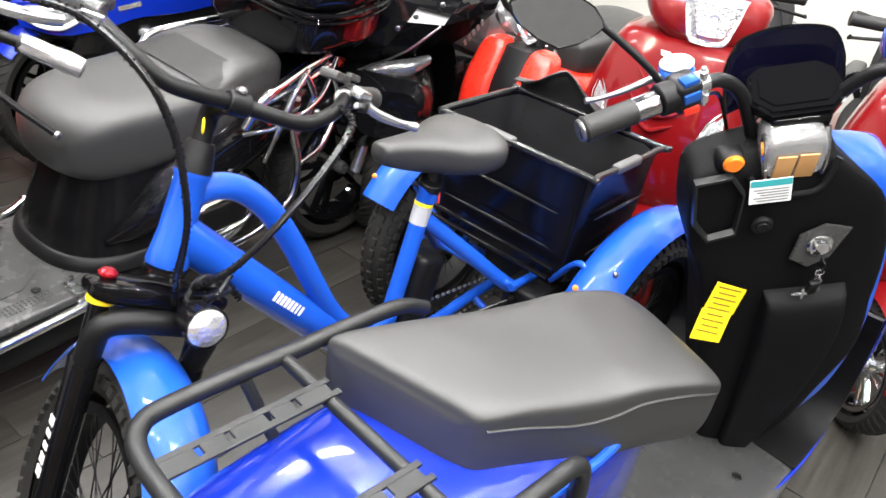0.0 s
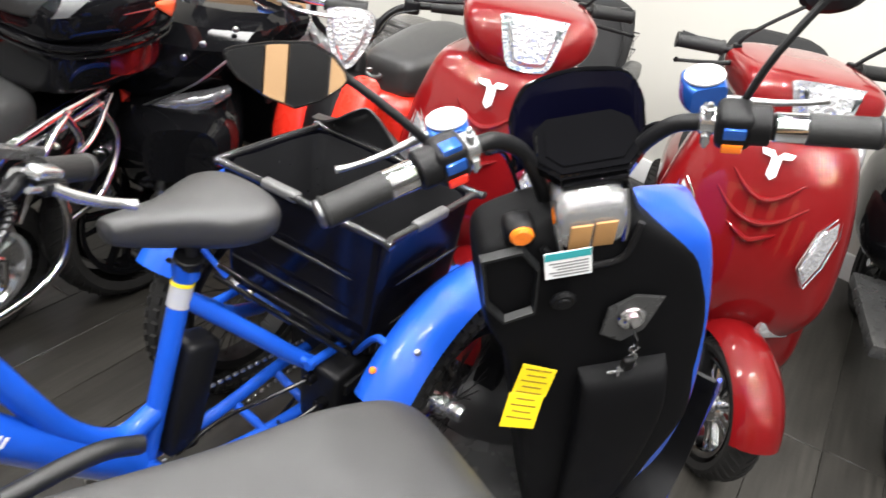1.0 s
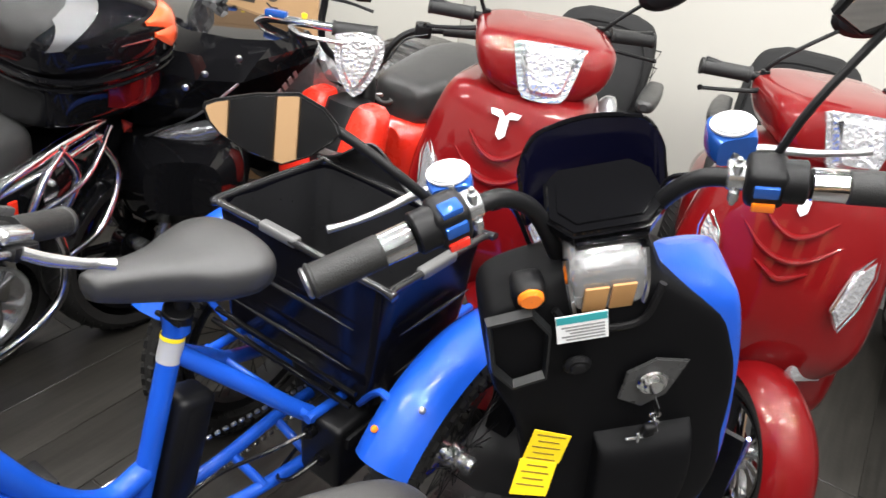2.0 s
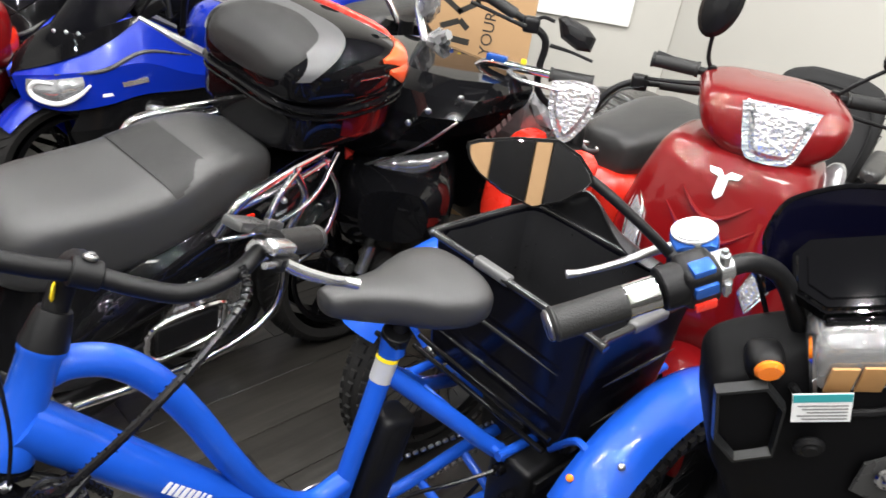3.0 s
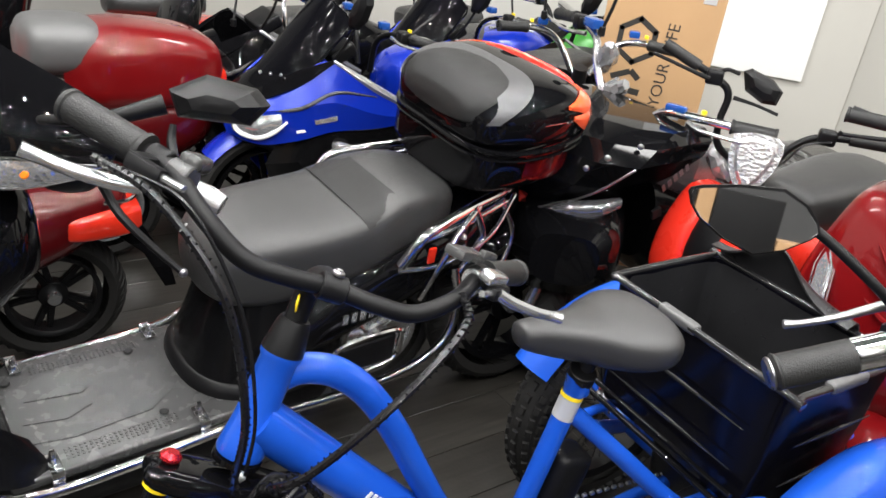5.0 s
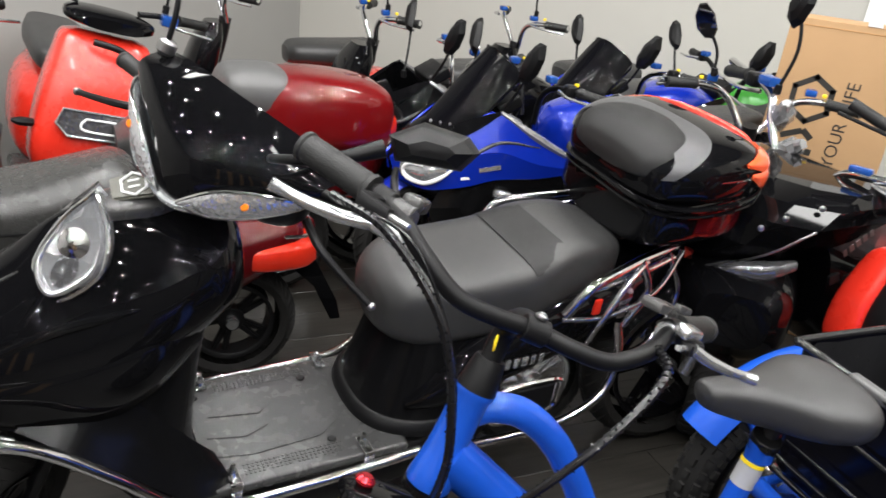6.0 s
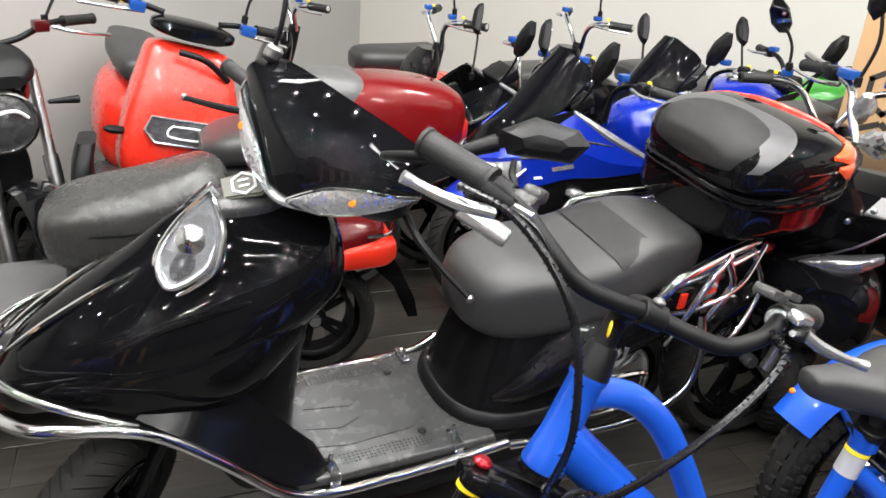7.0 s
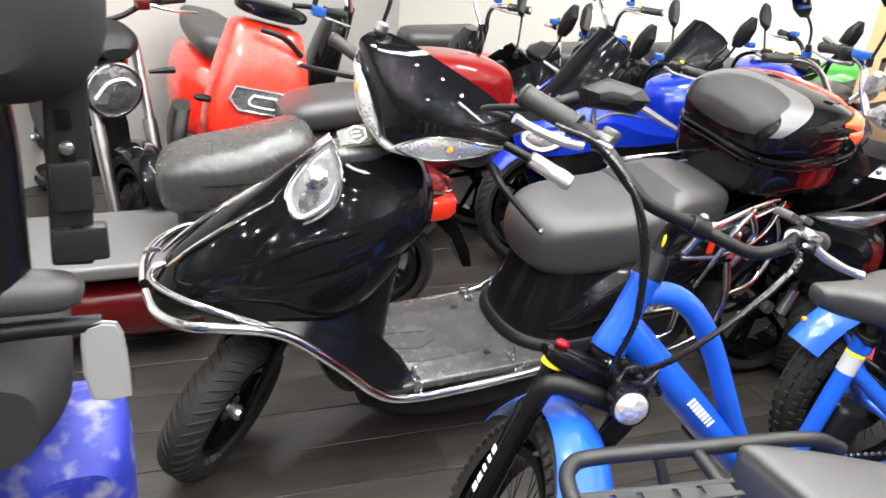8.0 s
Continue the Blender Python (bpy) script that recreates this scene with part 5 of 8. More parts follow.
        part("rack_strut", tube([(-0.84, s * 0.18, 0.74), (-0.9, s * 0.2, 0.62), (-0.82, s * 0.23, 0.5), (-0.7, s * 0.24, 0.46)], 0.009, 10), CHROME, T)
    # footboard
    fb = part("footboard", rbox(0.52, 0.385, 0.03, pose(0.16, 0.02, 0.295), 0.012, 3), MAT_GREY, T, "flat dark grey rubber footboard")
    part("mat_panel", plate([(0.37, 0.11), (0.27, 0.13), (0.1, 0.12), (0.03, 0.07), (0.03, -0.05), (0.1, -0.09), (0.27, -0.1), (0.37, -0.07)], 0.003, pose(0, 0, 0.3105), 0.0012, 2), MAT_GREY, fb, "slightly raised rubber mat")
    for pts in (((0.36, 0.05), (0.27, 0.07), (0.21, 0.045), (0.27, 0.02), (0.36, 0.025)), ((0.34, -0.02), (0.22, 0.0), (0.17, -0.04), (0.24, -0.06), (0.34, -0.045))):
        part("mat_panel", plate(pts, 0.003, pose(0, 0, 0.3122), 0.0012, 2), MAT_GREY, fb, "raised wedge of the mat")
    dots = []
    for s in (-1, 1):
        for i in range(24):
            for j in range(4 if i % 6 else 3):
                dots.append(rbox(0.0055, 0.0055, 0.0024, pose(0.06 + 0.0105 * i, (0.02 + s * 0.148) + s * 0.0095 * (j - 1.5), 0.3108), 0.0007, 1))
    tagged(part("stud", join(*dots), MAT_GREY, fb), kind="stuff")
    for s in (-1, 1):
        for x in (0.33, 0.05):
            part("plug", disc(0.011, 0.004, pose(x + 0.03, 0.02 + s * 0.12, 0.3135, 90)), BLACK, fb)
    part("belly_pan", hull([(0.45, 0.22, 0.12, 0.06, 0.06, 4), (0.3, 0.21, 0.19, 0.07, 0.07, 5), (0.0, 0.21, 0.2, 0.07, 0.07, 5), (-0.3, 0.22, 0.17, 0.08, 0.07, 4), (-0.45, 0.24, 0.1, 0.06, 0.05, 3)], 24), BLACK, T)
    # seat and tail
    part("seat", hull([(-0.035, 0.625, 0.06, 0.03, 0.05, 2.4), (-0.05, 0.63, 0.105, 0.06, 0.075, 2.8), (-0.09, 0.64, 0.138, 0.08, 0.105, 3.4), (-0.16, 0.645, 0.158, 0.09, 0.12, 4), (-0.26, 0.645, 0.17, 0.092, 0.11, 4.4), (-0.38, 0.65, 0.172, 0.094, 0.1, 4.6), (-0.46, 0.665, 0.168, 0.098, 0.09, 4.8), (-0.52, 0.685, 0.16, 0.096, 0.09, 5), (-0.6, 0.695, 0.15, 0.092, 0.08, 5), (-0.66, 0.70, 0.138, 0.082, 0.075, 4.5), (-0.72, 0.705, 0.115, 0.06, 0.06, 3.6), (-0.74, 0.705, 0.06, 0.03, 0.04, 3)], 56, 5), VINYL, T, "long black vinyl two-person seat")
    rows = []
    for i in range(7):
        u = i / 6
        xx, zz, ww, up, e = -0.40 - 0.115 * u, 0.6535 + 0.03 * u, 0.1712 - 0.011 * u, 0.0978, 4.7
        rows.append([(xx - 0.03 * math.cos(a) ** 2 * (1 if u > 0.5 else 0.6), ww * math.copysign(abs(math.cos(a)) ** (2 / e), math.cos(a)), zz + up * math.sin(a) ** (2 / e)) for a in (radians(25 + 130 * j / 14) for j in range(15))])
    part("seat_panel", sheet(rows, 0.0012), SEAT_PANEL, T, "darker panel across the seat")
    for s in (-1, 1):
        part("seat_seam", tube([(-0.07, s * 0.1, 0.68), (-0.12, s * 0.125, 0.698), (-0.2, s * 0.145, 0.708), (-0.3, s * 0.154, 0.712), (-0.42, s * 0.152, 0.726), (-0.55, s * 0.143, 0.748), (-0.68, s * 0.12, 0.758)], [0.001, 0.0025, 0.003, 0.003, 0.003, 0.0025, 0.001], 6), VINYL, T, "piped seam of the seat")
    sb = part("seat_base", column([(0.33, -0.45, -0.012, -0.192, 0.192, 2.5), (0.36, -0.45, -0.018, -0.186, 0.186, 2.5), (0.42, -0.45, -0.035, -0.172, 0.172, 2.5), (0.5, -0.45, -0.06, -0.158, 0.158, 2.6), (0.6, -0.45, -0.085, -0.145, 0.145, 2.8)], 36), SATIN, T, "satin black seat base")
    part("lip", column([(0.306, -0.45, 0.006, -0.206, 0.206, 2.5), (0.325, -0.45, 0.002, -0.204, 0.204, 2.5), (0.34, -0.45, -0.008, -0.196, 0.196, 2.5), (0.344, -0.45, -0.014, -0.19, 0.19, 2.5)], 40, 3), BLACK, sb, "black rubber lip round the base")
    part("tail_body", hull([(-0.1, 0.385, 0.165, 0.02, 0.03, 2.6), (-0.17, 0.42, 0.202, 0.06, 0.07, 2.6), (-0.26, 0.46, 0.212, 0.1, 0.1, 2.6), (-0.38, 0.5, 0.213, 0.12, 0.12, 2.6), (-0.6, 0.54, 0.19, 0.12, 0.11, 2.6), (-0.85, 0.6, 0.15, 0.1, 0.1, 2.6), (-1.02, 0.64, 0.09, 0.06, 0.06, 2.4), (-1.06, 0.65, 0.03, 0.02, 0.02, 2)], 32, 5), BLACK_GLOSS, T, "glossy black side body")
    part("maker_mark", moved(bars(0.13, 0.03, 5, 11), pose(-0.4, 0.215, 0.5, 90, 0, 180)), ALLOY, T, "silver maker's lettering")
    part("tail_lamp", hull([(-1.03, 0.64, 0.08, 0.04, 0.04, 3), (-1.06, 0.64, 0.09, 0.045, 0.045, 3), (-1.08, 0.64, 0.05, 0.02, 0.02, 3)], 20), RED_LENS, T)
    wheel(T, pose(-0.62, 0, 0.215), 0.215, 0.1, 0.13, ALLOY, "alloy", 0, "rear_wheel")
    W = pose(0.83, 0.05, 0.218, -14, 0, 44)
    wheel(T, W, 0.222, 0.115, 0.13, BLACK_GLOSS, "alloy", 0, "front_wheel")
    for s in (-1, 1):
        part("front_fork", tube([W @ Vector((0.0, s * 0.07, 0.0)), W @ Vector((-0.1, s * 0.07, 0.25)), W @ Vector((-0.16, s * 0.06, 0.4))], 0.016, 12), BLACK_GLOSS, T)
    # top case
    tc = part("top_case", hull([(-0.70, 0.845, 0.12, 0.06, 0.07, 3.4), (-0.715, 0.845, 0.18, 0.07, 0.075, 4), (-0.76, 0.85, 0.218, 0.075, 0.078, 4.4), (-0.9, 0.86, 0.232, 0.09, 0.085, 4.4), (-1.02, 0.875, 0.215, 0.09, 0.085, 4), (-1.07, 0.88, 0.16, 0.08, 0.07, 3.4), (-1.085, 0.885, 0.07, 0.04, 0.04, 3)], 40, 5), BLACK_GLOSS, T, "glossy black top case")
    lid = [(-0.685, 0.95, 0.08, 0.03, 0.03, 2.8), (-0.70, 0.95, 0.165, 0.06, 0.045, 3.4), (-0.74, 0.952, 0.212, 0.088, 0.05, 3.6), (-0.82, 0.956, 0.24, 0.104, 0.055, 3.6), (-0.92, 0.962, 0.25, 0.106, 0.055, 3.6), (-1.0, 0.968, 0.244, 0.096, 0.05, 3.4), (-1.06, 0.974, 0.212, 0.072, 0.045, 3.2), (-1.1, 0.978, 0.14, 0.04, 0.03, 2.8), (-1.112, 0.978, 0.05, 0.015, 0.015, 2)]
    part("lid", hull(lid, 44, 6), BLACK_GLOSS, tc, "domed glossy black lid")
    rim = [(-0.682, 0, 0.912), (-0.69, 0.13, 0.908), (-0.735, 0.205, 0.906), (-0.82, 0.243, 0.91), (-0.95, 0.251, 0.925), (-1.04, 0.226, 0.94), (-1.09, 0.14, 0.95), (-1.107, 0, 0.953)]
    for k, dz in ((0.008, 0.0), (0.005, -0.02)):
        part("seam", tube([(x, y, z + dz) for x, y, z in rim] + [(x, -y, z + dz) for x, y, z in rim[-2:0:-1]], k, 8, 5, True), BLACK_GLOSS, tc, "raised glossy seam of the case")
    part("backrest_pad", hull([(-0.676, 0.975, 0.09, 0.02, 0.02, 2.8), (-0.686, 0.975, 0.135, 0.05, 0.02, 3), (-0.725, 0.978, 0.176, 0.082, 0.025, 3), (-0.78, 0.98, 0.19, 0.094, 0.02, 2.8), (-0.82, 0.983, 0.178, 0.094, 0.012, 2.6), (-0.845, 0.988, 0.12, 0.086, 0.005, 2.4)], 40, 6), SEAT_PANEL, tc, "padded black backrest cushion")
    fine = list(zip(*[[v[0] for v in spline([(r[c], 0, 0) for r in lid], 6)] for c in range(6)]))

    def on_lid(x, deg, proud):
        """A point on the lid at x, so many degrees round it from its left side."""
        z, w, up, dn, e = (float(np.interp(-x, [-r[0] for r in fine], [r[c] for r in fine])) for c in range(1, 6))
        c, s = math.cos(radians(deg)), math.sin(radians(deg))
        return (x, (w + proud) * math.copysign(abs(c) ** (2 / e), c), z + math.copysign((up if s > 0 else dn) + proud, s) * abs(s) ** (2 / e))

    rows = []
    for i in range(9):
        rows.append([on_lid(-0.7 - 0.06 * math.sin(radians(d)) - (0.02 + 0.115 * math.sin(math.pi * (d - 4) / 172) ** 1.4) * i / 8, d, 0.003) for d in range(9, 172, 6)])
    part("pad_crescent", sheet(rows, 0.004), CRESCENT, tc, "satin grey crescent behind the pad")
    part("lid_stripe", tube([on_lid(x, d, 0.001) for x, d in ((-0.97, 112), (-1.01, 100), (-1.04, 88), (-1.065, 74), (-1.08, 60))], [0.003, 0.009, 0.012, 0.012, 0.008], 8, 5), RED_BRIGHT, tc, "red-orange edge stripe")
    for s in (-1, 1):
        turn = (lambda d: d) if s > 0 else (lambda d: 180 - d)
        leaf = [[on_lid(x, turn(a + (b - a) * j / 4), 0.004 + 0.006 * math.sin(math.pi * j / 4)) for j in range(5)] for x, a, b in ((-0.935, 21, 23), (-0.965, 17, 30), (-1.0, 12, 40), (-1.035, 10, 50), (-1.065, 8, 58), (-1.09, 8, 62))]
        rf = part("case_reflector", sheet(leaf if s < 0 else [list(reversed(q)) for q in leaf], 0.006), REFLECT, tc, "red-orange corner reflector")
        leaf = [[on_lid(x, turn(a + (b - a) * j / 4), 0.005 + 0.004 * math.sin(math.pi * j / 4)) for j in range(5)] for x, a, b in ((-0.955, 7, 9), (-0.985, 1, 11), (-1.02, -5, 12), (-1.055, -8, 10), (-1.09, -8, 9))]
        part("lower_lobe", sheet(leaf if s < 0 else [list(reversed(q)) for q in leaf], 0.006), REFLECT, rf, "lower lobe of the reflector")
        part("case_lower_lens", hull([(-0.84, 0.86, 0.004, 0.03, 0.03, 3, s * 0.228), (-0.9, 0.866, 0.006, 0.05, 0.05, 3, s * 0.231), (-0.98, 0.872, 0.006, 0.05, 0.05, 3, s * 0.225), (-1.04, 0.878, 0.006, 0.04, 0.04, 3, s * 0.197)], 16), RED_DARK, tc, "dark red panel below the seam")
        part("case_strip", tube([(-0.86, s * 0.246, 0.985), (-0.95, s * 0.249, 0.99), (-1.0, s * 0.238, 0.992)], [0.002, 0.004, 0.002], 6), CHROME, tc)
    part("carrier", join(rbox(0.36, 0.2, 0.02, pose(-0.9, 0, 0.765), 0.006)), BLACK, T)
    # bar shield, lamps, mirrors
    rows = []
    for i in range(9):
        u = i / 8
        row = []
        for j in range(17):
            v = -1 + 2 * j / 16
            lo = -0.005 + 0.135 * abs(v) ** 1.6
            hi = 0.215 - 0.03 * abs(v) ** 3
            w = 0.235 * (0.93 + 0.07 * u)
            row.append((0.15 - 0.085 * v * v - 0.05 * u * u + 0.03 * math.sin(math.pi * u), v * w, lo + (hi - lo) * u))
        rows.append(row)
    sh = part("bar_shield", sheet(rows, 0.006), BLACK_GLOSS, T, "glossy black handlebar shield", S)
    part("shield_back", hull([(-0.06, 0.09, 0.1, 0.05, 0.06, 3), (0.0, 0.1, 0.19, 0.085, 0.08, 3), (0.07, 0.1, 0.2, 0.085, 0.08, 3), (0.12, 0.1, 0.15, 0.06, 0.06, 3)], 28), BLACK, sh, "", S)
    part("shield_trim", tube([tuple(Vector(rows[0][j]) + Vector((0.004, 0, -0.006))) for j in range(0, 17, 2)], [0.006, 0.009, 0.009, 0.009, 0.009, 0.009, 0.009, 0.009, 0.006], 8, 4), LENS, sh, "chrome lower edge", S)
    for s in (-1, 1):
        js = [8 + s * q for q in (1, 3, 5, 7, 8)]
        g = []
        for i in (0, 1, 2, 3):
            g.append([tuple(Vector(rows[0][j]).lerp(Vector(rows[3][j]), 0.06 + f * i / 3) + Vector((0.006 + 0.014 * math.sin(math.pi * (k + 0.5) / 5) * math.sin(math.pi * (i + 0.6) / 4.2), 0, -0.024 * math.sin(math.pi * (k + 0.5) / 5)))) for k, (j, f) in enumerate(zip(js, (0.1, 0.75, 1.0, 0.8, 0.15)))])
        if s < 0:
            g = [list(reversed(r)) for r in g]
        tl = part("turn_signal", sheet(smooth_grid(g, 3), 0.008), LENS_FINE, sh, "clear almond-shaped turn signal lens", S)
        part("bulb", disc(0.008, 0.006, S @ (Matrix.Translation(Vector(g[1][2]).lerp(Vector(g[2][2]), 0.5) + Vector((0.005, 0, 0)))) @ pose(0, 0, 0, 0, 0, 90), 14, 0.002), ORANGE, tl, "amber bulb")
        rim = [g[0][q] for q in range(5)] + [g[3][q] for q in range(4, -1, -1)]
        part("lens_rim", tube([tuple(Vector(p) + Vector((0.003, 0, 0))) for p in rim], 0.0035, 6, 3, True), CHROME, tl, "chrome lens rim", S)
        up = 0.03 if s > 0 else 0
        part("handlebar", tube([(-0.01, s * 0.17, 0.09 + up), (-0.05, s * 0.26, 0.095 + up), (-0.07, s * 0.38, 0.1 + up)], 0.0115, 12), BLACK, T, "", S)
        d = S @ pose(-0.052, s * 0.262, 0.096 + up) @ pose(0, 0, 0, 0, 0, s * 9)
        gp = grip(0, s * 0.12, 0.017, d, T)
        if s > 0:
            part("wrap", crumpled(lathe([(0.0005, 0.006), (0.019, 0.006), (0.021, 0.03), (0.0205, 0.06), (0.0215, 0.09), (0.02, 0.118), (0.0005, 0.122)], 22, d), 0.0012, 5), FOIL, gp, "crinkled clear wrap round the grip", None, 15)
        lv = part("brake_lever", tube([S @ Vector(p) for p in ((0.02, s * 0.2, 0.07), (0.035, s * 0.26, 0.045), (0.02, s * 0.33, 0.02), (0.0, s * 0.39, 0.0))], [0.009, 0.0085, 0.007, 0.0065], 8), BLACK, T, "black brake lever")
        part("ball", disc(0.009, 0.016, S @ pose(-0.002, s * 0.394, -0.001), 14, 0.005), STEEL, lv, "bright lever tip")
    mirror_on_stalk(T, (0.07, -0.2, 0.2), (0.08, -0.21, 0.28), (0.08, -0.26, 0.40), S, 0.17, 0.1, (0, -80, 0))
    part("stalk_foot", disc(0.018, 0.03, S @ pose(0.07, -0.2, 0.205, 90), 20, 0.006), STEEL, T)
    ml = part("mirror_stalk", tube([S @ Vector((0.06, 0.19, 0.19)), (0.33, 0.33, 1.16), (0.287, 0.455, 1.211), (0.21, 0.479, 1.236)], [0.007, 0.007, 0.009, 0.014], 10), BLACK, T)
    Q = lay((0.15, 0.515, 1.247), (-0.8, 0.5, 0.0), (0.55, 0.8, 0.3))
    mo = [(-0.066, 0.01), (-0.018, 0.036), (0.05, 0.026), (0.07, 0.006), (0.046, -0.025), (-0.052, -0.026)]
    part("mirror_housing", bowl(mo, 0.04, Q), BLACK, ml, "dark angular mirror housing", None, 25)
    part("mirror_glass", plate([(0.95 * a, 0.92 * b) for a, b in mo], 0.002, Q @ pose(0, 0, -0.0105), 0.0004, 1, 1), MIRROR, ml, "reflecting mirror glass")
    return T


black_scooter = make_black_scooter()


# ---- red mobility scooters ----
def lens_plate(outline, thick, m, parent, label, material=LENS, k=2):
    return part("lamp_lens", plate(outline, thick, m, thick * 0.4, 3, k), material, parent, label)


def make_mobility(x, y, yaw, label, heads):
    T = thing("mobility_scooter", label, "mobility scooter", x, y, 0, yaw, 0, "red mobility scooters")
    YZ = Matrix(((0, 0, 1, 0), (1, 0, 0, 0), (0, 1, 0, 0), (0, 0, 0, 1)))
    K = pose(0.05, 0, 0.022, 0, 0, 20) @ pose(-0.05, 0, 0)
    F = pose(0.2, 0, 0, 0, 0, 28) @ pose(-0.2, 0, 0)
    sh = part("front_shield", column([(0.36, 0.12, 0.24, -0.12, 0.12, 3), (0.42, 0.1, 0.3, -0.2, 0.2, 3.4), (0.52, 0.08, 0.335, -0.25, 0.25, 3.4), (0.66, 0.06, 0.335, -0.25, 0.25, 3.2), (0.78, 0.04, 0.315, -0.232, 0.232, 3.6), (0.88, 0.02, 0.285, -0.205, 0.205, 4), (0.925, 0.01, 0.262, -0.188, 0.188, 4), (0.945, 0.0, 0.23, -0.165, 0.165, 4), (0.952, 0.0, 0.17, -0.1, 0.1, 3)], 40, 5), RED, T, "metallic red front shield")
    for i, (z, w, d) in enumerate(((0.80, 0.085, 0.05), (0.74, 0.11, 0.06), (0.695, 0.07, 0.03))):
        part("crease", tube([(0.295 + 0.012 * i, -w, z + d), (0.315 + 0.01 * i, -w * 0.5, z + 0.015), (0.325 + 0.008 * i, 0, z), (0.315 + 0.01 * i, w * 0.5, z + 0.015), (0.295 + 0.012 * i, w, z + d)], [0.002, 0.006, 0.008, 0.006, 0.002], 8), RED, sh)
    em = pose(0.292, 0, 0.885, 0, -20, 0) @ YZ
    part("emblem", join(plate([(-0.04, 0.03), (-0.012, 0.03), (0.0, 0.016), (0.012, 0.03), (0.04, 0.03), (0.034, 0.016), (0.012, 0.012), (0.012, -0.03), (0.0, -0.042), (-0.012, -0.03), (-0.012, 0.012), (-0.034, 0.016)], 0.006, em, 0.001, 1)), WHITE, sh, "white emblem")
    for s in (-1, 1):
        lf = lay((0.318, s * 0.165, 0.715), (0.08, -s * 0.06, -0.15), (0.8, s * 0.55, 0.28))
        ln = lens_plate([(-0.098, s * -0.008), (-0.05, s * 0.022), (0.03, s * 0.034), (0.098, s * 0.026), (0.07, s * -0.02), (-0.03, s * -0.03)], 0.022, lf, sh, "long clear corner lamp", LENS_FINE, 1)
        part("lens_edge", tube([lf @ Vector((a, s * b, 0.008)) for a, b in ((-0.1, -0.008), (-0.05, 0.024), (0.03, 0.036), (0.1, 0.028), (0.072, -0.022), (-0.03, -0.032))], 0.003, 6, 1, True), CHROME, ln)
        part("fog_lens", rbox(0.02, 0.1, 0.05, pose(0.29, s * 0.15, 0.45, 0, 0, s * 35), 0.006), LENS_FINE, sh, "grey lower lens")
    cw = part("bar_cowl", column([(0.9, 0.06, 0.19, -0.05, 0.05, 3), (0.915, 0.0, 0.222, -0.1, 0.1, 4), (0.96, -0.05, 0.236, -0.158, 0.158, 5), (1.02, -0.08, 0.222, -0.18, 0.18, 5), (1.05, -0.09, 0.19, -0.17, 0.17, 4.4), (1.062, -0.09, 0.14, -0.13, 0.13, 4), (1.066, -0.07, 0.08, -0.08, 0.08, 3)], 44, 4), RED, T, "metallic red handlebar cowl", K)
    lens_plate([(-0.086, 0.05), (-0.076, 0.064), (0.076, 0.064), (0.086, 0.05), (0.06, -0.052), (0.03, -0.072), (-0.03, -0.072), (-0.06, -0.052)], 0.06, K @ pose(0.23, 0, 0.992, 0, -16, 0) @ YZ, cw, "large clear headlamp", LENS_FINE)
    part("lamp_bowl", lathe([(0.0005, -0.004), (0.01, 0.0), (0.018, 0.006), (0.02, 0.009)], 20, K @ pose(0.259, 0, 0.992, 0, -16, 0) @ pose(0, 0, 0, 0, 0, -90)), LENS_FINE, cw)
    for s in (-1, 1):
        part("grip_bar", tube([(-0.02, s * 0.15, 1.045), (-0.03, s * 0.2, 1.045), (-0.045, s * 0.3, 1.06)], 0.011, 10), BLACK, T, "", K)
        grip(0, s * 0.125, 0.0185, K @ pose(-0.03, s * 0.185, 1.045) @ pose(0, 0, 0, 0, 0, s * 7), T)
        part("brake_lever", tube([(0.03, s * 0.15, 1.03), (0.035, s * 0.21, 1.02), (0.01, s * 0.3, 1.005), (0.01, s * 0.312, 1.005)], [0.008, 0.006, 0.005, 0.008], 8), BLACK, T, "", K)
        hy, hz, lean = heads[s]
        mirror_on_stalk(T, (-0.02, s * 0.155, 1.05), (-0.01, s * 0.14 + 0.2 * hy, 1.1), (0.0, hy, hz), K, 0.17, 0.1, (lean, 0, s * 12), round_=True)
    part("apron", column([(0.22, -0.1, 0.2, -0.23, 0.23, 4), (0.3, -0.1, 0.24, -0.255, 0.255, 4), (0.42, -0.05, 0.26, -0.25, 0.25, 4), (0.55, 0.02, 0.27, -0.235, 0.235, 4)], 28), RED, T, "metallic red lower apron")
    part("apron_base", column([(0.1, -0.1, 0.14, -0.19, 0.19, 4), (0.16, -0.1, 0.19, -0.225, 0.225, 4), (0.23, -0.1, 0.205, -0.235, 0.235, 4)], 24), BLACK, T, "black lower bumper")
    part("fork_cover", tube([(0.14, 0, 0.42), (0.3, 0, 0.3), (0.36, 0, 0.22)], 0.05, 12), BLACK, T)
    part("front_mudguard", fender(0.38, 0.21, 0.25, 0.14, 12, 140, 22, 0.04), RED, T, "metallic red front mudguard", F)
    wheel(T, F @ pose(0.38, 0, 0.2), 0.2, 0.1, 0.135, CHROME, "alloy", 0, "front_wheel", 6)
    part("footboard", hull([(0.2, 0.24, 0.1, 0.03, 0.06, 4), (0.1, 0.24, 0.22, 0.03, 0.07, 5), (-0.3, 0.24, 0.25, 0.03, 0.07, 5), (-0.6, 0.26, 0.24, 0.03, 0.08, 5)], 24), DARK_GREY, T, "dark footboard")
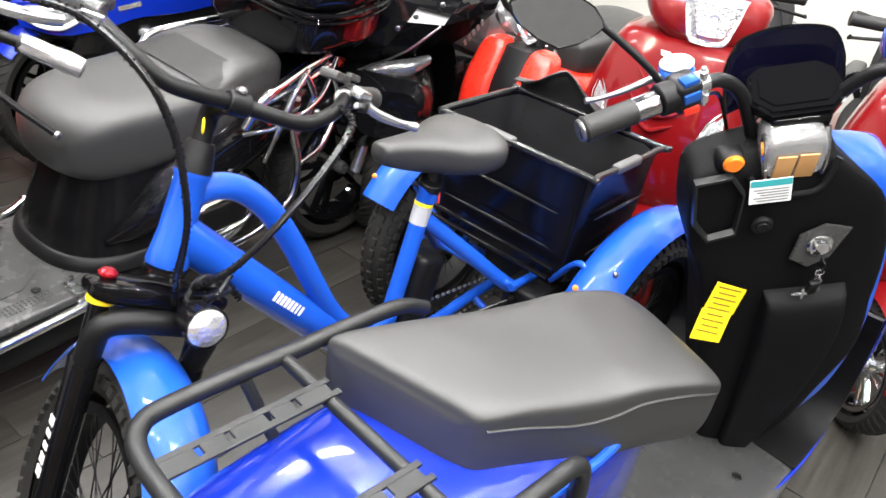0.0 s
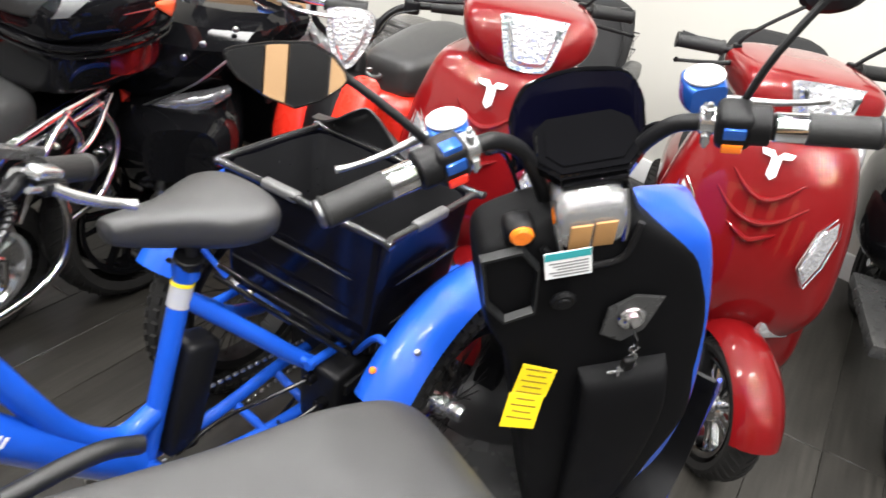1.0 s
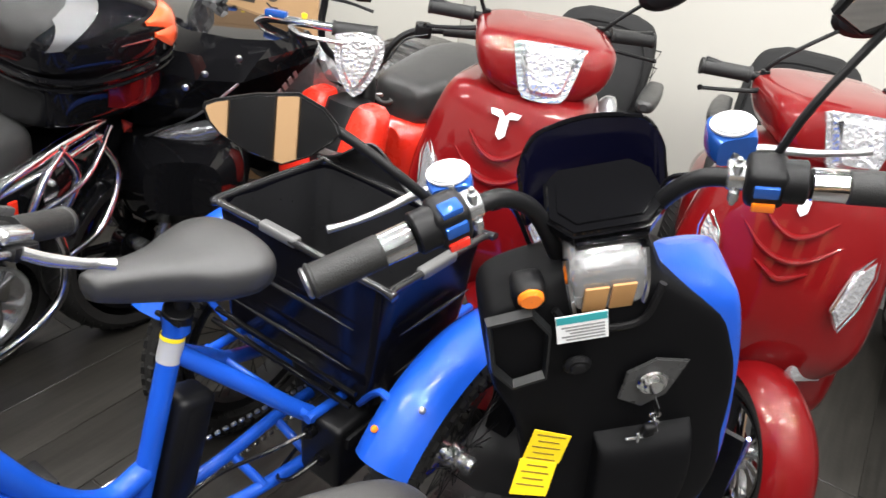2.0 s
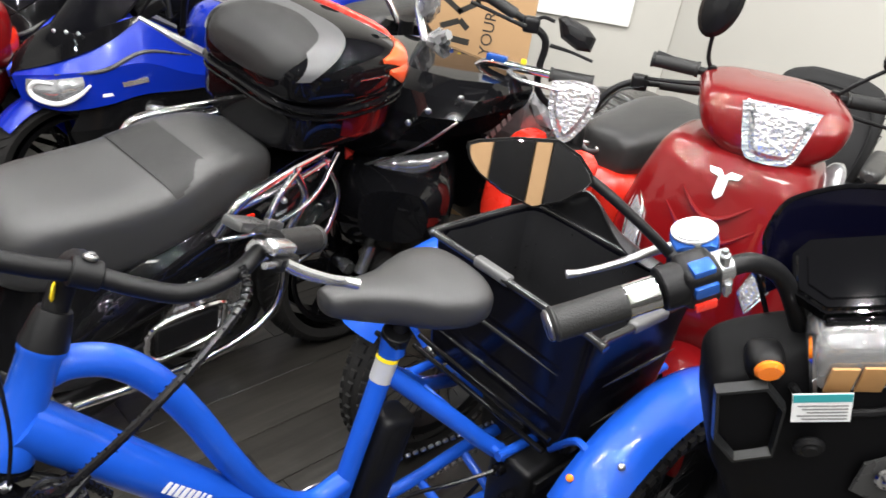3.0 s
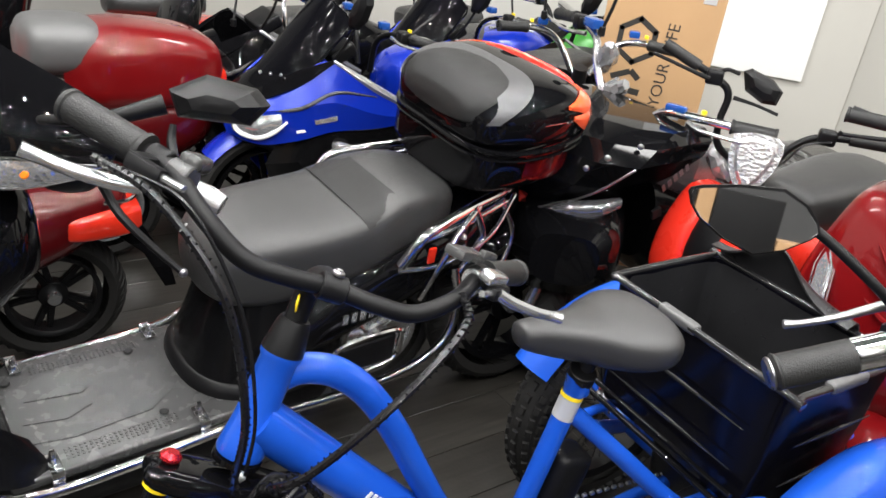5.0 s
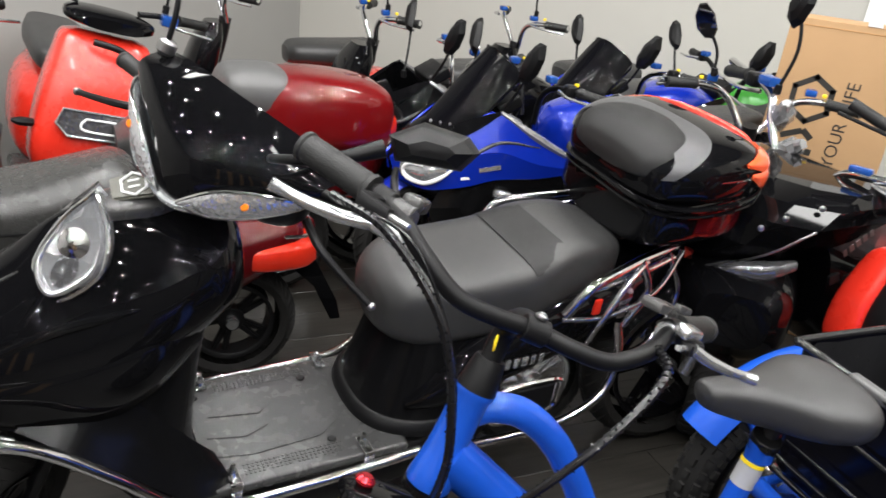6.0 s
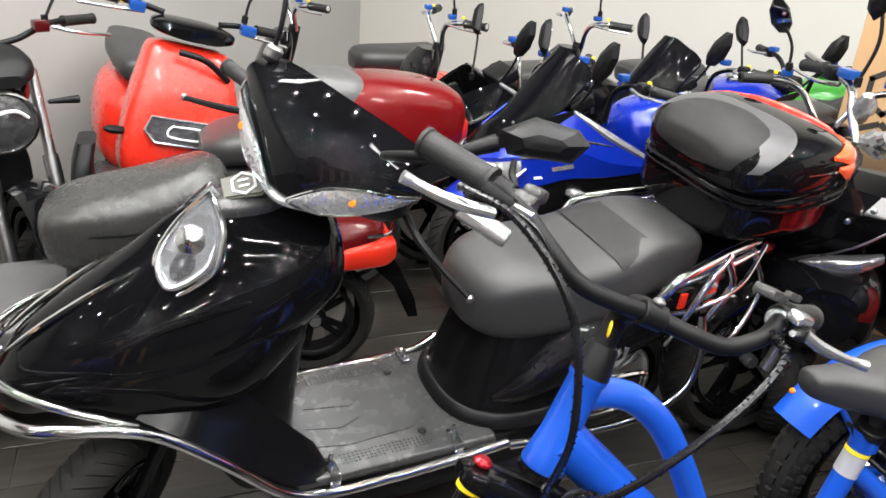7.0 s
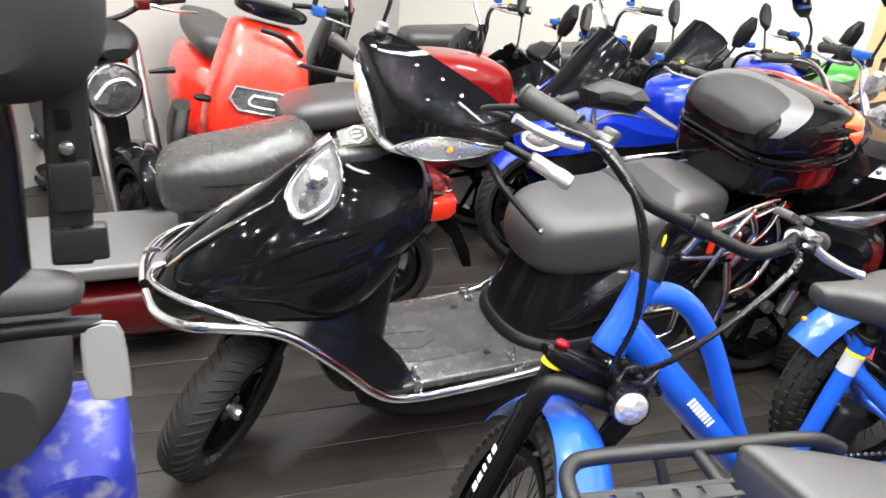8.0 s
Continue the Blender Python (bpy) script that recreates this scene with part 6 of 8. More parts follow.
    part("rear_body", hull([(-0.42, 0.4, 0.12, 0.1, 0.14, 3), (-0.5, 0.42, 0.25, 0.14, 0.2, 3.4), (-0.8, 0.43, 0.29, 0.15, 0.2, 3.4), (-1.05, 0.43, 0.27, 0.12, 0.17, 3), (-1.15, 0.43, 0.15, 0.06, 0.1, 2.6)], 32), RED, T, "metallic red rear body")
    part("seat_cushion", hull([(-0.42, 0.58, 0.12, 0.03, 0.03, 3), (-0.46, 0.58, 0.22, 0.05, 0.05, 3.4), (-0.7, 0.58, 0.24, 0.06, 0.06, 3.6), (-0.88, 0.59, 0.22, 0.06, 0.06, 3.4)], 28), FABRIC, T, "black padded seat cushion")
    bk = part("backrest", column([(0.58, -0.95, -0.86, -0.17, 0.17, 4), (0.63, -0.97, -0.84, -0.195, 0.195, 4), (0.74, -1.0, -0.87, -0.205, 0.205, 4), (0.85, -1.04, -0.92, -0.2, 0.2, 4), (0.925, -1.07, -0.96, -0.17, 0.17, 3.6), (0.955, -1.07, -1.0, -0.1, 0.1, 3)], 32), FABRIC, T, "tall black fabric backrest")
    part("backrest_piping", tube([(-0.845 - 0.3 * (z - 0.64), s, z) for s, z in ((-0.165, 0.62), (-0.18, 0.73), (-0.172, 0.84), (-0.1, 0.92), (0.1, 0.92), (0.172, 0.84), (0.18, 0.73), (0.165, 0.62))], 0.005, 6, 4), BLACK, bk)
    for s in (-1, 1):
        a = part("armrest", hull([(-0.52, 0.77, 0.012, 0.012, 0.012, 2.4, s * 0.25), (-0.55, 0.77, 0.032, 0.022, 0.024, 2.8, s * 0.25), (-0.7, 0.77, 0.036, 0.024, 0.028, 2.8, s * 0.25), (-0.84, 0.76, 0.03, 0.022, 0.024, 2.8, s * 0.245)], 20), VINYL, T, "black padded armrest")
        part("armrest_bracket", tube([(-0.82, s * 0.245, 0.75), (-0.88, s * 0.235, 0.69), (-0.9, s * 0.19, 0.61)], 0.014, 10), BLACK, a)
        wheel(T, pose(-0.85, s * 0.27, 0.2), 0.2, 0.1, 0.13, CHROME, "alloy", 0, "rear_wheel", 6)
    wires = []
    for z in (0.58, 0.65, 0.73, 0.8):
        wires.append(tube([(-1.08, -0.2, z), (-1.08, 0.2, z), (-1.25, 0.2, z), (-1.25, -0.2, z)], 0.003, 5, 1, True))
    for i in range(9):
        wires.append(tube([(-1.08 - 0.17 * (i % 2), -0.2 + 0.05 * i, 0.58), (-1.08 - 0.17 * (i % 2), -0.2 + 0.05 * i, 0.8)], 0.002, 5, 1))
    part("wire_basket", join(*wires), BLACK, T, "black wire basket behind the seat")
    part("wrap", hull([(-0.02, 0.9, 0.02, 0.03, 0.06, 2.2, 0.2), (0.02, 0.88, 0.03, 0.05, 0.1, 2.4, 0.2), (0.06, 0.82, 0.02, 0.05, 0.1, 2.2, 0.21)], 16), FOIL, T, "clear wrapping film")
    return T


mob_a = make_mobility(0.878, 2.459, 241.6, "metallic red mobility scooter with padded black armchair seat", {-1: (-0.18, 1.22, 80), 1: (0.3, 1.19, 28)})
mob_b = make_mobility(1.54, 2.164, 240.6, "metallic red mobility scooter with padded black armchair seat", {-1: (0.03, 1.23, 20), 1: (0.3, 1.19, 28)})


# ---- motorcycles with fairings ----
def make_bike(name, label, x, y, yaw, paint, lean=0.0, screen=True, stripes=True, bars_mat=BLACK, group="", tail=RED_LENS, seat=VINYL):
    T = thing(name, label, "motorcycle", x, y, 0, yaw, lean, group)
    YZ = Matrix(((0, 0, 1, 0), (1, 0, 0, 0), (0, 1, 0, 0), (0, 0, 0, 1)))
    squeeze = lambda q: [(0.5 + (a - 0.5) * 0.74 if a > 0.5 else a, b, c) for a, b, c in q]
    beak = [[(0.93, -0.05, 0.63), (0.965, 0, 0.635), (0.93, 0.05, 0.63)], [(0.9, -0.06, 0.69), (0.93, 0, 0.71), (0.9, 0.06, 0.69)], [(0.8, -0.1, 0.755), (0.82, 0, 0.785), (0.8, 0.1, 0.755)], [(0.66, -0.12, 0.8), (0.66, 0, 0.83), (0.66, 0.12, 0.8)]]
    part("nose_fairing", sheet(smooth_grid([squeeze(q) for q in beak], 4), 0.008), BLACK_GLOSS if screen else paint, T, "glossy beak of the nose fairing", None, 25)
    part("chin", hull([(0.81, 0.6, 0.03, 0.02, 0.02, 3), (0.78, 0.6, 0.09, 0.06, 0.05, 3), (0.7, 0.6, 0.14, 0.12, 0.08, 3), (0.6, 0.6, 0.18, 0.16, 0.12, 3), (0.42, 0.62, 0.17, 0.14, 0.14, 3)], 24), BLACK, T, "black inside of the fairing")
    part("lower_fairing", hull([(0.66, 0.5, 0.03, 0.06, 0.06, 2.4), (0.55, 0.5, 0.14, 0.1, 0.14, 2.6), (0.3, 0.46, 0.17, 0.14, 0.2, 2.6), (0.0, 0.42, 0.16, 0.14, 0.2, 2.6), (-0.25, 0.4, 0.1, 0.08, 0.12, 2.4)], 28), BLACK_GLOSS, T, "black lower fairing")
    for s in (-1, 1):
        top = [(0.91, s * 0.05, 0.7), (0.78, s * 0.115, 0.765), (0.63, s * 0.165, 0.83), (0.5, s * 0.2, 0.872), (0.35, s * 0.238, 0.785), (0.2, s * 0.262, 0.71)]
        mid = [(0.965, s * 0.03, 0.655), (0.84, s * 0.155, 0.69), (0.66, s * 0.215, 0.715), (0.5, s * 0.242, 0.74), (0.35, s * 0.26, 0.7), (0.19, s * 0.272, 0.685)]
        low = [(0.94, s * 0.05, 0.585), (0.83, s * 0.165, 0.575), (0.66, s * 0.215, 0.6), (0.5, s * 0.235, 0.635), (0.35, s * 0.25, 0.645), (0.2, s * 0.266, 0.67)]
        top, mid, low = squeeze(top), squeeze(mid), squeeze(low)
        part("side_fin", sheet([spline(a, 4) for a in (top, [(p[0], p[1], p[2]) for p in mid], low)], 0.008), paint, T, "painted angular side fairing", None, 20)
        apron = [[Vector(p) + Vector((0.003, s * 0.003, 0.006)) for p in top[:4]], [Vector(a).lerp(Vector(b), f) + Vector((0.003, s * 0.006, 0.004)) for a, b, f in zip(top, mid, (0.75, 0.6, 0.4, 0.08))]]
        part("nose_panel", sheet([spline(a, 4) for a in apron], 0.006), BLACK_GLOSS, T, "glossy black panel below the windscreen", None, 20)
        part("crease", tube([tuple(Vector(p) + Vector((0, s * 0.004, 0.0))) for p in (mid[1], mid[2], Vector(mid[3]).lerp(Vector(top[3]), 0.25), Vector(mid[4]).lerp(Vector(top[4]), 0.7))], [0.003, 0.007, 0.006, 0.002], 8), DARK_GREY, T, "dark strip above the lamp")
        edge = [Vector(p) for p in top[3:]]
        part("fin_edge", tube([tuple(v + Vector((0, s * 0.003, 0.002))) for v in edge], [0.007, 0.015, 0.01], 6), FOIL, T, "silver edge of the side fairing")
        dark = [[tuple(Vector(p) + Vector((0, -s * 0.006, -0.004))) for p in low[1:]] + [(0.06, s * 0.255, 0.68)], [(0.8, s * 0.165, 0.5), (0.64, s * 0.21, 0.52), (0.48, s * 0.228, 0.545), (0.33, s * 0.24, 0.575), (0.18, s * 0.25, 0.6), (0.04, s * 0.25, 0.62)], [(0.76, s * 0.15, 0.42), (0.6, s * 0.195, 0.43), (0.44, s * 0.21, 0.46), (0.3, s * 0.225, 0.49), (0.16, s * 0.235, 0.52), (0.02, s * 0.235, 0.56)]]
        part("flank", sheet([spline(squeeze(a), 4) for a in dark], 0.006), SATIN, T, "satin black flank panel", None, 20)
        part("belly", sheet([spline(a, 3) for a in (squeeze([(0.76, s * 0.15, 0.41), (0.6, s * 0.196, 0.425), (0.42, s * 0.21, 0.45)]), [(0.62, s * 0.13, 0.32), (0.52, s * 0.19, 0.33), (0.34, s * 0.2, 0.36)])], 0.006), paint, T, "painted belly panel")
        hl = part("headlamp", sheet(smooth_grid([squeeze(q) for q in [[(0.925, s * 0.09, 0.662), (0.85, s * 0.152, 0.672), (0.74, s * 0.196, 0.69)], [(0.93, s * 0.092, 0.63), (0.856, s * 0.168, 0.635), (0.74, s * 0.208, 0.665)], [(0.92, s * 0.09, 0.605), (0.845, s * 0.166, 0.604), (0.76, s * 0.2, 0.628)]]], 4), 0.014), LAMP_BOWL, T, "dark headlamp under a clear cover")
        part("light_bar", tube(squeeze([(0.855, s * 0.168, 0.665), (0.905, s * 0.128, 0.66), (0.925, s * 0.108, 0.632), (0.905, s * 0.13, 0.606), (0.84, s * 0.178, 0.602), (0.775, s * 0.208, 0.63), (0.72, s * 0.218, 0.668)]), [0.004, 0.007, 0.008, 0.008, 0.008, 0.007, 0.004], 8), WHITE, hl, "white hooked light guide")
        if stripes:
            for i in range(3):
                part("decal", rbox(0.08 - 0.018 * i, 0.002, 0.024, pose(0.53 - 0.1 * i, s * (0.2375 + 0.008 * i), 0.68 + 0.006 * i, 0, 12, 0) @ pose(0, 0, 0, s * 10, 0, -s * 9), 0.0005, 1), ALLOY, T, "silver decal patch")
            part("decal", rbox(0.12, 0.002, 0.01, pose(0.57, s * 0.2275, 0.64, 0, 8, 0) @ pose(0, 0, 0, s * 4, 0, -s * 9), 0.0005, 1), WHITE, T, "thin line of white print")
        mirror_on_stalk(T, (0.5, s * 0.14, 0.83), (0.46, s * 0.22, 0.95), (0.44, s * 0.27, 1.06), Matrix(), 0.16, 0.085, (s * 58, 0, s * 15))
        part("bar_riser", tube([(0.3, s * 0.06, 0.8), (0.3, s * 0.1, 0.92), (0.27, s * 0.2, 0.965), (0.2, s * 0.36, 0.96)], 0.011, 10, 5), bars_mat, T, "handlebar arm")
        grip(0, s * 0.12, 0.0175, pose(0.235, s * 0.26, 0.963) @ pose(0, 0, 0, 0, 0, s * 20), T)
        part("brake_lever", tube([(0.3, s * 0.22, 0.96), (0.3, s * 0.3, 0.955), (0.25, s * 0.39, 0.95)], [0.008, 0.006, 0.006], 8), ALLOY, T)
        part("switch_block", rbox(0.04, 0.045, 0.045, pose(0.262, s * 0.235, 0.965), 0.012, 3), BLACK, T)
        part("brake_reservoir", rbox(0.036, 0.04, 0.026, pose(0.31, s * 0.17, 0.992), 0.008, 2), BLUE_FILM, T, "reservoir under blue film")
        part("switch_button", rbox(0.012, 0.014, 0.012, pose(0.24, s * 0.235, 0.987), 0.003), YELLOW, T)
        part("fork_leg", tube([(0.42, s * 0.085, 0.72), (0.55, s * 0.085, 0.45), (0.66, s * 0.085, 0.29)], [0.019, 0.021, 0.018], 10), ALLOY, T)
        part("turn_signal", hull([(0.5, 0.58, 0.008, 0.01, 0.01, 2, s * 0.23), (0.48, 0.58, 0.02, 0.02, 0.02, 2.2, s * 0.25), (0.44, 0.58, 0.008, 0.01, 0.01, 2, s * 0.25)], 12), LENS, T)
        part("rear_signal", hull([(-0.8, 0.68, 0.01, 0.012, 0.012, 2, s * 0.16), (-0.86, 0.67, 0.03, 0.03, 0.035, 2.2, s * 0.19), (-0.9, 0.665, 0.012, 0.014, 0.016, 2, s * 0.2)], 14), LENS, T, "clear rear turn signal")
    if screen:
        rows = [[(0.74 - 0.25 * u - 0.1 * v * v * (1 - 0.3 * u), v * (0.11 + 0.05 * math.sin(math.pi * min(1, u * 0.75))), 0.765 + 0.3 * u * (1 - 0.14 * abs(v) ** 3) - 0.03 * v * v) for v in (-1 + 2 * j / 10 for j in range(11))] for u in (i / 8 for i in range(9))]
        sc = part("windscreen", sheet(rows, 0.004), SCREEN, T, "tall smoked windscreen")
        part("screen_edge", tube([r[0] for r in rows[::2]] + [rows[8][j] for j in (3, 5, 7)] + [r[10] for r in rows[::-2]], 0.004, 6, 3), BLACK_GLOSS, sc)
        for dx, dy in ((0.0, -0.06), (0.0, 0.06), (0.0, 0.0)):
            part("screw", bolt(0.007, 0.006, pose(0.7 + 0.03 * dy / 0.06, 0.135 - 0.02 * dy / 0.06, 0.815, 0, 0, 60)), STEEL, sc)
    part("dash", rbox(0.1, 0.2, 0.05, pose(0.42, 0, 0.87, 0, 30), 0.012, 3), BLACK, T)
    part("filler_cap", lathe([(0.0005, 0.016), (0.03, 0.016), (0.034, 0.012), (0.05, 0.014), (0.054, 0.008), (0.054, 0.0)], 28, pose(0.08, 0, 0.895, 90, 0, 0)), ALLOY, T, "round silver filler cap")
    part("tank", hull([(0.24, 0.74, 0.07, 0.06, 0.08, 2.6), (0.18, 0.76, 0.14, 0.1, 0.12, 2.6), (0.02, 0.78, 0.155, 0.12, 0.14, 2.6), (-0.14, 0.76, 0.12, 0.08, 0.12, 2.6), (-0.2, 0.74, 0.06, 0.03, 0.06, 2.6)], 28), paint, T, "painted tank cover")
    st = part("seat", hull([(-0.12, 0.76, 0.07, 0.03, 0.05, 3), (-0.18, 0.76, 0.12, 0.045, 0.06, 3), (-0.36, 0.75, 0.14, 0.05, 0.06, 3), (-0.5, 0.79, 0.135, 0.06, 0.06, 3), (-0.72, 0.82, 0.1, 0.05, 0.06, 3), (-0.8, 0.82, 0.05, 0.02, 0.03, 3)], 28), seat, T, "black seat")
    part("tail", hull([(-0.5, 0.70, 0.12, 0.06, 0.08, 2.8), (-0.7, 0.72, 0.13, 0.07, 0.08, 2.8), (-0.88, 0.74, 0.1, 0.05, 0.06, 2.6), (-0.96, 0.76, 0.04, 0.02, 0.03, 2.4)], 24), paint, T)
    part("tail_lamp", hull([(-0.93, 0.73, 0.05, 0.02, 0.025, 3), (-0.965, 0.74, 0.06, 0.022, 0.025, 3), (-0.98, 0.745, 0.03, 0.01, 0.01, 3)], 16), tail, T)
    part("frame", hull([(0.3, 0.45, 0.1, 0.15, 0.12, 3), (0.0, 0.45, 0.13, 0.18, 0.18, 3.4), (-0.35, 0.45, 0.12, 0.18, 0.16, 3.4), (-0.5, 0.5, 0.07, 0.1, 0.1, 3)], 20), BLACK, T, "black frame and motor housing")
    wheel(T, pose(0.66, 0, 0.29), 0.29, 0.11, 0.215, BLACK_GLOSS, "alloy", 0, "front_wheel", 5)
    part("front_mudguard", fender(0.66, 0.29, 0.315, 0.13, 40, 150, 18, 0.03), paint, T)
    wheel(T, pose(-0.6, 0, 0.29), 0.29, 0.13, 0.215, BLACK_GLOSS, "alloy", 0, "rear_wheel", 5)
    part("swing_arm", tube([(-0.6, 0.1, 0.29), (-0.2, 0.09, 0.36)], 0.022, 10), BLACK, T)
    part("rear_mudguard", fender(-0.6, 0.29, 0.33, 0.14, 60, 170, 14, 0.03), BLACK, T)
    return T


G2 = "fairing motorcycles"
make_bike("motorcycle", "deep blue fairing motorcycle with tall smoked windscreen", -0.79, 3.274, 226, BLUE_DEEP, group=G2)
make_bike("motorcycle", "deep blue fairing motorcycle parked against the back row", -0.62, 4.02, 231, BLUE_DEEP, group=G2, bars_mat=CHROME)
make_bike("motorcycle", "green fairing motorcycle with red lever clamps", -0.28, 4.5, 236, GREEN, screen=False, stripes=False, group=G2)
make_bike("motorcycle", "black fairing motorcycle beside the red tail scooter", -1.22, 3.5, 228, BLACK_GLOSS, screen=False, stripes=False, bars_mat=CHROME, group=G2)


# ---- black electric tourer with quilted seat ----
def make_tourer(x, y, yaw, size):
    T = thing("motorcycle", "glossy black electric tourer with quilted seat and chrome handlebar", "motorcycle", x, y, 0, yaw, size=size)
    fr = part("front_fairing", loft([[Vector((x, y, z)) for x, y in ((x1, -w * 0.3), (x1, w * 0.3), (x1 - 0.05, w * 0.75), (x1 - 0.13, w), (x0, w * 0.9), (x0, -w * 0.9), (x1 - 0.13, -w), (x1 - 0.05, -w * 0.75))] for z, x0, x1, w in ((0.55, 0.66, 0.88, 0.03), (0.62, 0.6, 0.94, 0.13), (0.69, 0.56, 0.95, 0.21), (0.77, 0.52, 0.93, 0.275), (0.815, 0.5, 0.88, 0.275), (0.84, 0.5, 0.78, 0.235), (0.848, 0.54, 0.68, 0.15))]), BLACK_GLOSS, T, "wide angular glossy black front fairing", None, 8)
    for s in (-1, 1):
        part("fairing_edge", tube([(0.945, s * 0.03, 0.568), (0.93, s * 0.13, 0.628), (0.89, s * 0.22, 0.69), (0.82, s * 0.282, 0.772)], 0.003, 8, 3), STEEL, fr, "bright lower edge of the fairing")
        part("fairing_rib", tube([(0.955, s * 0.05, 0.68), (0.94, s * 0.07, 0.77), (0.84, s * 0.08, 0.835)], 0.006, 8), SATIN, fr)
        part("turn_signal", hull([(0.93, 0.6, 0.01, 0.012, 0.012, 2.2, s * 0.1), (0.9, 0.61, 0.026, 0.02, 0.03, 2.4, s * 0.13), (0.84, 0.622, 0.028, 0.022, 0.034, 2.4, s * 0.175), (0.77, 0.645, 0.012, 0.015, 0.015, 2.2, s * 0.21)], 20), LENS_DARK, T, "clear drop-shaped turn signal")
        part("fork_leg", tube([(0.78, s * 0.1, 0.62), (0.86, s * 0.1, 0.45), (0.93, s * 0.1, 0.27)], [0.014, 0.018, 0.018], 12), ALLOY, T, "bright fork leg")
        for x, y, z in ((0.885, 0.24, 0.795), (0.9, 0.19, 0.75), (0.8, 0.262, 0.825)):
            part("screw", bolt(0.008, 0.007, pose(x, s * y, z) @ pose(0, 0, 0, 0, 0, s * -35)), STEEL, fr)
        part("maker_mark", moved(bars(0.11, 0.02, 5, 21), pose(0.66, s * 0.283, 0.735, 90, 0, 180 if s > 0 else 0) @ pose(0, 0, 0, 0, 0, 35 * s)), STEEL, T, "silver maker's lettering")
        part("vent", join(*[rbox(0.035, 0.012, 0.03, pose(0.62 - 0.06 * i, s * 0.22, 0.6 - 0.006 * i, 0, 20), 0.005) for i in range(3)]), BLACK, T)
    # handlebar, steered and tilted with the bike
    part("handlebar", tube([(0.58, 0.02, 0.8), (0.585, 0.07, 0.808), (0.575, 0.12, 0.858), (0.54, 0.2, 0.866), (0.44, 0.33, 0.86)], 0.0125, 12, 5), CHROME, T, "chrome handlebar arm")
    part("handlebar", tube([(0.58, 0.02, 0.8), (0.58, -0.06, 0.802), (0.57, -0.12, 0.825), (0.55, -0.2, 0.92), (0.525, -0.26, 0.99), (0.43, -0.54, 1.025)], 0.0125, 12, 5), CHROME, T, "chrome handlebar arm")
    part("bar_clamp", join(rbox(0.05, 0.09, 0.035, pose(0.58, 0.02, 0.81), 0.01), bolt(0.008, 0.02, pose(0.59, 0.05, 0.83)), bolt(0.008, 0.02, pose(0.59, -0.01, 0.83))), ALLOY, T)
    grip(0, -0.15, 0.0185, pose(0.478, -0.4, 1.008, 7, 0, 0) @ pose(0, 0, 0, 0, 0, -18), T)
    grip(0, 0.12, 0.018, pose(0.48, 0.275, 0.862) @ pose(0, 0, 0, 0, 0, 36), T)
    part("brake_reservoir", rbox(0.028, 0.06, 0.02, pose(0.562, 0.15, 0.878, 0, 0, 20), 0.008), BLUE_FILM, T, "reservoir under blue film")
    part("brake_reservoir", rbox(0.04, 0.07, 0.03, pose(0.525, -0.27, 1.018, 0, 0, -15), 0.008), BLUE_FILM, T, "reservoir under blue film")
    part("switch_button", rbox(0.012, 0.014, 0.012, pose(0.525, 0.215, 0.884), 0.004), YELLOW, T)
    part("switch_block", rbox(0.045, 0.05, 0.045, pose(0.5, -0.35, 1.004, 0, 0, -18), 0.012, 3), BLACK, T)
    part("brake_lever", tube([(0.55, -0.27, 0.985), (0.56, -0.36, 0.98), (0.47, -0.58, 0.985)], [0.008, 0.006, 0.006], 8), CHROME, T)
    part("brake_lever", tube([(0.55, 0.19, 0.85), (0.56, 0.26, 0.845), (0.47, 0.4, 0.84)], [0.008, 0.006, 0.006], 8), ALLOY, T)
    mirror_on_stalk(T, (0.52, -0.235, 1.0), (0.5, -0.22, 1.12), (0.5, -0.25, 1.24), Matrix(), 0.085, 0.13, (0, 0, -10))
    for i, (x, y, z, a) in enumerate(((0.53, -0.13, 0.85, 30), (0.52, -0.19, 0.93, 60), (0.5, 0.17, 0.79, -20), (0.44, 0.25, 0.745, -30))):
        part("film", crumpled(hull([(-0.07, 0, 0.01, 0.01, 0.01, 2.2), (-0.04, 0, 0.03, 0.022, 0.022, 2.4), (0.02, 0, 0.035, 0.026, 0.03, 2.4), (0.07, 0.0, 0.014, 0.01, 0.012, 2.2)], 14, 3), 0.005, 30 + i), FOIL, T, "crinkled clear protective film", pose(x, y, z, a * 0.6, 0, 90) @ pose(0, 0, 0, 0, -a, 0), 12)
    part("tank", crumpled(hull([(0.5, 0.7, 0.08, 0.05, 0.1, 2.8), (0.4, 0.7, 0.15, 0.08, 0.14, 2.8), (0.24, 0.65, 0.15, 0.07, 0.16, 2.8), (0.14, 0.62, 0.1, 0.04, 0.12, 2.8)], 28), 0.005, 2), FOIL, T, "body under clear protective film", None, 12)
    st = part("seat", hull([(0.2, 0.6, 0.08, 0.03, 0.05, 3), (0.14, 0.6, 0.14, 0.05, 0.08, 3), (-0.1, 0.56, 0.15, 0.05, 0.08, 3), (-0.3, 0.56, 0.15, 0.06, 0.08, 3), (-0.5, 0.57, 0.12, 0.06, 0.07, 3), (-0.58, 0.57, 0.07, 0.03, 0.04, 3)], 32), VINYL_SHINE, T, "shiny black quilted seat")
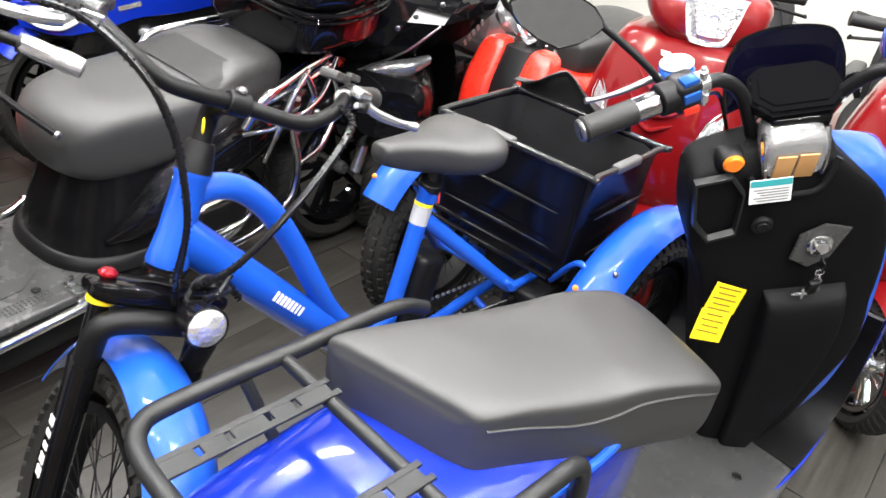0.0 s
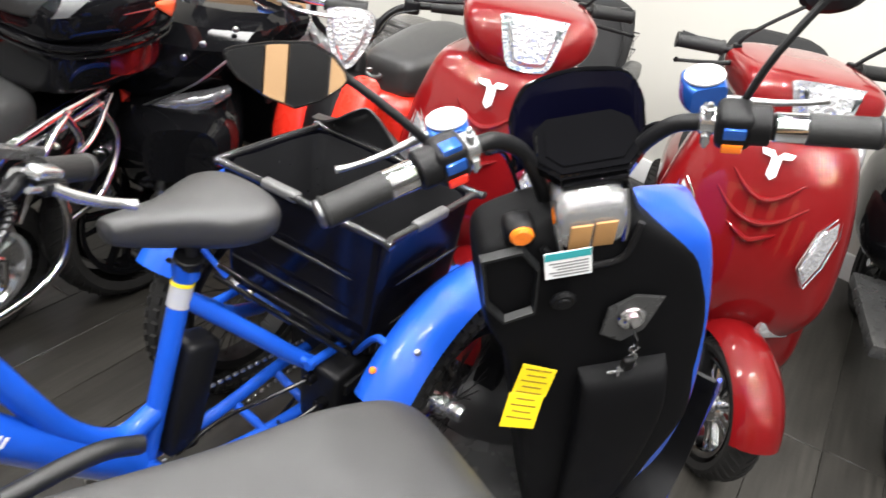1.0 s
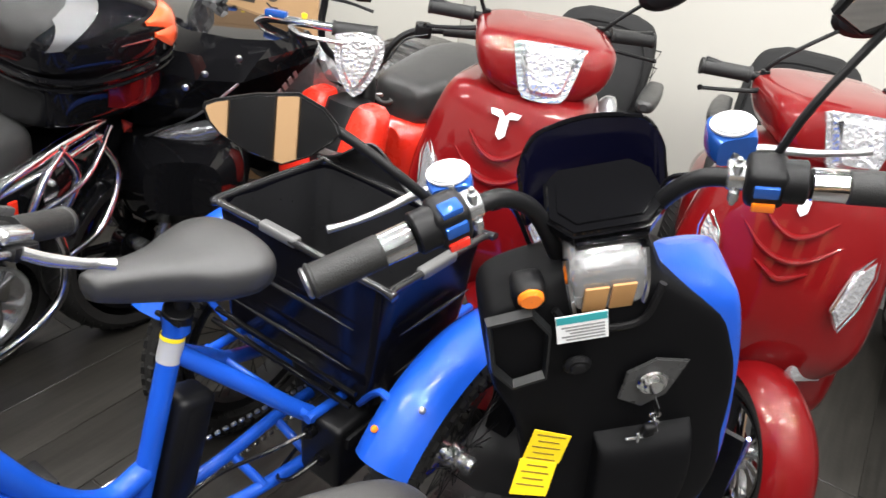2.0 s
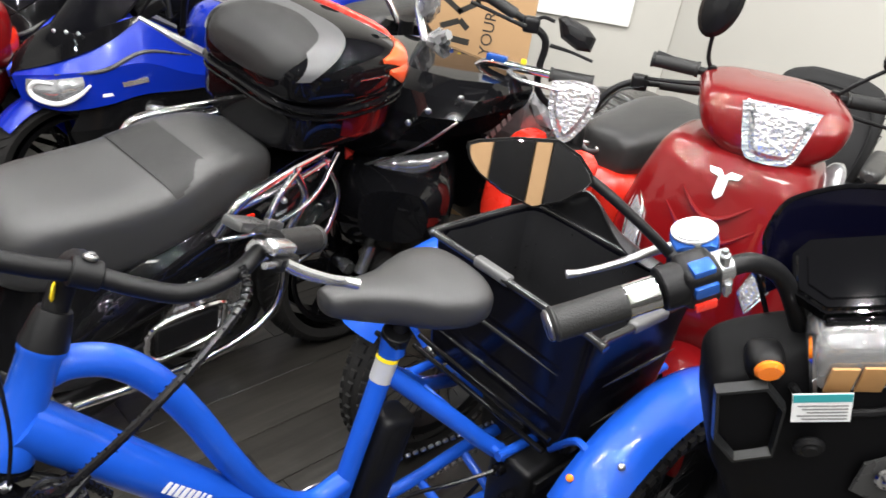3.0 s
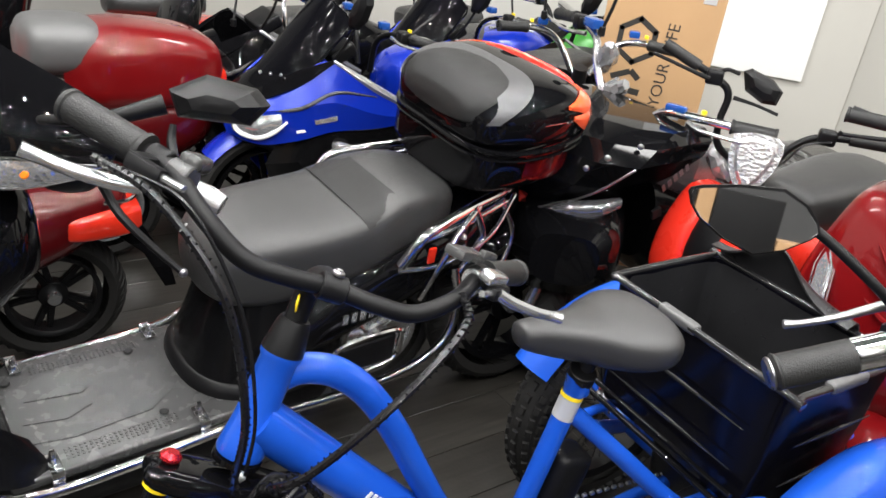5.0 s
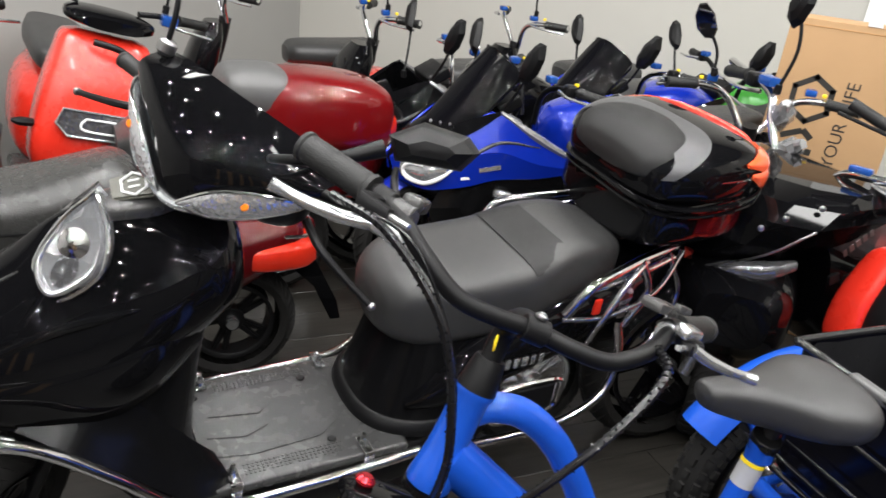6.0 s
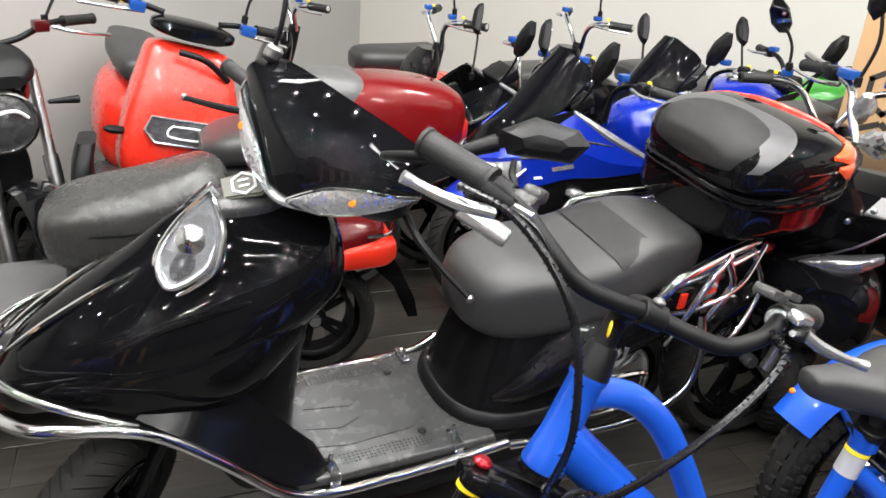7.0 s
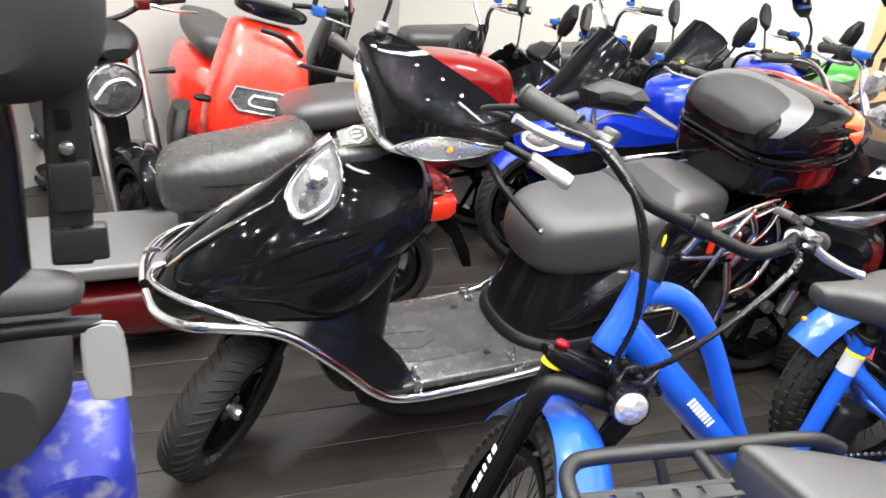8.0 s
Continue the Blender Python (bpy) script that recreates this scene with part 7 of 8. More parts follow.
    for i in range(7):
        xx = 0.12 - 0.075 * i
        zz = 0.64 - 0.012 * min(i, 4) + 0.008 * max(0, i - 3)
        part("seat_rib", tube([(xx, -0.15, zz - 0.04), (xx, -0.08, zz), (xx, 0, zz + 0.008), (xx, 0.08, zz), (xx, 0.15, zz - 0.04)], 0.017, 8, 3), VINYL_SHINE, st)
    part("side_body", hull([(0.5, 0.5, 0.12, 0.14, 0.14, 3), (0.3, 0.42, 0.18, 0.16, 0.2, 3), (-0.1, 0.4, 0.17, 0.13, 0.2, 3), (-0.5, 0.42, 0.14, 0.11, 0.14, 3), (-0.7, 0.46, 0.08, 0.06, 0.08, 2.6)], 28), BLACK_GLOSS, T, "glossy black side body")
    part("tail_lamp", hull([(-0.68, 0.46, 0.07, 0.04, 0.04, 3), (-0.72, 0.47, 0.08, 0.045, 0.04, 3), (-0.75, 0.475, 0.04, 0.02, 0.02, 3)], 16), RED_LENS, T)
    wheel(T, pose(0.93, 0, 0.26), 0.26, 0.11, 0.18, BLACK_GLOSS, "alloy", 0, "front_wheel")
    part("front_mudguard", fender(0.93, 0.26, 0.29, 0.15, 30, 150, 18, 0.04), BLACK_GLOSS, T)
    wheel(T, pose(-0.5, 0, 0.26), 0.26, 0.13, 0.18, BLACK_GLOSS, "alloy", 0, "rear_wheel")
    return T


make_tourer(0.41, 3.306, 230.5, 1.087)


# ---- naked black motorcycle with round lamp ----
def make_naked(x, y, yaw):
    T = thing("motorcycle", "black naked motorcycle with round headlamp and telescopic fork", "motorcycle", x, y, 0, yaw)
    M = pose(0.47, -0.04, 0.76, 0, 8, 0) @ pose(0, 0, 0, 0, 0, -90)
    lp = part("headlamp", lathe([(0.0005, -0.1), (0.05, -0.092), (0.09, -0.05), (0.105, 0.0), (0.106, 0.03), (0.1, 0.034)], 32, M), BLACK_GLOSS, T, "round glossy black headlamp shell")
    part("lamp_ring", tube([M @ Vector((0.103 * math.cos(a), 0.034, 0.103 * math.sin(a))) for a in (math.pi / 8 * i for i in range(16))], 0.007, 8, 2, True), CHROME, lp, "chrome lamp ring")
    part("lamp_glass", lathe([(0.0005, 0.056), (0.05, 0.05), (0.085, 0.038), (0.098, 0.03)], 28, M), LENS_DARK, lp, "clear lamp glass")
    part("lamp_arc", tube([M @ Vector((-0.07, 0.05, 0.02)), M @ Vector((-0.03, 0.06, 0.05)), M @ Vector((0.03, 0.06, 0.04)), M @ Vector((0.075, 0.048, -0.02))], 0.006, 8), WHITE, lp, "white light arc")
    part("instrument_pod", hull([(0.26, 0.93, 0.05, 0.03, 0.03, 3), (0.32, 0.94, 0.09, 0.04, 0.04, 3), (0.42, 0.91, 0.1, 0.035, 0.04, 3), (0.47, 0.88, 0.05, 0.02, 0.02, 3)], 20), BLACK, T, "black instrument pod")
    for s in (-1, 1):
        part("fork_leg", join(tube([(0.38, s * 0.1, 0.9), (0.47, s * 0.1, 0.6)], 0.018, 12), tube([(0.46, s * 0.1, 0.62), (0.57, s * 0.1, 0.27)], 0.026, 12)), STEEL, T, "telescopic fork leg")
        part("handlebar", tube([(0.3, s * 0.02, 0.97), (0.3, s * 0.1, 0.99), (0.26, s * 0.22, 1.03), (0.2, s * 0.38, 1.03)], 0.011, 10, 5), BLACK, T)
        grip(0, s * 0.13, 0.018, pose(0.235, s * 0.27, 1.03) @ pose(0, 0, 0, 0, 0, s * 18), T)
        part("brake_lever", tube([(0.28, s * 0.22, 1.02), (0.3, s * 0.3, 1.0), (0.27, s * 0.42, 0.98)], [0.008, 0.007, 0.006], 8), ALLOY, T)
        mirror_on_stalk(T, (0.27, s * 0.2, 1.045), (0.26, s * 0.24, 1.11), (0.26, s * 0.28, 1.16), Matrix(), 0.18, 0.09, (0, -80, s * 10))
        part("brake_reservoir", rbox(0.05, 0.05, 0.04, pose(0.31, s * 0.17, 1.03), 0.008), RED_DARK if s > 0 else BLUE_FILM, T)
        part("turn_signal", tube([(0.45, s * 0.12, 0.8), (0.45, s * 0.18, 0.8), (0.45, s * 0.22, 0.8)], [0.007, 0.012, 0.015], 10), BLACK, T)
    wheel(T, pose(0.58, 0, 0.27), 0.27, 0.1, 0.19, BLACK, "alloy", 0, "front_wheel")
    part("front_mudguard", fender(0.58, 0.27, 0.3, 0.14, 30, 150, 18, 0.03), BLACK_GLOSS, T)
    part("tank", hull([(0.28, 0.8, 0.07, 0.08, 0.1, 2.6), (0.18, 0.82, 0.15, 0.12, 0.14, 2.6), (0.0, 0.8, 0.15, 0.12, 0.14, 2.6), (-0.2, 0.76, 0.1, 0.06, 0.1, 2.6)], 24), BLACK_GLOSS, T)
    part("seat", hull([(-0.12, 0.78, 0.08, 0.03, 0.05, 3), (-0.3, 0.77, 0.13, 0.05, 0.06, 3), (-0.6, 0.8, 0.12, 0.05, 0.06, 3), (-0.75, 0.82, 0.08, 0.03, 0.04, 3)], 24), VINYL, T, "black seat")
    part("frame", hull([(0.3, 0.5, 0.08, 0.15, 0.15, 3), (0.0, 0.47, 0.13, 0.2, 0.2, 3), (-0.4, 0.5, 0.1, 0.2, 0.15, 3)], 20), BLACK, T)
    wheel(T, pose(-0.6, 0, 0.27), 0.27, 0.12, 0.19, BLACK, "alloy", 0, "rear_wheel")
    return T


make_naked(-2.956, 1.75, 345)


# ---- bright red scooter with flat face ----
def make_red_face(x, y, yaw):
    T = thing("scooter", "bright red electric scooter with flat face and slim LED lamp", "scooter", x, y, 0, yaw, -13, size=1.035)
    YZ = Matrix(((0, 0, 1, 0), (1, 0, 0, 0), (0, 1, 0, 0), (0, 0, 0, 1)))
    f = part("front_shield", column([(0.42, 0.22, 0.36, -0.16, 0.16, 4), (0.5, 0.2, 0.385, -0.2, 0.2, 4.5), (0.6, 0.19, 0.395, -0.205, 0.205, 5), (0.75, 0.17, 0.37, -0.19, 0.19, 5), (0.86, 0.15, 0.33, -0.165, 0.165, 5), (0.93, 0.14, 0.29, -0.145, 0.145, 4), (0.95, 0.16, 0.26, -0.1, 0.1, 3)], 36, 5), RED_BRIGHT, T, "bright red front shield")
    q = pose(0.397, 0, 0.655, 0, -8, 0) @ YZ
    lp = part("headlamp", plate([(-0.13, 0.045), (0.13, 0.045), (0.15, -0.005), (0.11, -0.045), (-0.11, -0.045), (-0.15, -0.005)], 0.02, q, 0.006, 2), LENS_DARK, f, "grey LED lamp unit")
    part("light_bar", tube([q @ Vector((a, b, 0.011)) for a, b in ((-0.055, 0.02), (0.055, 0.02), (0.07, 0.0), (0.055, -0.02), (-0.055, -0.02), (-0.07, 0.0))], 0.004, 8, 3, True), WHITE, lp, "white LED ring")
    part("lamp_edge", tube([q @ Vector((a, b, 0.01)) for a, b in ((-0.13, 0.045), (0.13, 0.045), (0.15, -0.005), (0.11, -0.045), (-0.11, -0.045), (-0.15, -0.005))], 0.005, 8, 1, True), ALLOY, lp)
    part("front_bag_bar", tube([(0.34, -0.06, 0.93), (0.36, 0.03, 0.92), (0.335, 0.13, 0.86)], 0.012, 10), BLACK, T)
    part("dash", hull([(0.12, 1.0, 0.05, 0.02, 0.02, 3), (0.16, 1.005, 0.13, 0.03, 0.03, 3), (0.26, 1.0, 0.15, 0.03, 0.03, 3), (0.32, 0.99, 0.1, 0.02, 0.02, 3)], 24), BLACK_GLOSS, T, "black dashboard cover")
    for s in (-1, 1):
        part("handlebar", tube([(0.2, s * 0.1, 1.04), (0.18, s * 0.2, 1.05), (0.13, s * 0.36, 1.04)], 0.011, 10), BLACK, T)
        grip(0, s * 0.12, 0.0175, pose(0.165, s * 0.25, 1.048) @ pose(0, 0, 0, 0, 0, s * 16), T)
        part("brake_lever", tube([(0.22, s * 0.18, 1.03), (0.22, s * 0.28, 1.02), (0.18, s * 0.38, 1.01)], [0.008, 0.006, 0.006], 8), ALLOY, T)
        part("brake_reservoir", rbox(0.05, 0.055, 0.04, pose(0.23, s * 0.2, 1.045), 0.008), BLUE_FILM, T)
        part("switch_button", rbox(0.015, 0.015, 0.012, pose(0.17, s * 0.24, 1.045), 0.003), YELLOW, T)
        mirror_on_stalk(T, (0.2, s * 0.19, 1.08), (0.2, s * 0.2, 1.16), (0.2, s * 0.25, 1.23), Matrix(), 0.14, 0.09, (0, -80, 0))
        part("turn_signal", tube([(0.33, s * 0.18, 0.62), (0.34, s * 0.24, 0.62), (0.34, s * 0.27, 0.62)], [0.012, 0.016, 0.006], 8), BLACK, T)
    part("front_mudguard", fender(0.42, 0.23, 0.26, 0.14, 20, 150, 18, 0.03), RED_BRIGHT, T)
    wheel(T, pose(0.42, 0, 0.22), 0.22, 0.1, 0.14, BLACK, "alloy", 0, "front_wheel")
    part("footboard", rbox(0.55, 0.36, 0.05, pose(-0.02, 0, 0.3), 0.015), DARK_GREY, T)
    part("rear_body", hull([(-0.2, 0.45, 0.1, 0.15, 0.15, 3), (-0.3, 0.48, 0.18, 0.2, 0.18, 3), (-0.6, 0.52, 0.18, 0.18, 0.15, 3), (-0.9, 0.6, 0.1, 0.08, 0.08, 2.6)], 24), RED_BRIGHT, T, "bright red rear body")
    part("seat", hull([(-0.2, 0.74, 0.08, 0.03, 0.06, 3), (-0.26, 0.75, 0.14, 0.05, 0.07, 3), (-0.6, 0.78, 0.15, 0.05, 0.07, 3), (-0.85, 0.8, 0.11, 0.04, 0.05, 3)], 24), VINYL, T, "black seat")
    wheel(T, pose(-0.6, 0, 0.22), 0.22, 0.1, 0.14, BLACK, "alloy", 0, "rear_wheel")
    return T


make_red_face(-2.685, 2.194, 331)


# ---- burgundy scooter with grey footboard ----
def make_burgundy(x, y, yaw):
    T = thing("scooter", "burgundy scooter with shiny dark seat and grey footboard", "scooter", x, y, 0, yaw)
    part("seat", hull([(0.5, 0.60, 0.06, 0.03, 0.06, 2.6), (0.47, 0.61, 0.13, 0.06, 0.12, 2.8), (0.38, 0.62, 0.165, 0.085, 0.16, 2.8), (0.25, 0.63, 0.175, 0.1, 0.16, 2.8), (0.12, 0.65, 0.165, 0.115, 0.15, 2.8), (0.05, 0.665, 0.15, 0.115, 0.14, 2.8), (0.0, 0.67, 0.12, 0.09, 0.12, 2.8), (-0.025, 0.67, 0.06, 0.05, 0.07, 2.6)], 36, 5), LEATHER, T, "shiny worn grey vinyl seat")
    part("seat_welt", tube([(0.46, 0.11, 0.60), (0.36, 0.165, 0.61), (0.2, 0.175, 0.62), (0.08, 0.162, 0.65), (0.0, 0.12, 0.66)], 0.004, 6), BLACK, T)
    part("seat_column", hull([(0.44, 0.4, 0.1, 0.1, 0.08, 3), (0.38, 0.42, 0.15, 0.14, 0.12, 3), (0.1, 0.42, 0.17, 0.14, 0.14, 3), (-0.1, 0.42, 0.16, 0.14, 0.14, 3)], 24), BLACK, T)
    part("rear_body", hull([(0.0, 0.45, 0.16, 0.1, 0.15, 3), (-0.1, 0.46, 0.19, 0.12, 0.16, 3), (-0.3, 0.5, 0.18, 0.1, 0.14, 2.8), (-0.46, 0.53, 0.12, 0.06, 0.08, 2.6), (-0.5, 0.53, 0.06, 0.03, 0.04, 2.4)], 28), RED_DARK, T, "burgundy rear body")
    part("tail_lamp", hull([(-0.3, 0.49, 0.165, 0.025, 0.045, 6), (-0.36, 0.49, 0.18, 0.036, 0.05, 6), (-0.48, 0.483, 0.15, 0.04, 0.05, 6), (-0.53, 0.477, 0.11, 0.034, 0.04, 5)], 32), RED_LENS, T, "large red tail lamp")
    part("tail_trim", tube([(-0.42, 0.155, 0.555), (-0.5, 0.12, 0.545), (-0.54, 0, 0.54), (-0.5, -0.12, 0.545)], 0.006, 8), CHROME, T)
    part("mud_flap", plate([(-0.44, 0.47), (-0.54, 0.43), (-0.62, 0.27), (-0.635, 0.2), (-0.6, 0.2), (-0.54, 0.33), (-0.47, 0.4)], 0.13, pose(0, 0, 0, 90), 0.006, 2), BLACK_GLOSS, T, "black rear mudguard tip")
    wheel(T, pose(-0.28, 0, 0.21), 0.21, 0.11, 0.13, BLACK, "alloy", 0, "rear_wheel")
    part("footboard", join(rbox(0.85, 0.46, 0.05, pose(0.86, 0, 0.345, 0, 2), 0.015, 3)), VINYL_GREY, T, "flat grey footboard")
    part("side_skirt", hull([(1.3, 0.2, 0.12, 0.05, 0.06, 4), (1.2, 0.2, 0.21, 0.1, 0.1, 4), (0.8, 0.18, 0.215, 0.1, 0.1, 4), (0.42, 0.18, 0.2, 0.1, 0.1, 4), (0.36, 0.18, 0.12, 0.06, 0.06, 4)], 24), RED_DARK, T, "burgundy side skirt")
    part("leg_shield", column([(0.3, 1.2, 1.36, -0.2, 0.2, 4), (0.6, 1.24, 1.38, -0.2, 0.2, 4), (0.85, 1.2, 1.34, -0.14, 0.14, 4)], 24), RED_DARK, T)
    wheel(T, pose(1.48, 0, 0.21), 0.21, 0.1, 0.13, ALLOY, "alloy", 0, "front_wheel")
    return T


make_burgundy(-1.7, 1.765, 230)


# ---- dark red scooter tail with padded backrest ----
def make_red_tail(x, y, yaw, size):
    T = thing("scooter", "dark red electric scooter with padded backrest and long tail", "scooter", x, y, 0, yaw, size=size)
    part("tail_body", hull([(0.16, 0.72, 0.13, 0.11, 0.12, 3), (0.06, 0.725, 0.185, 0.14, 0.14, 3.2), (-0.08, 0.725, 0.2, 0.145, 0.14, 3.4), (-0.25, 0.715, 0.185, 0.135, 0.13, 3.6), (-0.33, 0.705, 0.165, 0.115, 0.12, 3.6), (-0.36, 0.695, 0.12, 0.08, 0.09, 3.2)], 40, 5), RED, T, "dark red rounded tail")
    part("under_tail", hull([(0.3, 0.52, 0.15, 0.08, 0.16, 3), (0.0, 0.53, 0.18, 0.09, 0.18, 3), (-0.25, 0.56, 0.16, 0.08, 0.14, 3), (-0.34, 0.57, 0.1, 0.06, 0.08, 3)], 24), RED_DARK, T)
    part("backrest_pad", hull([(0.27, 0.79, 0.08, 0.05, 0.06, 3), (0.23, 0.8, 0.14, 0.08, 0.09, 3), (0.12, 0.8, 0.16, 0.085, 0.09, 3), (0.05, 0.8, 0.15, 0.075, 0.07, 3), (0.02, 0.8, 0.1, 0.05, 0.05, 3)], 28), VINYL_GREY, T, "grey and black padded backrest")
    part("tail_lamp", hull([(-0.2, 0.7, 0.188, 0.05, 0.06, 4), (-0.3, 0.69, 0.175, 0.055, 0.06, 4), (-0.365, 0.68, 0.14, 0.05, 0.05, 4), (-0.375, 0.68, 0.08, 0.03, 0.03, 3)], 24), RED_LENS, T)
    part("seat", hull([(0.22, 0.67, 0.14, 0.05, 0.06, 3), (0.34, 0.66, 0.17, 0.06, 0.08, 3), (0.52, 0.64, 0.16, 0.05, 0.08, 3), (0.6, 0.62, 0.1, 0.03, 0.05, 3)], 24), VINYL, T, "black seat")
    part("rear_body", hull([(0.75, 0.42, 0.12, 0.14, 0.16, 3), (0.5, 0.42, 0.17, 0.18, 0.18, 3), (0.2, 0.42, 0.17, 0.14, 0.16, 3), (0.0, 0.42, 0.12, 0.1, 0.12, 3)], 24), BLACK, T)
    wheel(T, pose(0.05, 0, 0.21), 0.21, 0.11, 0.13, ALLOY, "alloy", 0, "rear_wheel")
    part("footboard", rbox(0.3, 0.3, 0.05, pose(0.82, 0, 0.3), 0.015), DARK_GREY, T)
    part("leg_shield", column([(0.3, 0.94, 1.02, -0.14, 0.14, 4), (0.55, 0.95, 1.02, -0.14, 0.14, 4), (0.66, 0.93, 0.99, -0.08, 0.08, 4)], 24), BLACK, T)
    wheel(T, pose(1.02, 0, 0.21), 0.21, 0.1, 0.13, ALLOY, "alloy", 0, "front_wheel")
    return T


make_red_tail(-1.78, 2.6, 233, 1.04)


# ---- small red scooter with faceted lamp ----
def make_small_red(x, y, yaw):
    T = thing("scooter", "small bright red scooter with faceted headlamp and black seat", "scooter", x, y, 0, yaw)
    YZ = Matrix(((0, 0, 1, 0), (1, 0, 0, 0), (0, 1, 0, 0), (0, 0, 0, 1)))
    lp = part("headlamp", plate([(-0.07, 0.07), (0.0, 0.085), (0.07, 0.07), (0.06, -0.02), (0.0, -0.1), (-0.06, -0.02)], 0.08, pose(0.13, -0.02, 0.86, 0, -14, 34) @ YZ, 0.025, 3, 3), LENS_FINE, T, "faceted clear headlamp")
    part("lamp_shell", column([(0.79, -0.04, 0.0, -0.03, 0.03, 3), (0.86, -0.05, 0.0, -0.05, 0.05, 3), (0.92, -0.04, 0.0, -0.045, 0.045, 3)], 20), BLACK, lp, "", pose(0.13, -0.02, 0, 0, 0, 34))
    for s in (-1, 1):
        part("front_panel", column([(0.44, 0.2, 0.27, s * 0.1 - 0.05, s * 0.1 + 0.05, 4), (0.5, 0.2, 0.3, s * 0.105 - 0.06, s * 0.105 + 0.06, 4), (0.62, 0.18, 0.29, s * 0.105 - 0.06, s * 0.105 + 0.06, 4), (0.74, 0.15, 0.24, s * 0.1 - 0.05, s * 0.1 + 0.05, 4), (0.77, 0.15, 0.22, s * 0.095 - 0.03, s * 0.095 + 0.03, 4)], 20), RED_BRIGHT, T, "bright red front panel")
    # handlebar turned towards the left side
    part("handlebar", tube([(0.06, -0.07, 0.8), (0.125, -0.15, 0.862), (0.138, -0.163, 0.94), (0.136, -0.16, 1.02), (0.17, -0.195, 1.062), (0.262, -0.31, 1.122)], 0.011, 10, 5), BLACK, T)
    part("handlebar", tube([(0.05, -0.06, 0.795), (0.022, -0.03, 0.826), (-0.012, -0.012, 0.894), (-0.053, 0.027, 0.939), (-0.1, 0.09, 0.955), (-0.17, 0.18, 0.96)], 0.011, 10, 5), BLACK, T)
    part("brake_hose", tube([(0.09, -0.07, 0.8), (0.03, 0.0, 0.85), (-0.01, 0.03, 0.92), (-0.06, 0.08, 0.945)], 0.004, 6, 5), CABLE, T)
    part("grip", tube([(0.202, -0.237, 1.084), (0.272, -0.322, 1.13)], 0.0175, 14), GRIP, T, "black rubber grip")
    part("grip", tube([(-0.11, 0.1, 0.956), (-0.18, 0.19, 0.96)], 0.0175, 14), GRIP, T, "black rubber grip")
    part("switch_block", rbox(0.045, 0.05, 0.045, pose(0.172, -0.197, 1.064, 0, 0, 40), 0.012, 3), BLACK, T)
    part("switch_block", rbox(0.045, 0.05, 0.045, pose(-0.07, 0.055, 0.95, 0, 0, 40), 0.012, 3), BLACK, T)
    part("brake_lever", tube([(0.2, -0.19, 1.06), (0.24, -0.24, 1.075), (0.3, -0.33, 1.1)], [0.008, 0.006, 0.006], 8), BLACK, T)
    part("brake_lever", tube([(0.15, -0.13, 1.02), (0.11, -0.08, 1.012), (0.08, -0.02, 1.0)], [0.007, 0.005, 0.005], 8), BLACK, T)
    st = part("mirror_stalk", tube([(0.17, -0.19, 1.075), (0.15, -0.175, 1.09), (0.125, -0.15, 1.083)], 0.006, 8), BLACK, T)
    hd = lay((0.09, -0.095, 1.06), (-0.075, 0.11, -0.05), (0.6, 0.55, 0.25))
    part("mirror_housing", bowl([(-0.065, 0.012), (-0.05, 0.03), (0.02, 0.034), (0.06, 0.02), (0.066, -0.02), (0.03, -0.036), (-0.03, -0.03)], 0.03, hd), BLACK, st, "angular black mirror housing", None, 25)
    part("column", tube([(0.16, 0, 0.4), (0.08, -0.02, 0.74), (0.06, -0.05, 0.8)], 0.03, 12), BLACK, T)
    part("centre_panel", column([(0.42, 0.16, 0.27, -0.07, 0.07, 4), (0.6, 0.15, 0.28, -0.07, 0.07, 4), (0.76, 0.12, 0.22, -0.06, 0.06, 4)], 20), BLACK, T)
    part("seat", hull([(-0.04, 0.725, 0.04, 0.02, 0.06, 3), (-0.07, 0.735, 0.1, 0.045, 0.09, 3.4), (-0.2, 0.75, 0.125, 0.055, 0.11, 3.6), (-0.36, 0.775, 0.13, 0.055, 0.12, 3.6), (-0.48, 0.785, 0.1, 0.045, 0.1, 3.4), (-0.52, 0.785, 0.06, 0.02, 0.05, 3)], 32), VINYL, T, "shiny black seat")
    part("seat_loop", tube([(-0.04, -0.08, 0.71), (-0.05, -0.04, 0.72), (-0.04, -0.01, 0.71), (-0.03, -0.04, 0.70)], 0.007, 8, 4, True), STEEL, T)
    part("seat_loop", tube([(-0.44, 0.12, 0.77), (-0.47, 0.15, 0.77), (-0.5, 0.135, 0.77), (-0.47, 0.12, 0.77)], 0.007, 8, 4, True), STEEL, T)
    part("side_body", hull([(0.0, 0.55, 0.08, 0.1, 0.12, 3), (-0.06, 0.55, 0.14, 0.12, 0.16, 3), (-0.25, 0.56, 0.15, 0.1, 0.17, 3), (-0.4, 0.58, 0.1, 0.08, 0.12, 3)], 24), RED_BRIGHT, T, "bright red side body")
    part("rear_carrier", tube([(-0.45, 0.1, 0.72), (-0.62, 0.1, 0.73), (-0.68, 0.0, 0.73), (-0.62, -0.1, 0.73), (-0.45, -0.1, 0.72)], 0.009, 8, 4), BLACK, T)
    wheel(T, pose(0.32, 0, 0.2), 0.2, 0.09, 0.14, BLACK, "alloy", 0, "front_wheel")
    part("front_mudguard", fender(0.32, 0.2, 0.235, 0.12, 20, 150, 18, 0.03), RED_BRIGHT, T)
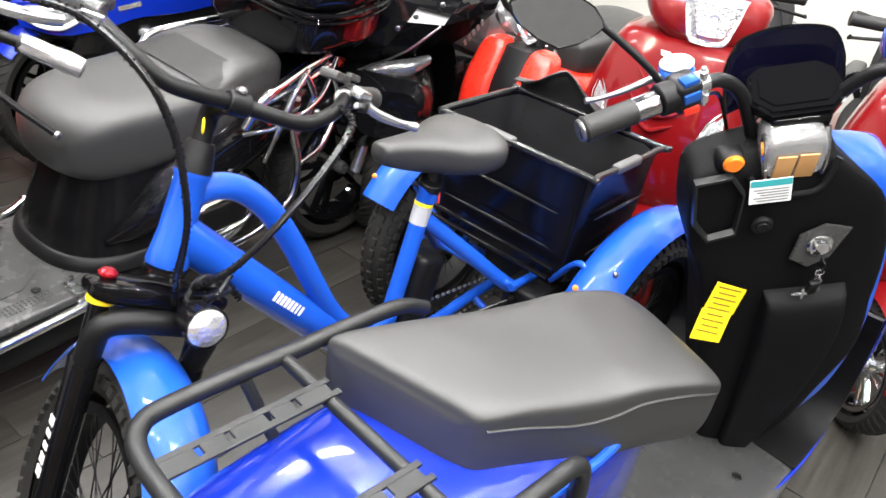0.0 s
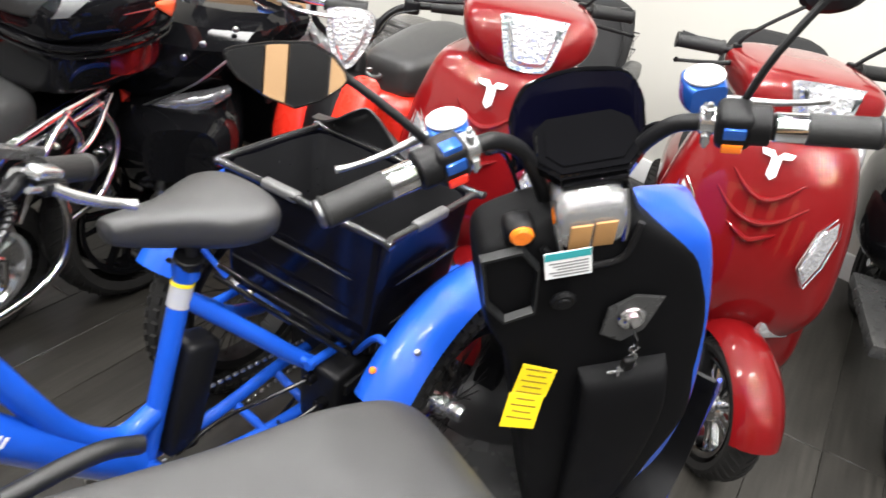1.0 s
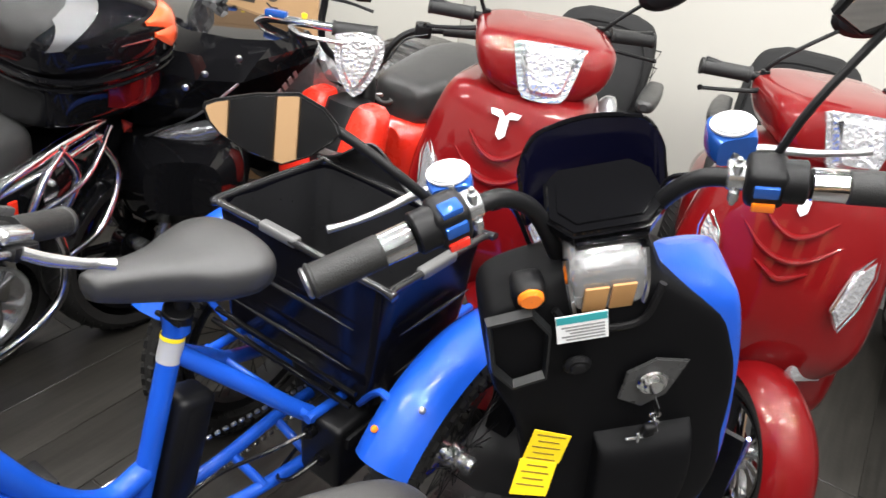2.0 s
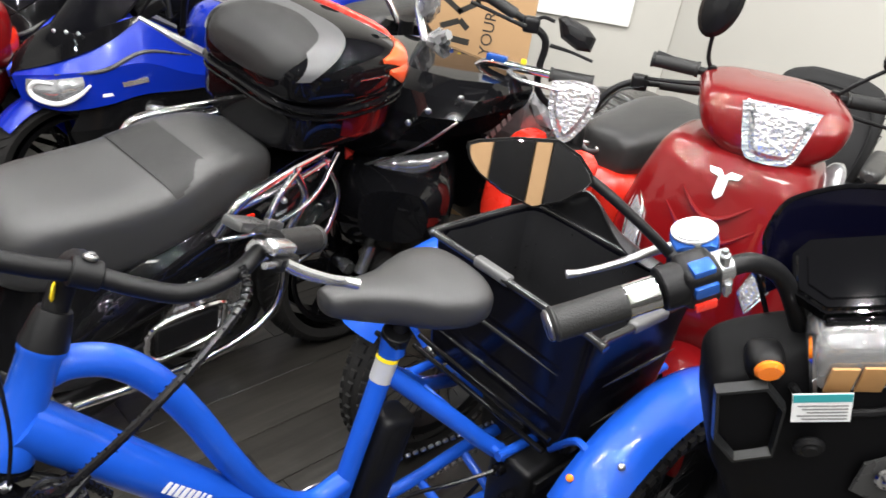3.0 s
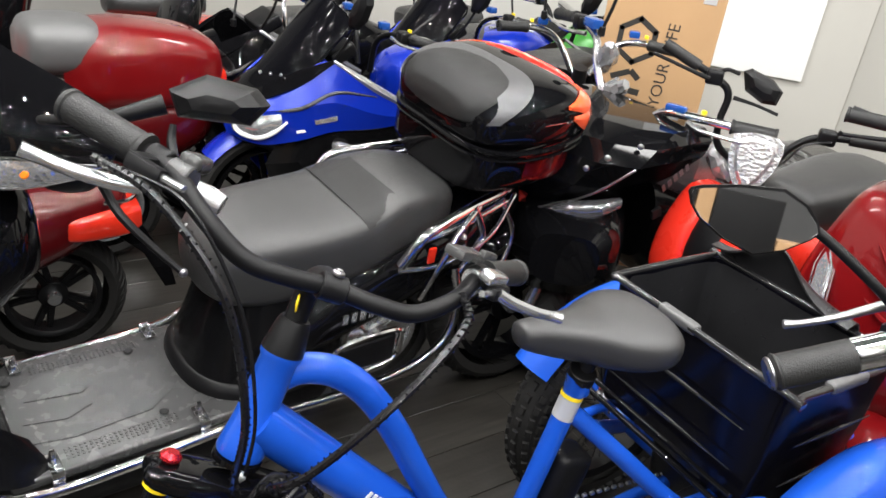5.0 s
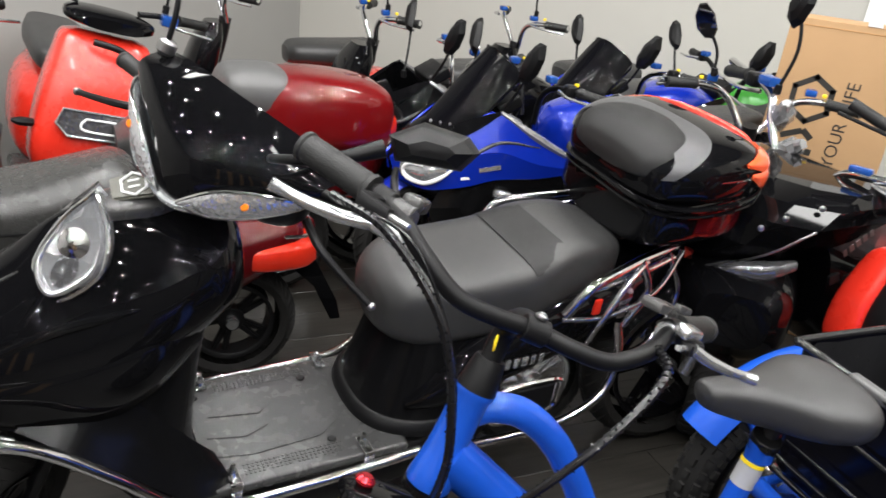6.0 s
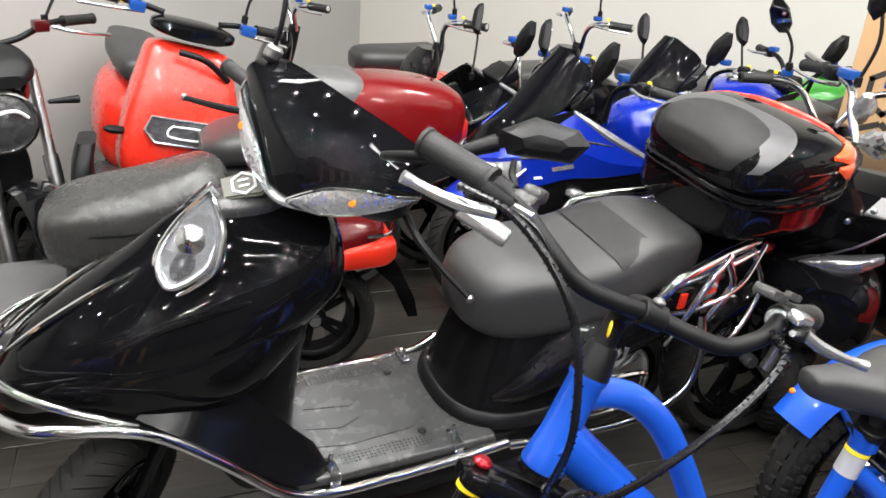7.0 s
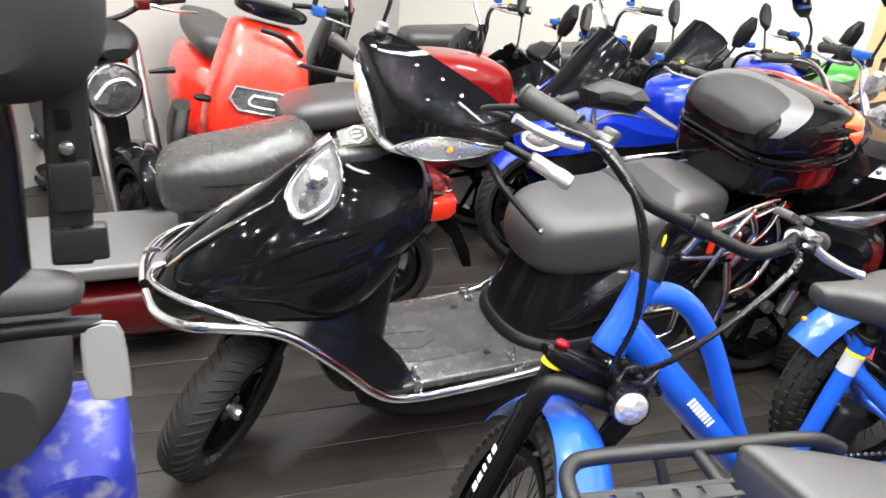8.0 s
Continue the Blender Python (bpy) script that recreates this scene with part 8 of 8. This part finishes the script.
    wheel(T, pose(-0.45, 0, 0.2), 0.2, 0.09, 0.14, BLACK, "alloy", 0, "rear_wheel")
    part("footboard", rbox(0.4, 0.3, 0.05, pose(0.05, 0, 0.28), 0.015), BLACK, T)
    return T


make_small_red(0.49, 2.74, 228)


# ---- chair of a parked vehicle close by, with dusty blue mudguard ----
def make_near_chair():
    T = thing("mobility_scooter", "grey mobility scooter with folding seat and dusty blue mudguard", "mobility scooter", -0.92, 0.36, 0, 146)
    part("headrest", hull([(-0.13, 1.365, 0.06, 0.06, 0.06, 2.4, 0.03), (-0.09, 1.365, 0.11, 0.11, 0.1, 2.4, 0.03), (-0.01, 1.365, 0.13, 0.13, 0.12, 2.4, 0.03), (0.07, 1.37, 0.11, 0.11, 0.1, 2.4, 0.03), (0.11, 1.37, 0.06, 0.06, 0.06, 2.4, 0.03)], 28), FABRIC, T, "dark padded headrest")
    part("seat_side", column([(0.98, -0.06, 0.06, 0.03, 0.3, 3), (1.08, -0.05, 0.06, 0.025, 0.3, 3), (1.2, -0.04, 0.06, 0.02, 0.3, 3), (1.28, -0.03, 0.06, 0.03, 0.3, 3), (1.31, -0.01, 0.05, 0.06, 0.3, 3)], 32), SATIN, T, "dark vinyl seat back cushion")
    hp = part("hinge_plate", join(rbox(0.02, 0.055, 0.32, pose(0.0, -0.035, 1.17, 4, 0, 0), 0.008, 3), rbox(0.026, 0.05, 0.07, pose(-0.008, -0.035, 1.13), 0.006), rbox(0.03, 0.07, 0.05, pose(-0.006, -0.037, 1.045), 0.006)), RACK, T, "black steel folding hinge plate")
    for z in (1.06, 1.22, 1.16):
        part("slot", rbox(0.006, 0.018, 0.026, pose(-0.014, -0.035, z), 0.002), BLACK_MATTE, hp)
    part("bolt", bolt(0.009, 0.012, pose(-0.022, -0.035, 1.185) @ pose(0, 0, 0, 0, 0, 90)), STEEL, hp)
    a = part("armrest", tube([(-0.02, 0.3, 0.985), (-0.02, 0.1, 0.985), (-0.02, -0.0, 0.98), (-0.02, -0.03, 0.972)], [0.03, 0.032, 0.03, 0.016], 14), VINYL, T, "padded grey-black armrest")
    part("armrest_bar", tube([(-0.02, 0.3, 0.925), (-0.02, 0.05, 0.925), (-0.02, -0.05, 0.92)], 0.014, 12), BLACK, a)
    part("bracket", plate([(-0.03, -0.08), (0.025, -0.075), (0.03, 0.02), (0.02, 0.05), (-0.02, 0.05), (-0.03, 0.0)], 0.012, pose(-0.03, -0.05, 0.875, 0, 90, 0) @ pose(0, 0, 0, 0, 0, 90), 0.004, 2, 2), GREY, a, "grey plastic bracket")
    part("seat_cushion", hull([(-0.1, 0.83, 0.12, 0.06, 0.08, 3, 0.16), (0.0, 0.83, 0.16, 0.07, 0.09, 3, 0.16), (0.2, 0.83, 0.16, 0.07, 0.09, 3, 0.16)], 24), FABRIC, T, "dark vinyl seat cushion")
    part("mudguard", hull([(-0.02, 0.6, 0.06, 0.05, 0.2, 3.4, 0.02), (0.02, 0.61, 0.1, 0.08, 0.22, 3.6, 0.035), (0.12, 0.62, 0.11, 0.09, 0.24, 3.6, 0.035), (0.25, 0.58, 0.1, 0.07, 0.22, 3.4, 0.035)], 24), BLUE_DUSTY, T, "dusty pale blue plastic mudguard")
    part("chassis", hull([(-0.1, 0.35, 0.2, 0.1, 0.15, 4, 0.2), (0.3, 0.35, 0.22, 0.12, 0.15, 4, 0.2)], 16), BLACK, T)
    wheel(T, pose(0.1, -0.02, 0.18, 0, 0, 0), 0.18, 0.1, 0.12, ALLOY, "alloy", 0, "wheel")
    part("seat_post", tube([(0.05, 0.15, 0.4), (0.05, 0.15, 0.8)], 0.03, 12), BLACK, T)
    return T


make_near_chair()


# ---- box against the wall, white board ----
def make_box():
    T = thing("cardboard_box", "tall brown cardboard carton with black printing, standing upright", "box", 0.035, 3.6, 0, 0)
    part("carton", rbox(0.45, 0.22, 1.28, pose(-0.012, 0.11, 0.64), 0.005, 2), CARD, T, "brown corrugated carton")
    part("flap_seam", rbox(0.44, 0.003, 0.003, pose(-0.012, -0.0005, 1.255), 0.001, 1), BROWN_CARD, T)
    part("tape", rbox(0.05, 0.225, 0.002, pose(0.05, 0.11, 1.2805), 0.0005, 1), TAPE, T, "clear packing tape")
    part("tape", rbox(0.05, 0.002, 0.05, pose(0.15, -0.001, 1.19), 0.0005, 1), TAPE, T)
    for word, up in (("YOUR", -0.09), ("LIFE", 0.1)):
        writing(word, 0.066, BLACK_INK, T, pose(0.04, -0.001, 0.918, 90, 0, 0) @ pose(0, 0, 0, 0, 0, 88) @ pose(up, 0, 0))
    ring = [(0.078 * math.cos(math.pi / 3 * i + math.pi / 2), 0.086 * math.sin(math.pi / 3 * i + math.pi / 2)) for i in range(6)]
    part("print_hexagon", join(*[rbox(0.098, 0.022, 0.002, pose(-0.09, 0, 0.985, 90, 0, 0) @ pose((ring[i][0] + ring[(i + 1) % 6][0]) / 2, (ring[i][1] + ring[(i + 1) % 6][1]) / 2, 0) @ pose(0, 0, 0, 0, 0, math.degrees(math.atan2(ring[(i + 1) % 6][1] - ring[i][1], ring[(i + 1) % 6][0] - ring[i][0]))), 0.0004, 1) for i in range(6)]), BLACK_INK, T, "printed black hexagon")
    part("print_bracket", join(rbox(0.13, 0.026, 0.002, pose(-0.1, 0, 0.785, 90) @ pose(0, 0, 0, 0, 0, -4), 0.0004, 1), rbox(0.08, 0.024, 0.002, pose(-0.125, 0, 0.845, 90) @ pose(0, 0, 0, 0, 0, 24), 0.0004, 1), rbox(0.05, 0.024, 0.002, pose(-0.068, 0, 0.85, 90) @ pose(0, 0, 0, 0, 0, -40), 0.0004, 1)), BLACK_INK, T, "printed black strokes")
    return T


make_box()
tagged(part("wall_board", rbox(0.75, 0.02, 1.5, pose(0.42, 4.985, 1.45), 0.004), WALL_WHITE), "large plain white board on the wall", "board")


# ---- chrome handlebar of a vehicle in the back row ----
def make_cruiser(x, y, yaw, wrap, label, padded=True):
    T = thing("scooter", label, "scooter", x, y, 0, yaw, 0, "back row scooters")
    for s in (-1, 1):
        part("handlebar", tube([(0.0, s * 0.03, 0.88), (0.02, s * 0.1, 0.98), (0.0, s * 0.18, 1.02), (-0.1, s * 0.33, 1.03)], 0.0125, 12, 5), CHROME, T, "chrome handlebar arm")
        grip(0, s * 0.12, 0.018, pose(-0.035, s * 0.225, 1.025) @ pose(0, 0, 0, 0, 0, s * 33), T)
        part("brake_reservoir", rbox(0.036, 0.04, 0.026, pose(0.01, s * 0.17, 1.048), 0.008), BLUE_FILM, T, "reservoir under blue film")
        part("switch_button", rbox(0.014, 0.014, 0.012, pose(-0.03, s * 0.21, 1.05), 0.003), YELLOW, T)
        part("brake_lever", tube([(0.03, s * 0.18, 1.015), (0.01, s * 0.27, 1.01), (-0.06, s * 0.36, 1.005)], [0.008, 0.006, 0.006], 8), ALLOY, T)
        if padded or s > 0:
            mirror_on_stalk(T, (0.0, s * 0.17, 1.07), (0.01, s * 0.18, 1.15), (0.0, s * 0.24, 1.24), Matrix(), 0.14, 0.075, (s * 52, 0, s * 10))
    part("column", tube([(0.2, 0, 0.3), (0.05, 0, 0.7), (0.0, 0, 0.9)], 0.03, 12), BLACK, T)
    part("front_cover", column([(0.45, 0.1, 0.26, -0.14, 0.14, 3), (0.6, 0.06, 0.24, -0.16, 0.16, 3), (0.8, 0.02, 0.16, -0.13, 0.13, 3), (0.88, 0.02, 0.1, -0.08, 0.08, 3)], 24), BLACK_GLOSS, T, "glossy black front cover")
    part("seat", hull([(-0.3, 0.74, 0.08, 0.03, 0.05, 3), (-0.36, 0.75, 0.14, 0.05, 0.06, 3), (-0.6, 0.75, 0.16, 0.06, 0.07, 3), (-0.75, 0.76, 0.15, 0.06, 0.06, 3)], 24), VINYL, T, "black seat")
    if padded:
        br = part("backrest", column([(0.76, -0.86, -0.78, -0.14, 0.14, 4), (0.9, -0.9, -0.8, -0.16, 0.16, 4), (1.0, -0.93, -0.85, -0.13, 0.13, 3.4)], 24), VINYL_GREY, T, "grey ribbed backrest")
        for i in range(4):
            part("rib", tube([(-0.79 - 0.02 * i, -0.14, 0.82 + 0.05 * i), (-0.785 - 0.02 * i, 0.0, 0.82 + 0.05 * i), (-0.79 - 0.02 * i, 0.14, 0.82 + 0.05 * i)], 0.01, 8), VINYL_GREY, br)
    part("body", hull([(-0.25, 0.5, 0.1, 0.15, 0.15, 3), (-0.4, 0.5, 0.2, 0.18, 0.18, 3), (-0.8, 0.52, 0.18, 0.15, 0.15, 3), (-0.95, 0.55, 0.1, 0.08, 0.08, 3)], 24), wrap, T)
    part("footboard", rbox(0.5, 0.36, 0.05, pose(-0.08, 0, 0.28), 0.015), DARK_GREY, T)
    wheel(T, pose(0.3, 0, 0.22), 0.22, 0.1, 0.14, BLACK, "alloy", 0, "front_wheel")
    wheel(T, pose(-0.65, 0, 0.22), 0.22, 0.1, 0.14, BLACK, "alloy", 0, "rear_wheel")
    return T


make_cruiser(-0.22, 3.3, 100, BLACK_GLOSS, "black scooter with chrome handlebar beside the carton", False)
make_cruiser(-2.0, 3.5, 231, BLACK_GLOSS, "black scooter with chrome handlebar in the back row", False)
make_cruiser(-2.75, 3.3, 231, RED_BRIGHT, "red scooter with chrome handlebar in the back row", False)
make_cruiser(-1.55, 4.2, 231, BLUE_DEEP, "blue scooter with chrome handlebar in the back row", False)


# ---- cartons standing behind, seen in the rear-view mirror ----
x = -0.95
for w, h, dark in ((0.22, 1.7, 0), (0.3, 1.5, 1), (0.16, 1.65, 0), (0.24, 1.75, 1), (0.12, 1.6, 0), (0.22, 1.7, 1), (0.09, 1.6, 0), (0.34, 1.2, 1), (0.2, 1.0, 0)):
    c = thing("carton", ("narrow black plastic case" if dark else "slim brown cardboard carton") + " standing on the floor behind", "box", x + w / 2, -1.95, 0)
    part("box", rbox(w - 0.006, 0.35, h, pose(0, 0, h / 2), 0.006), BLACK if dark else CARD, c)
    x += w


make_cruiser(2.25, 2.06, 243, BLACK_GLOSS, "black scooter parked beside the red mobility scooters", False)


# ---- floor planks ----
PLANK = rbox(1.196, 0.178, 0.004, pose(0, 0, -0.002), 0.0012, 1)
plank_mesh = None
for i in range(-16, 17):
    for j in range(-3, 4):
        along = 1.2 * j + 0.43 * (i % 3) + 0.11 * (i % 5)
        across = 0.18 * i
        q = pose(-0.5, 1.9, 0, 0, 0, 51) @ pose(along, across, 0)
        if not (-3.4 < q.translation.x < 2.4 and -0.6 < q.translation.y < 4.6):
            continue
        if plank_mesh is None:
            ob = part("plank", PLANK, FLOOR, floor)
            plank_mesh = ob.data
        else:
            ob = new("plank", plank_mesh)
            ob.parent = floor
        ob.matrix_world = q
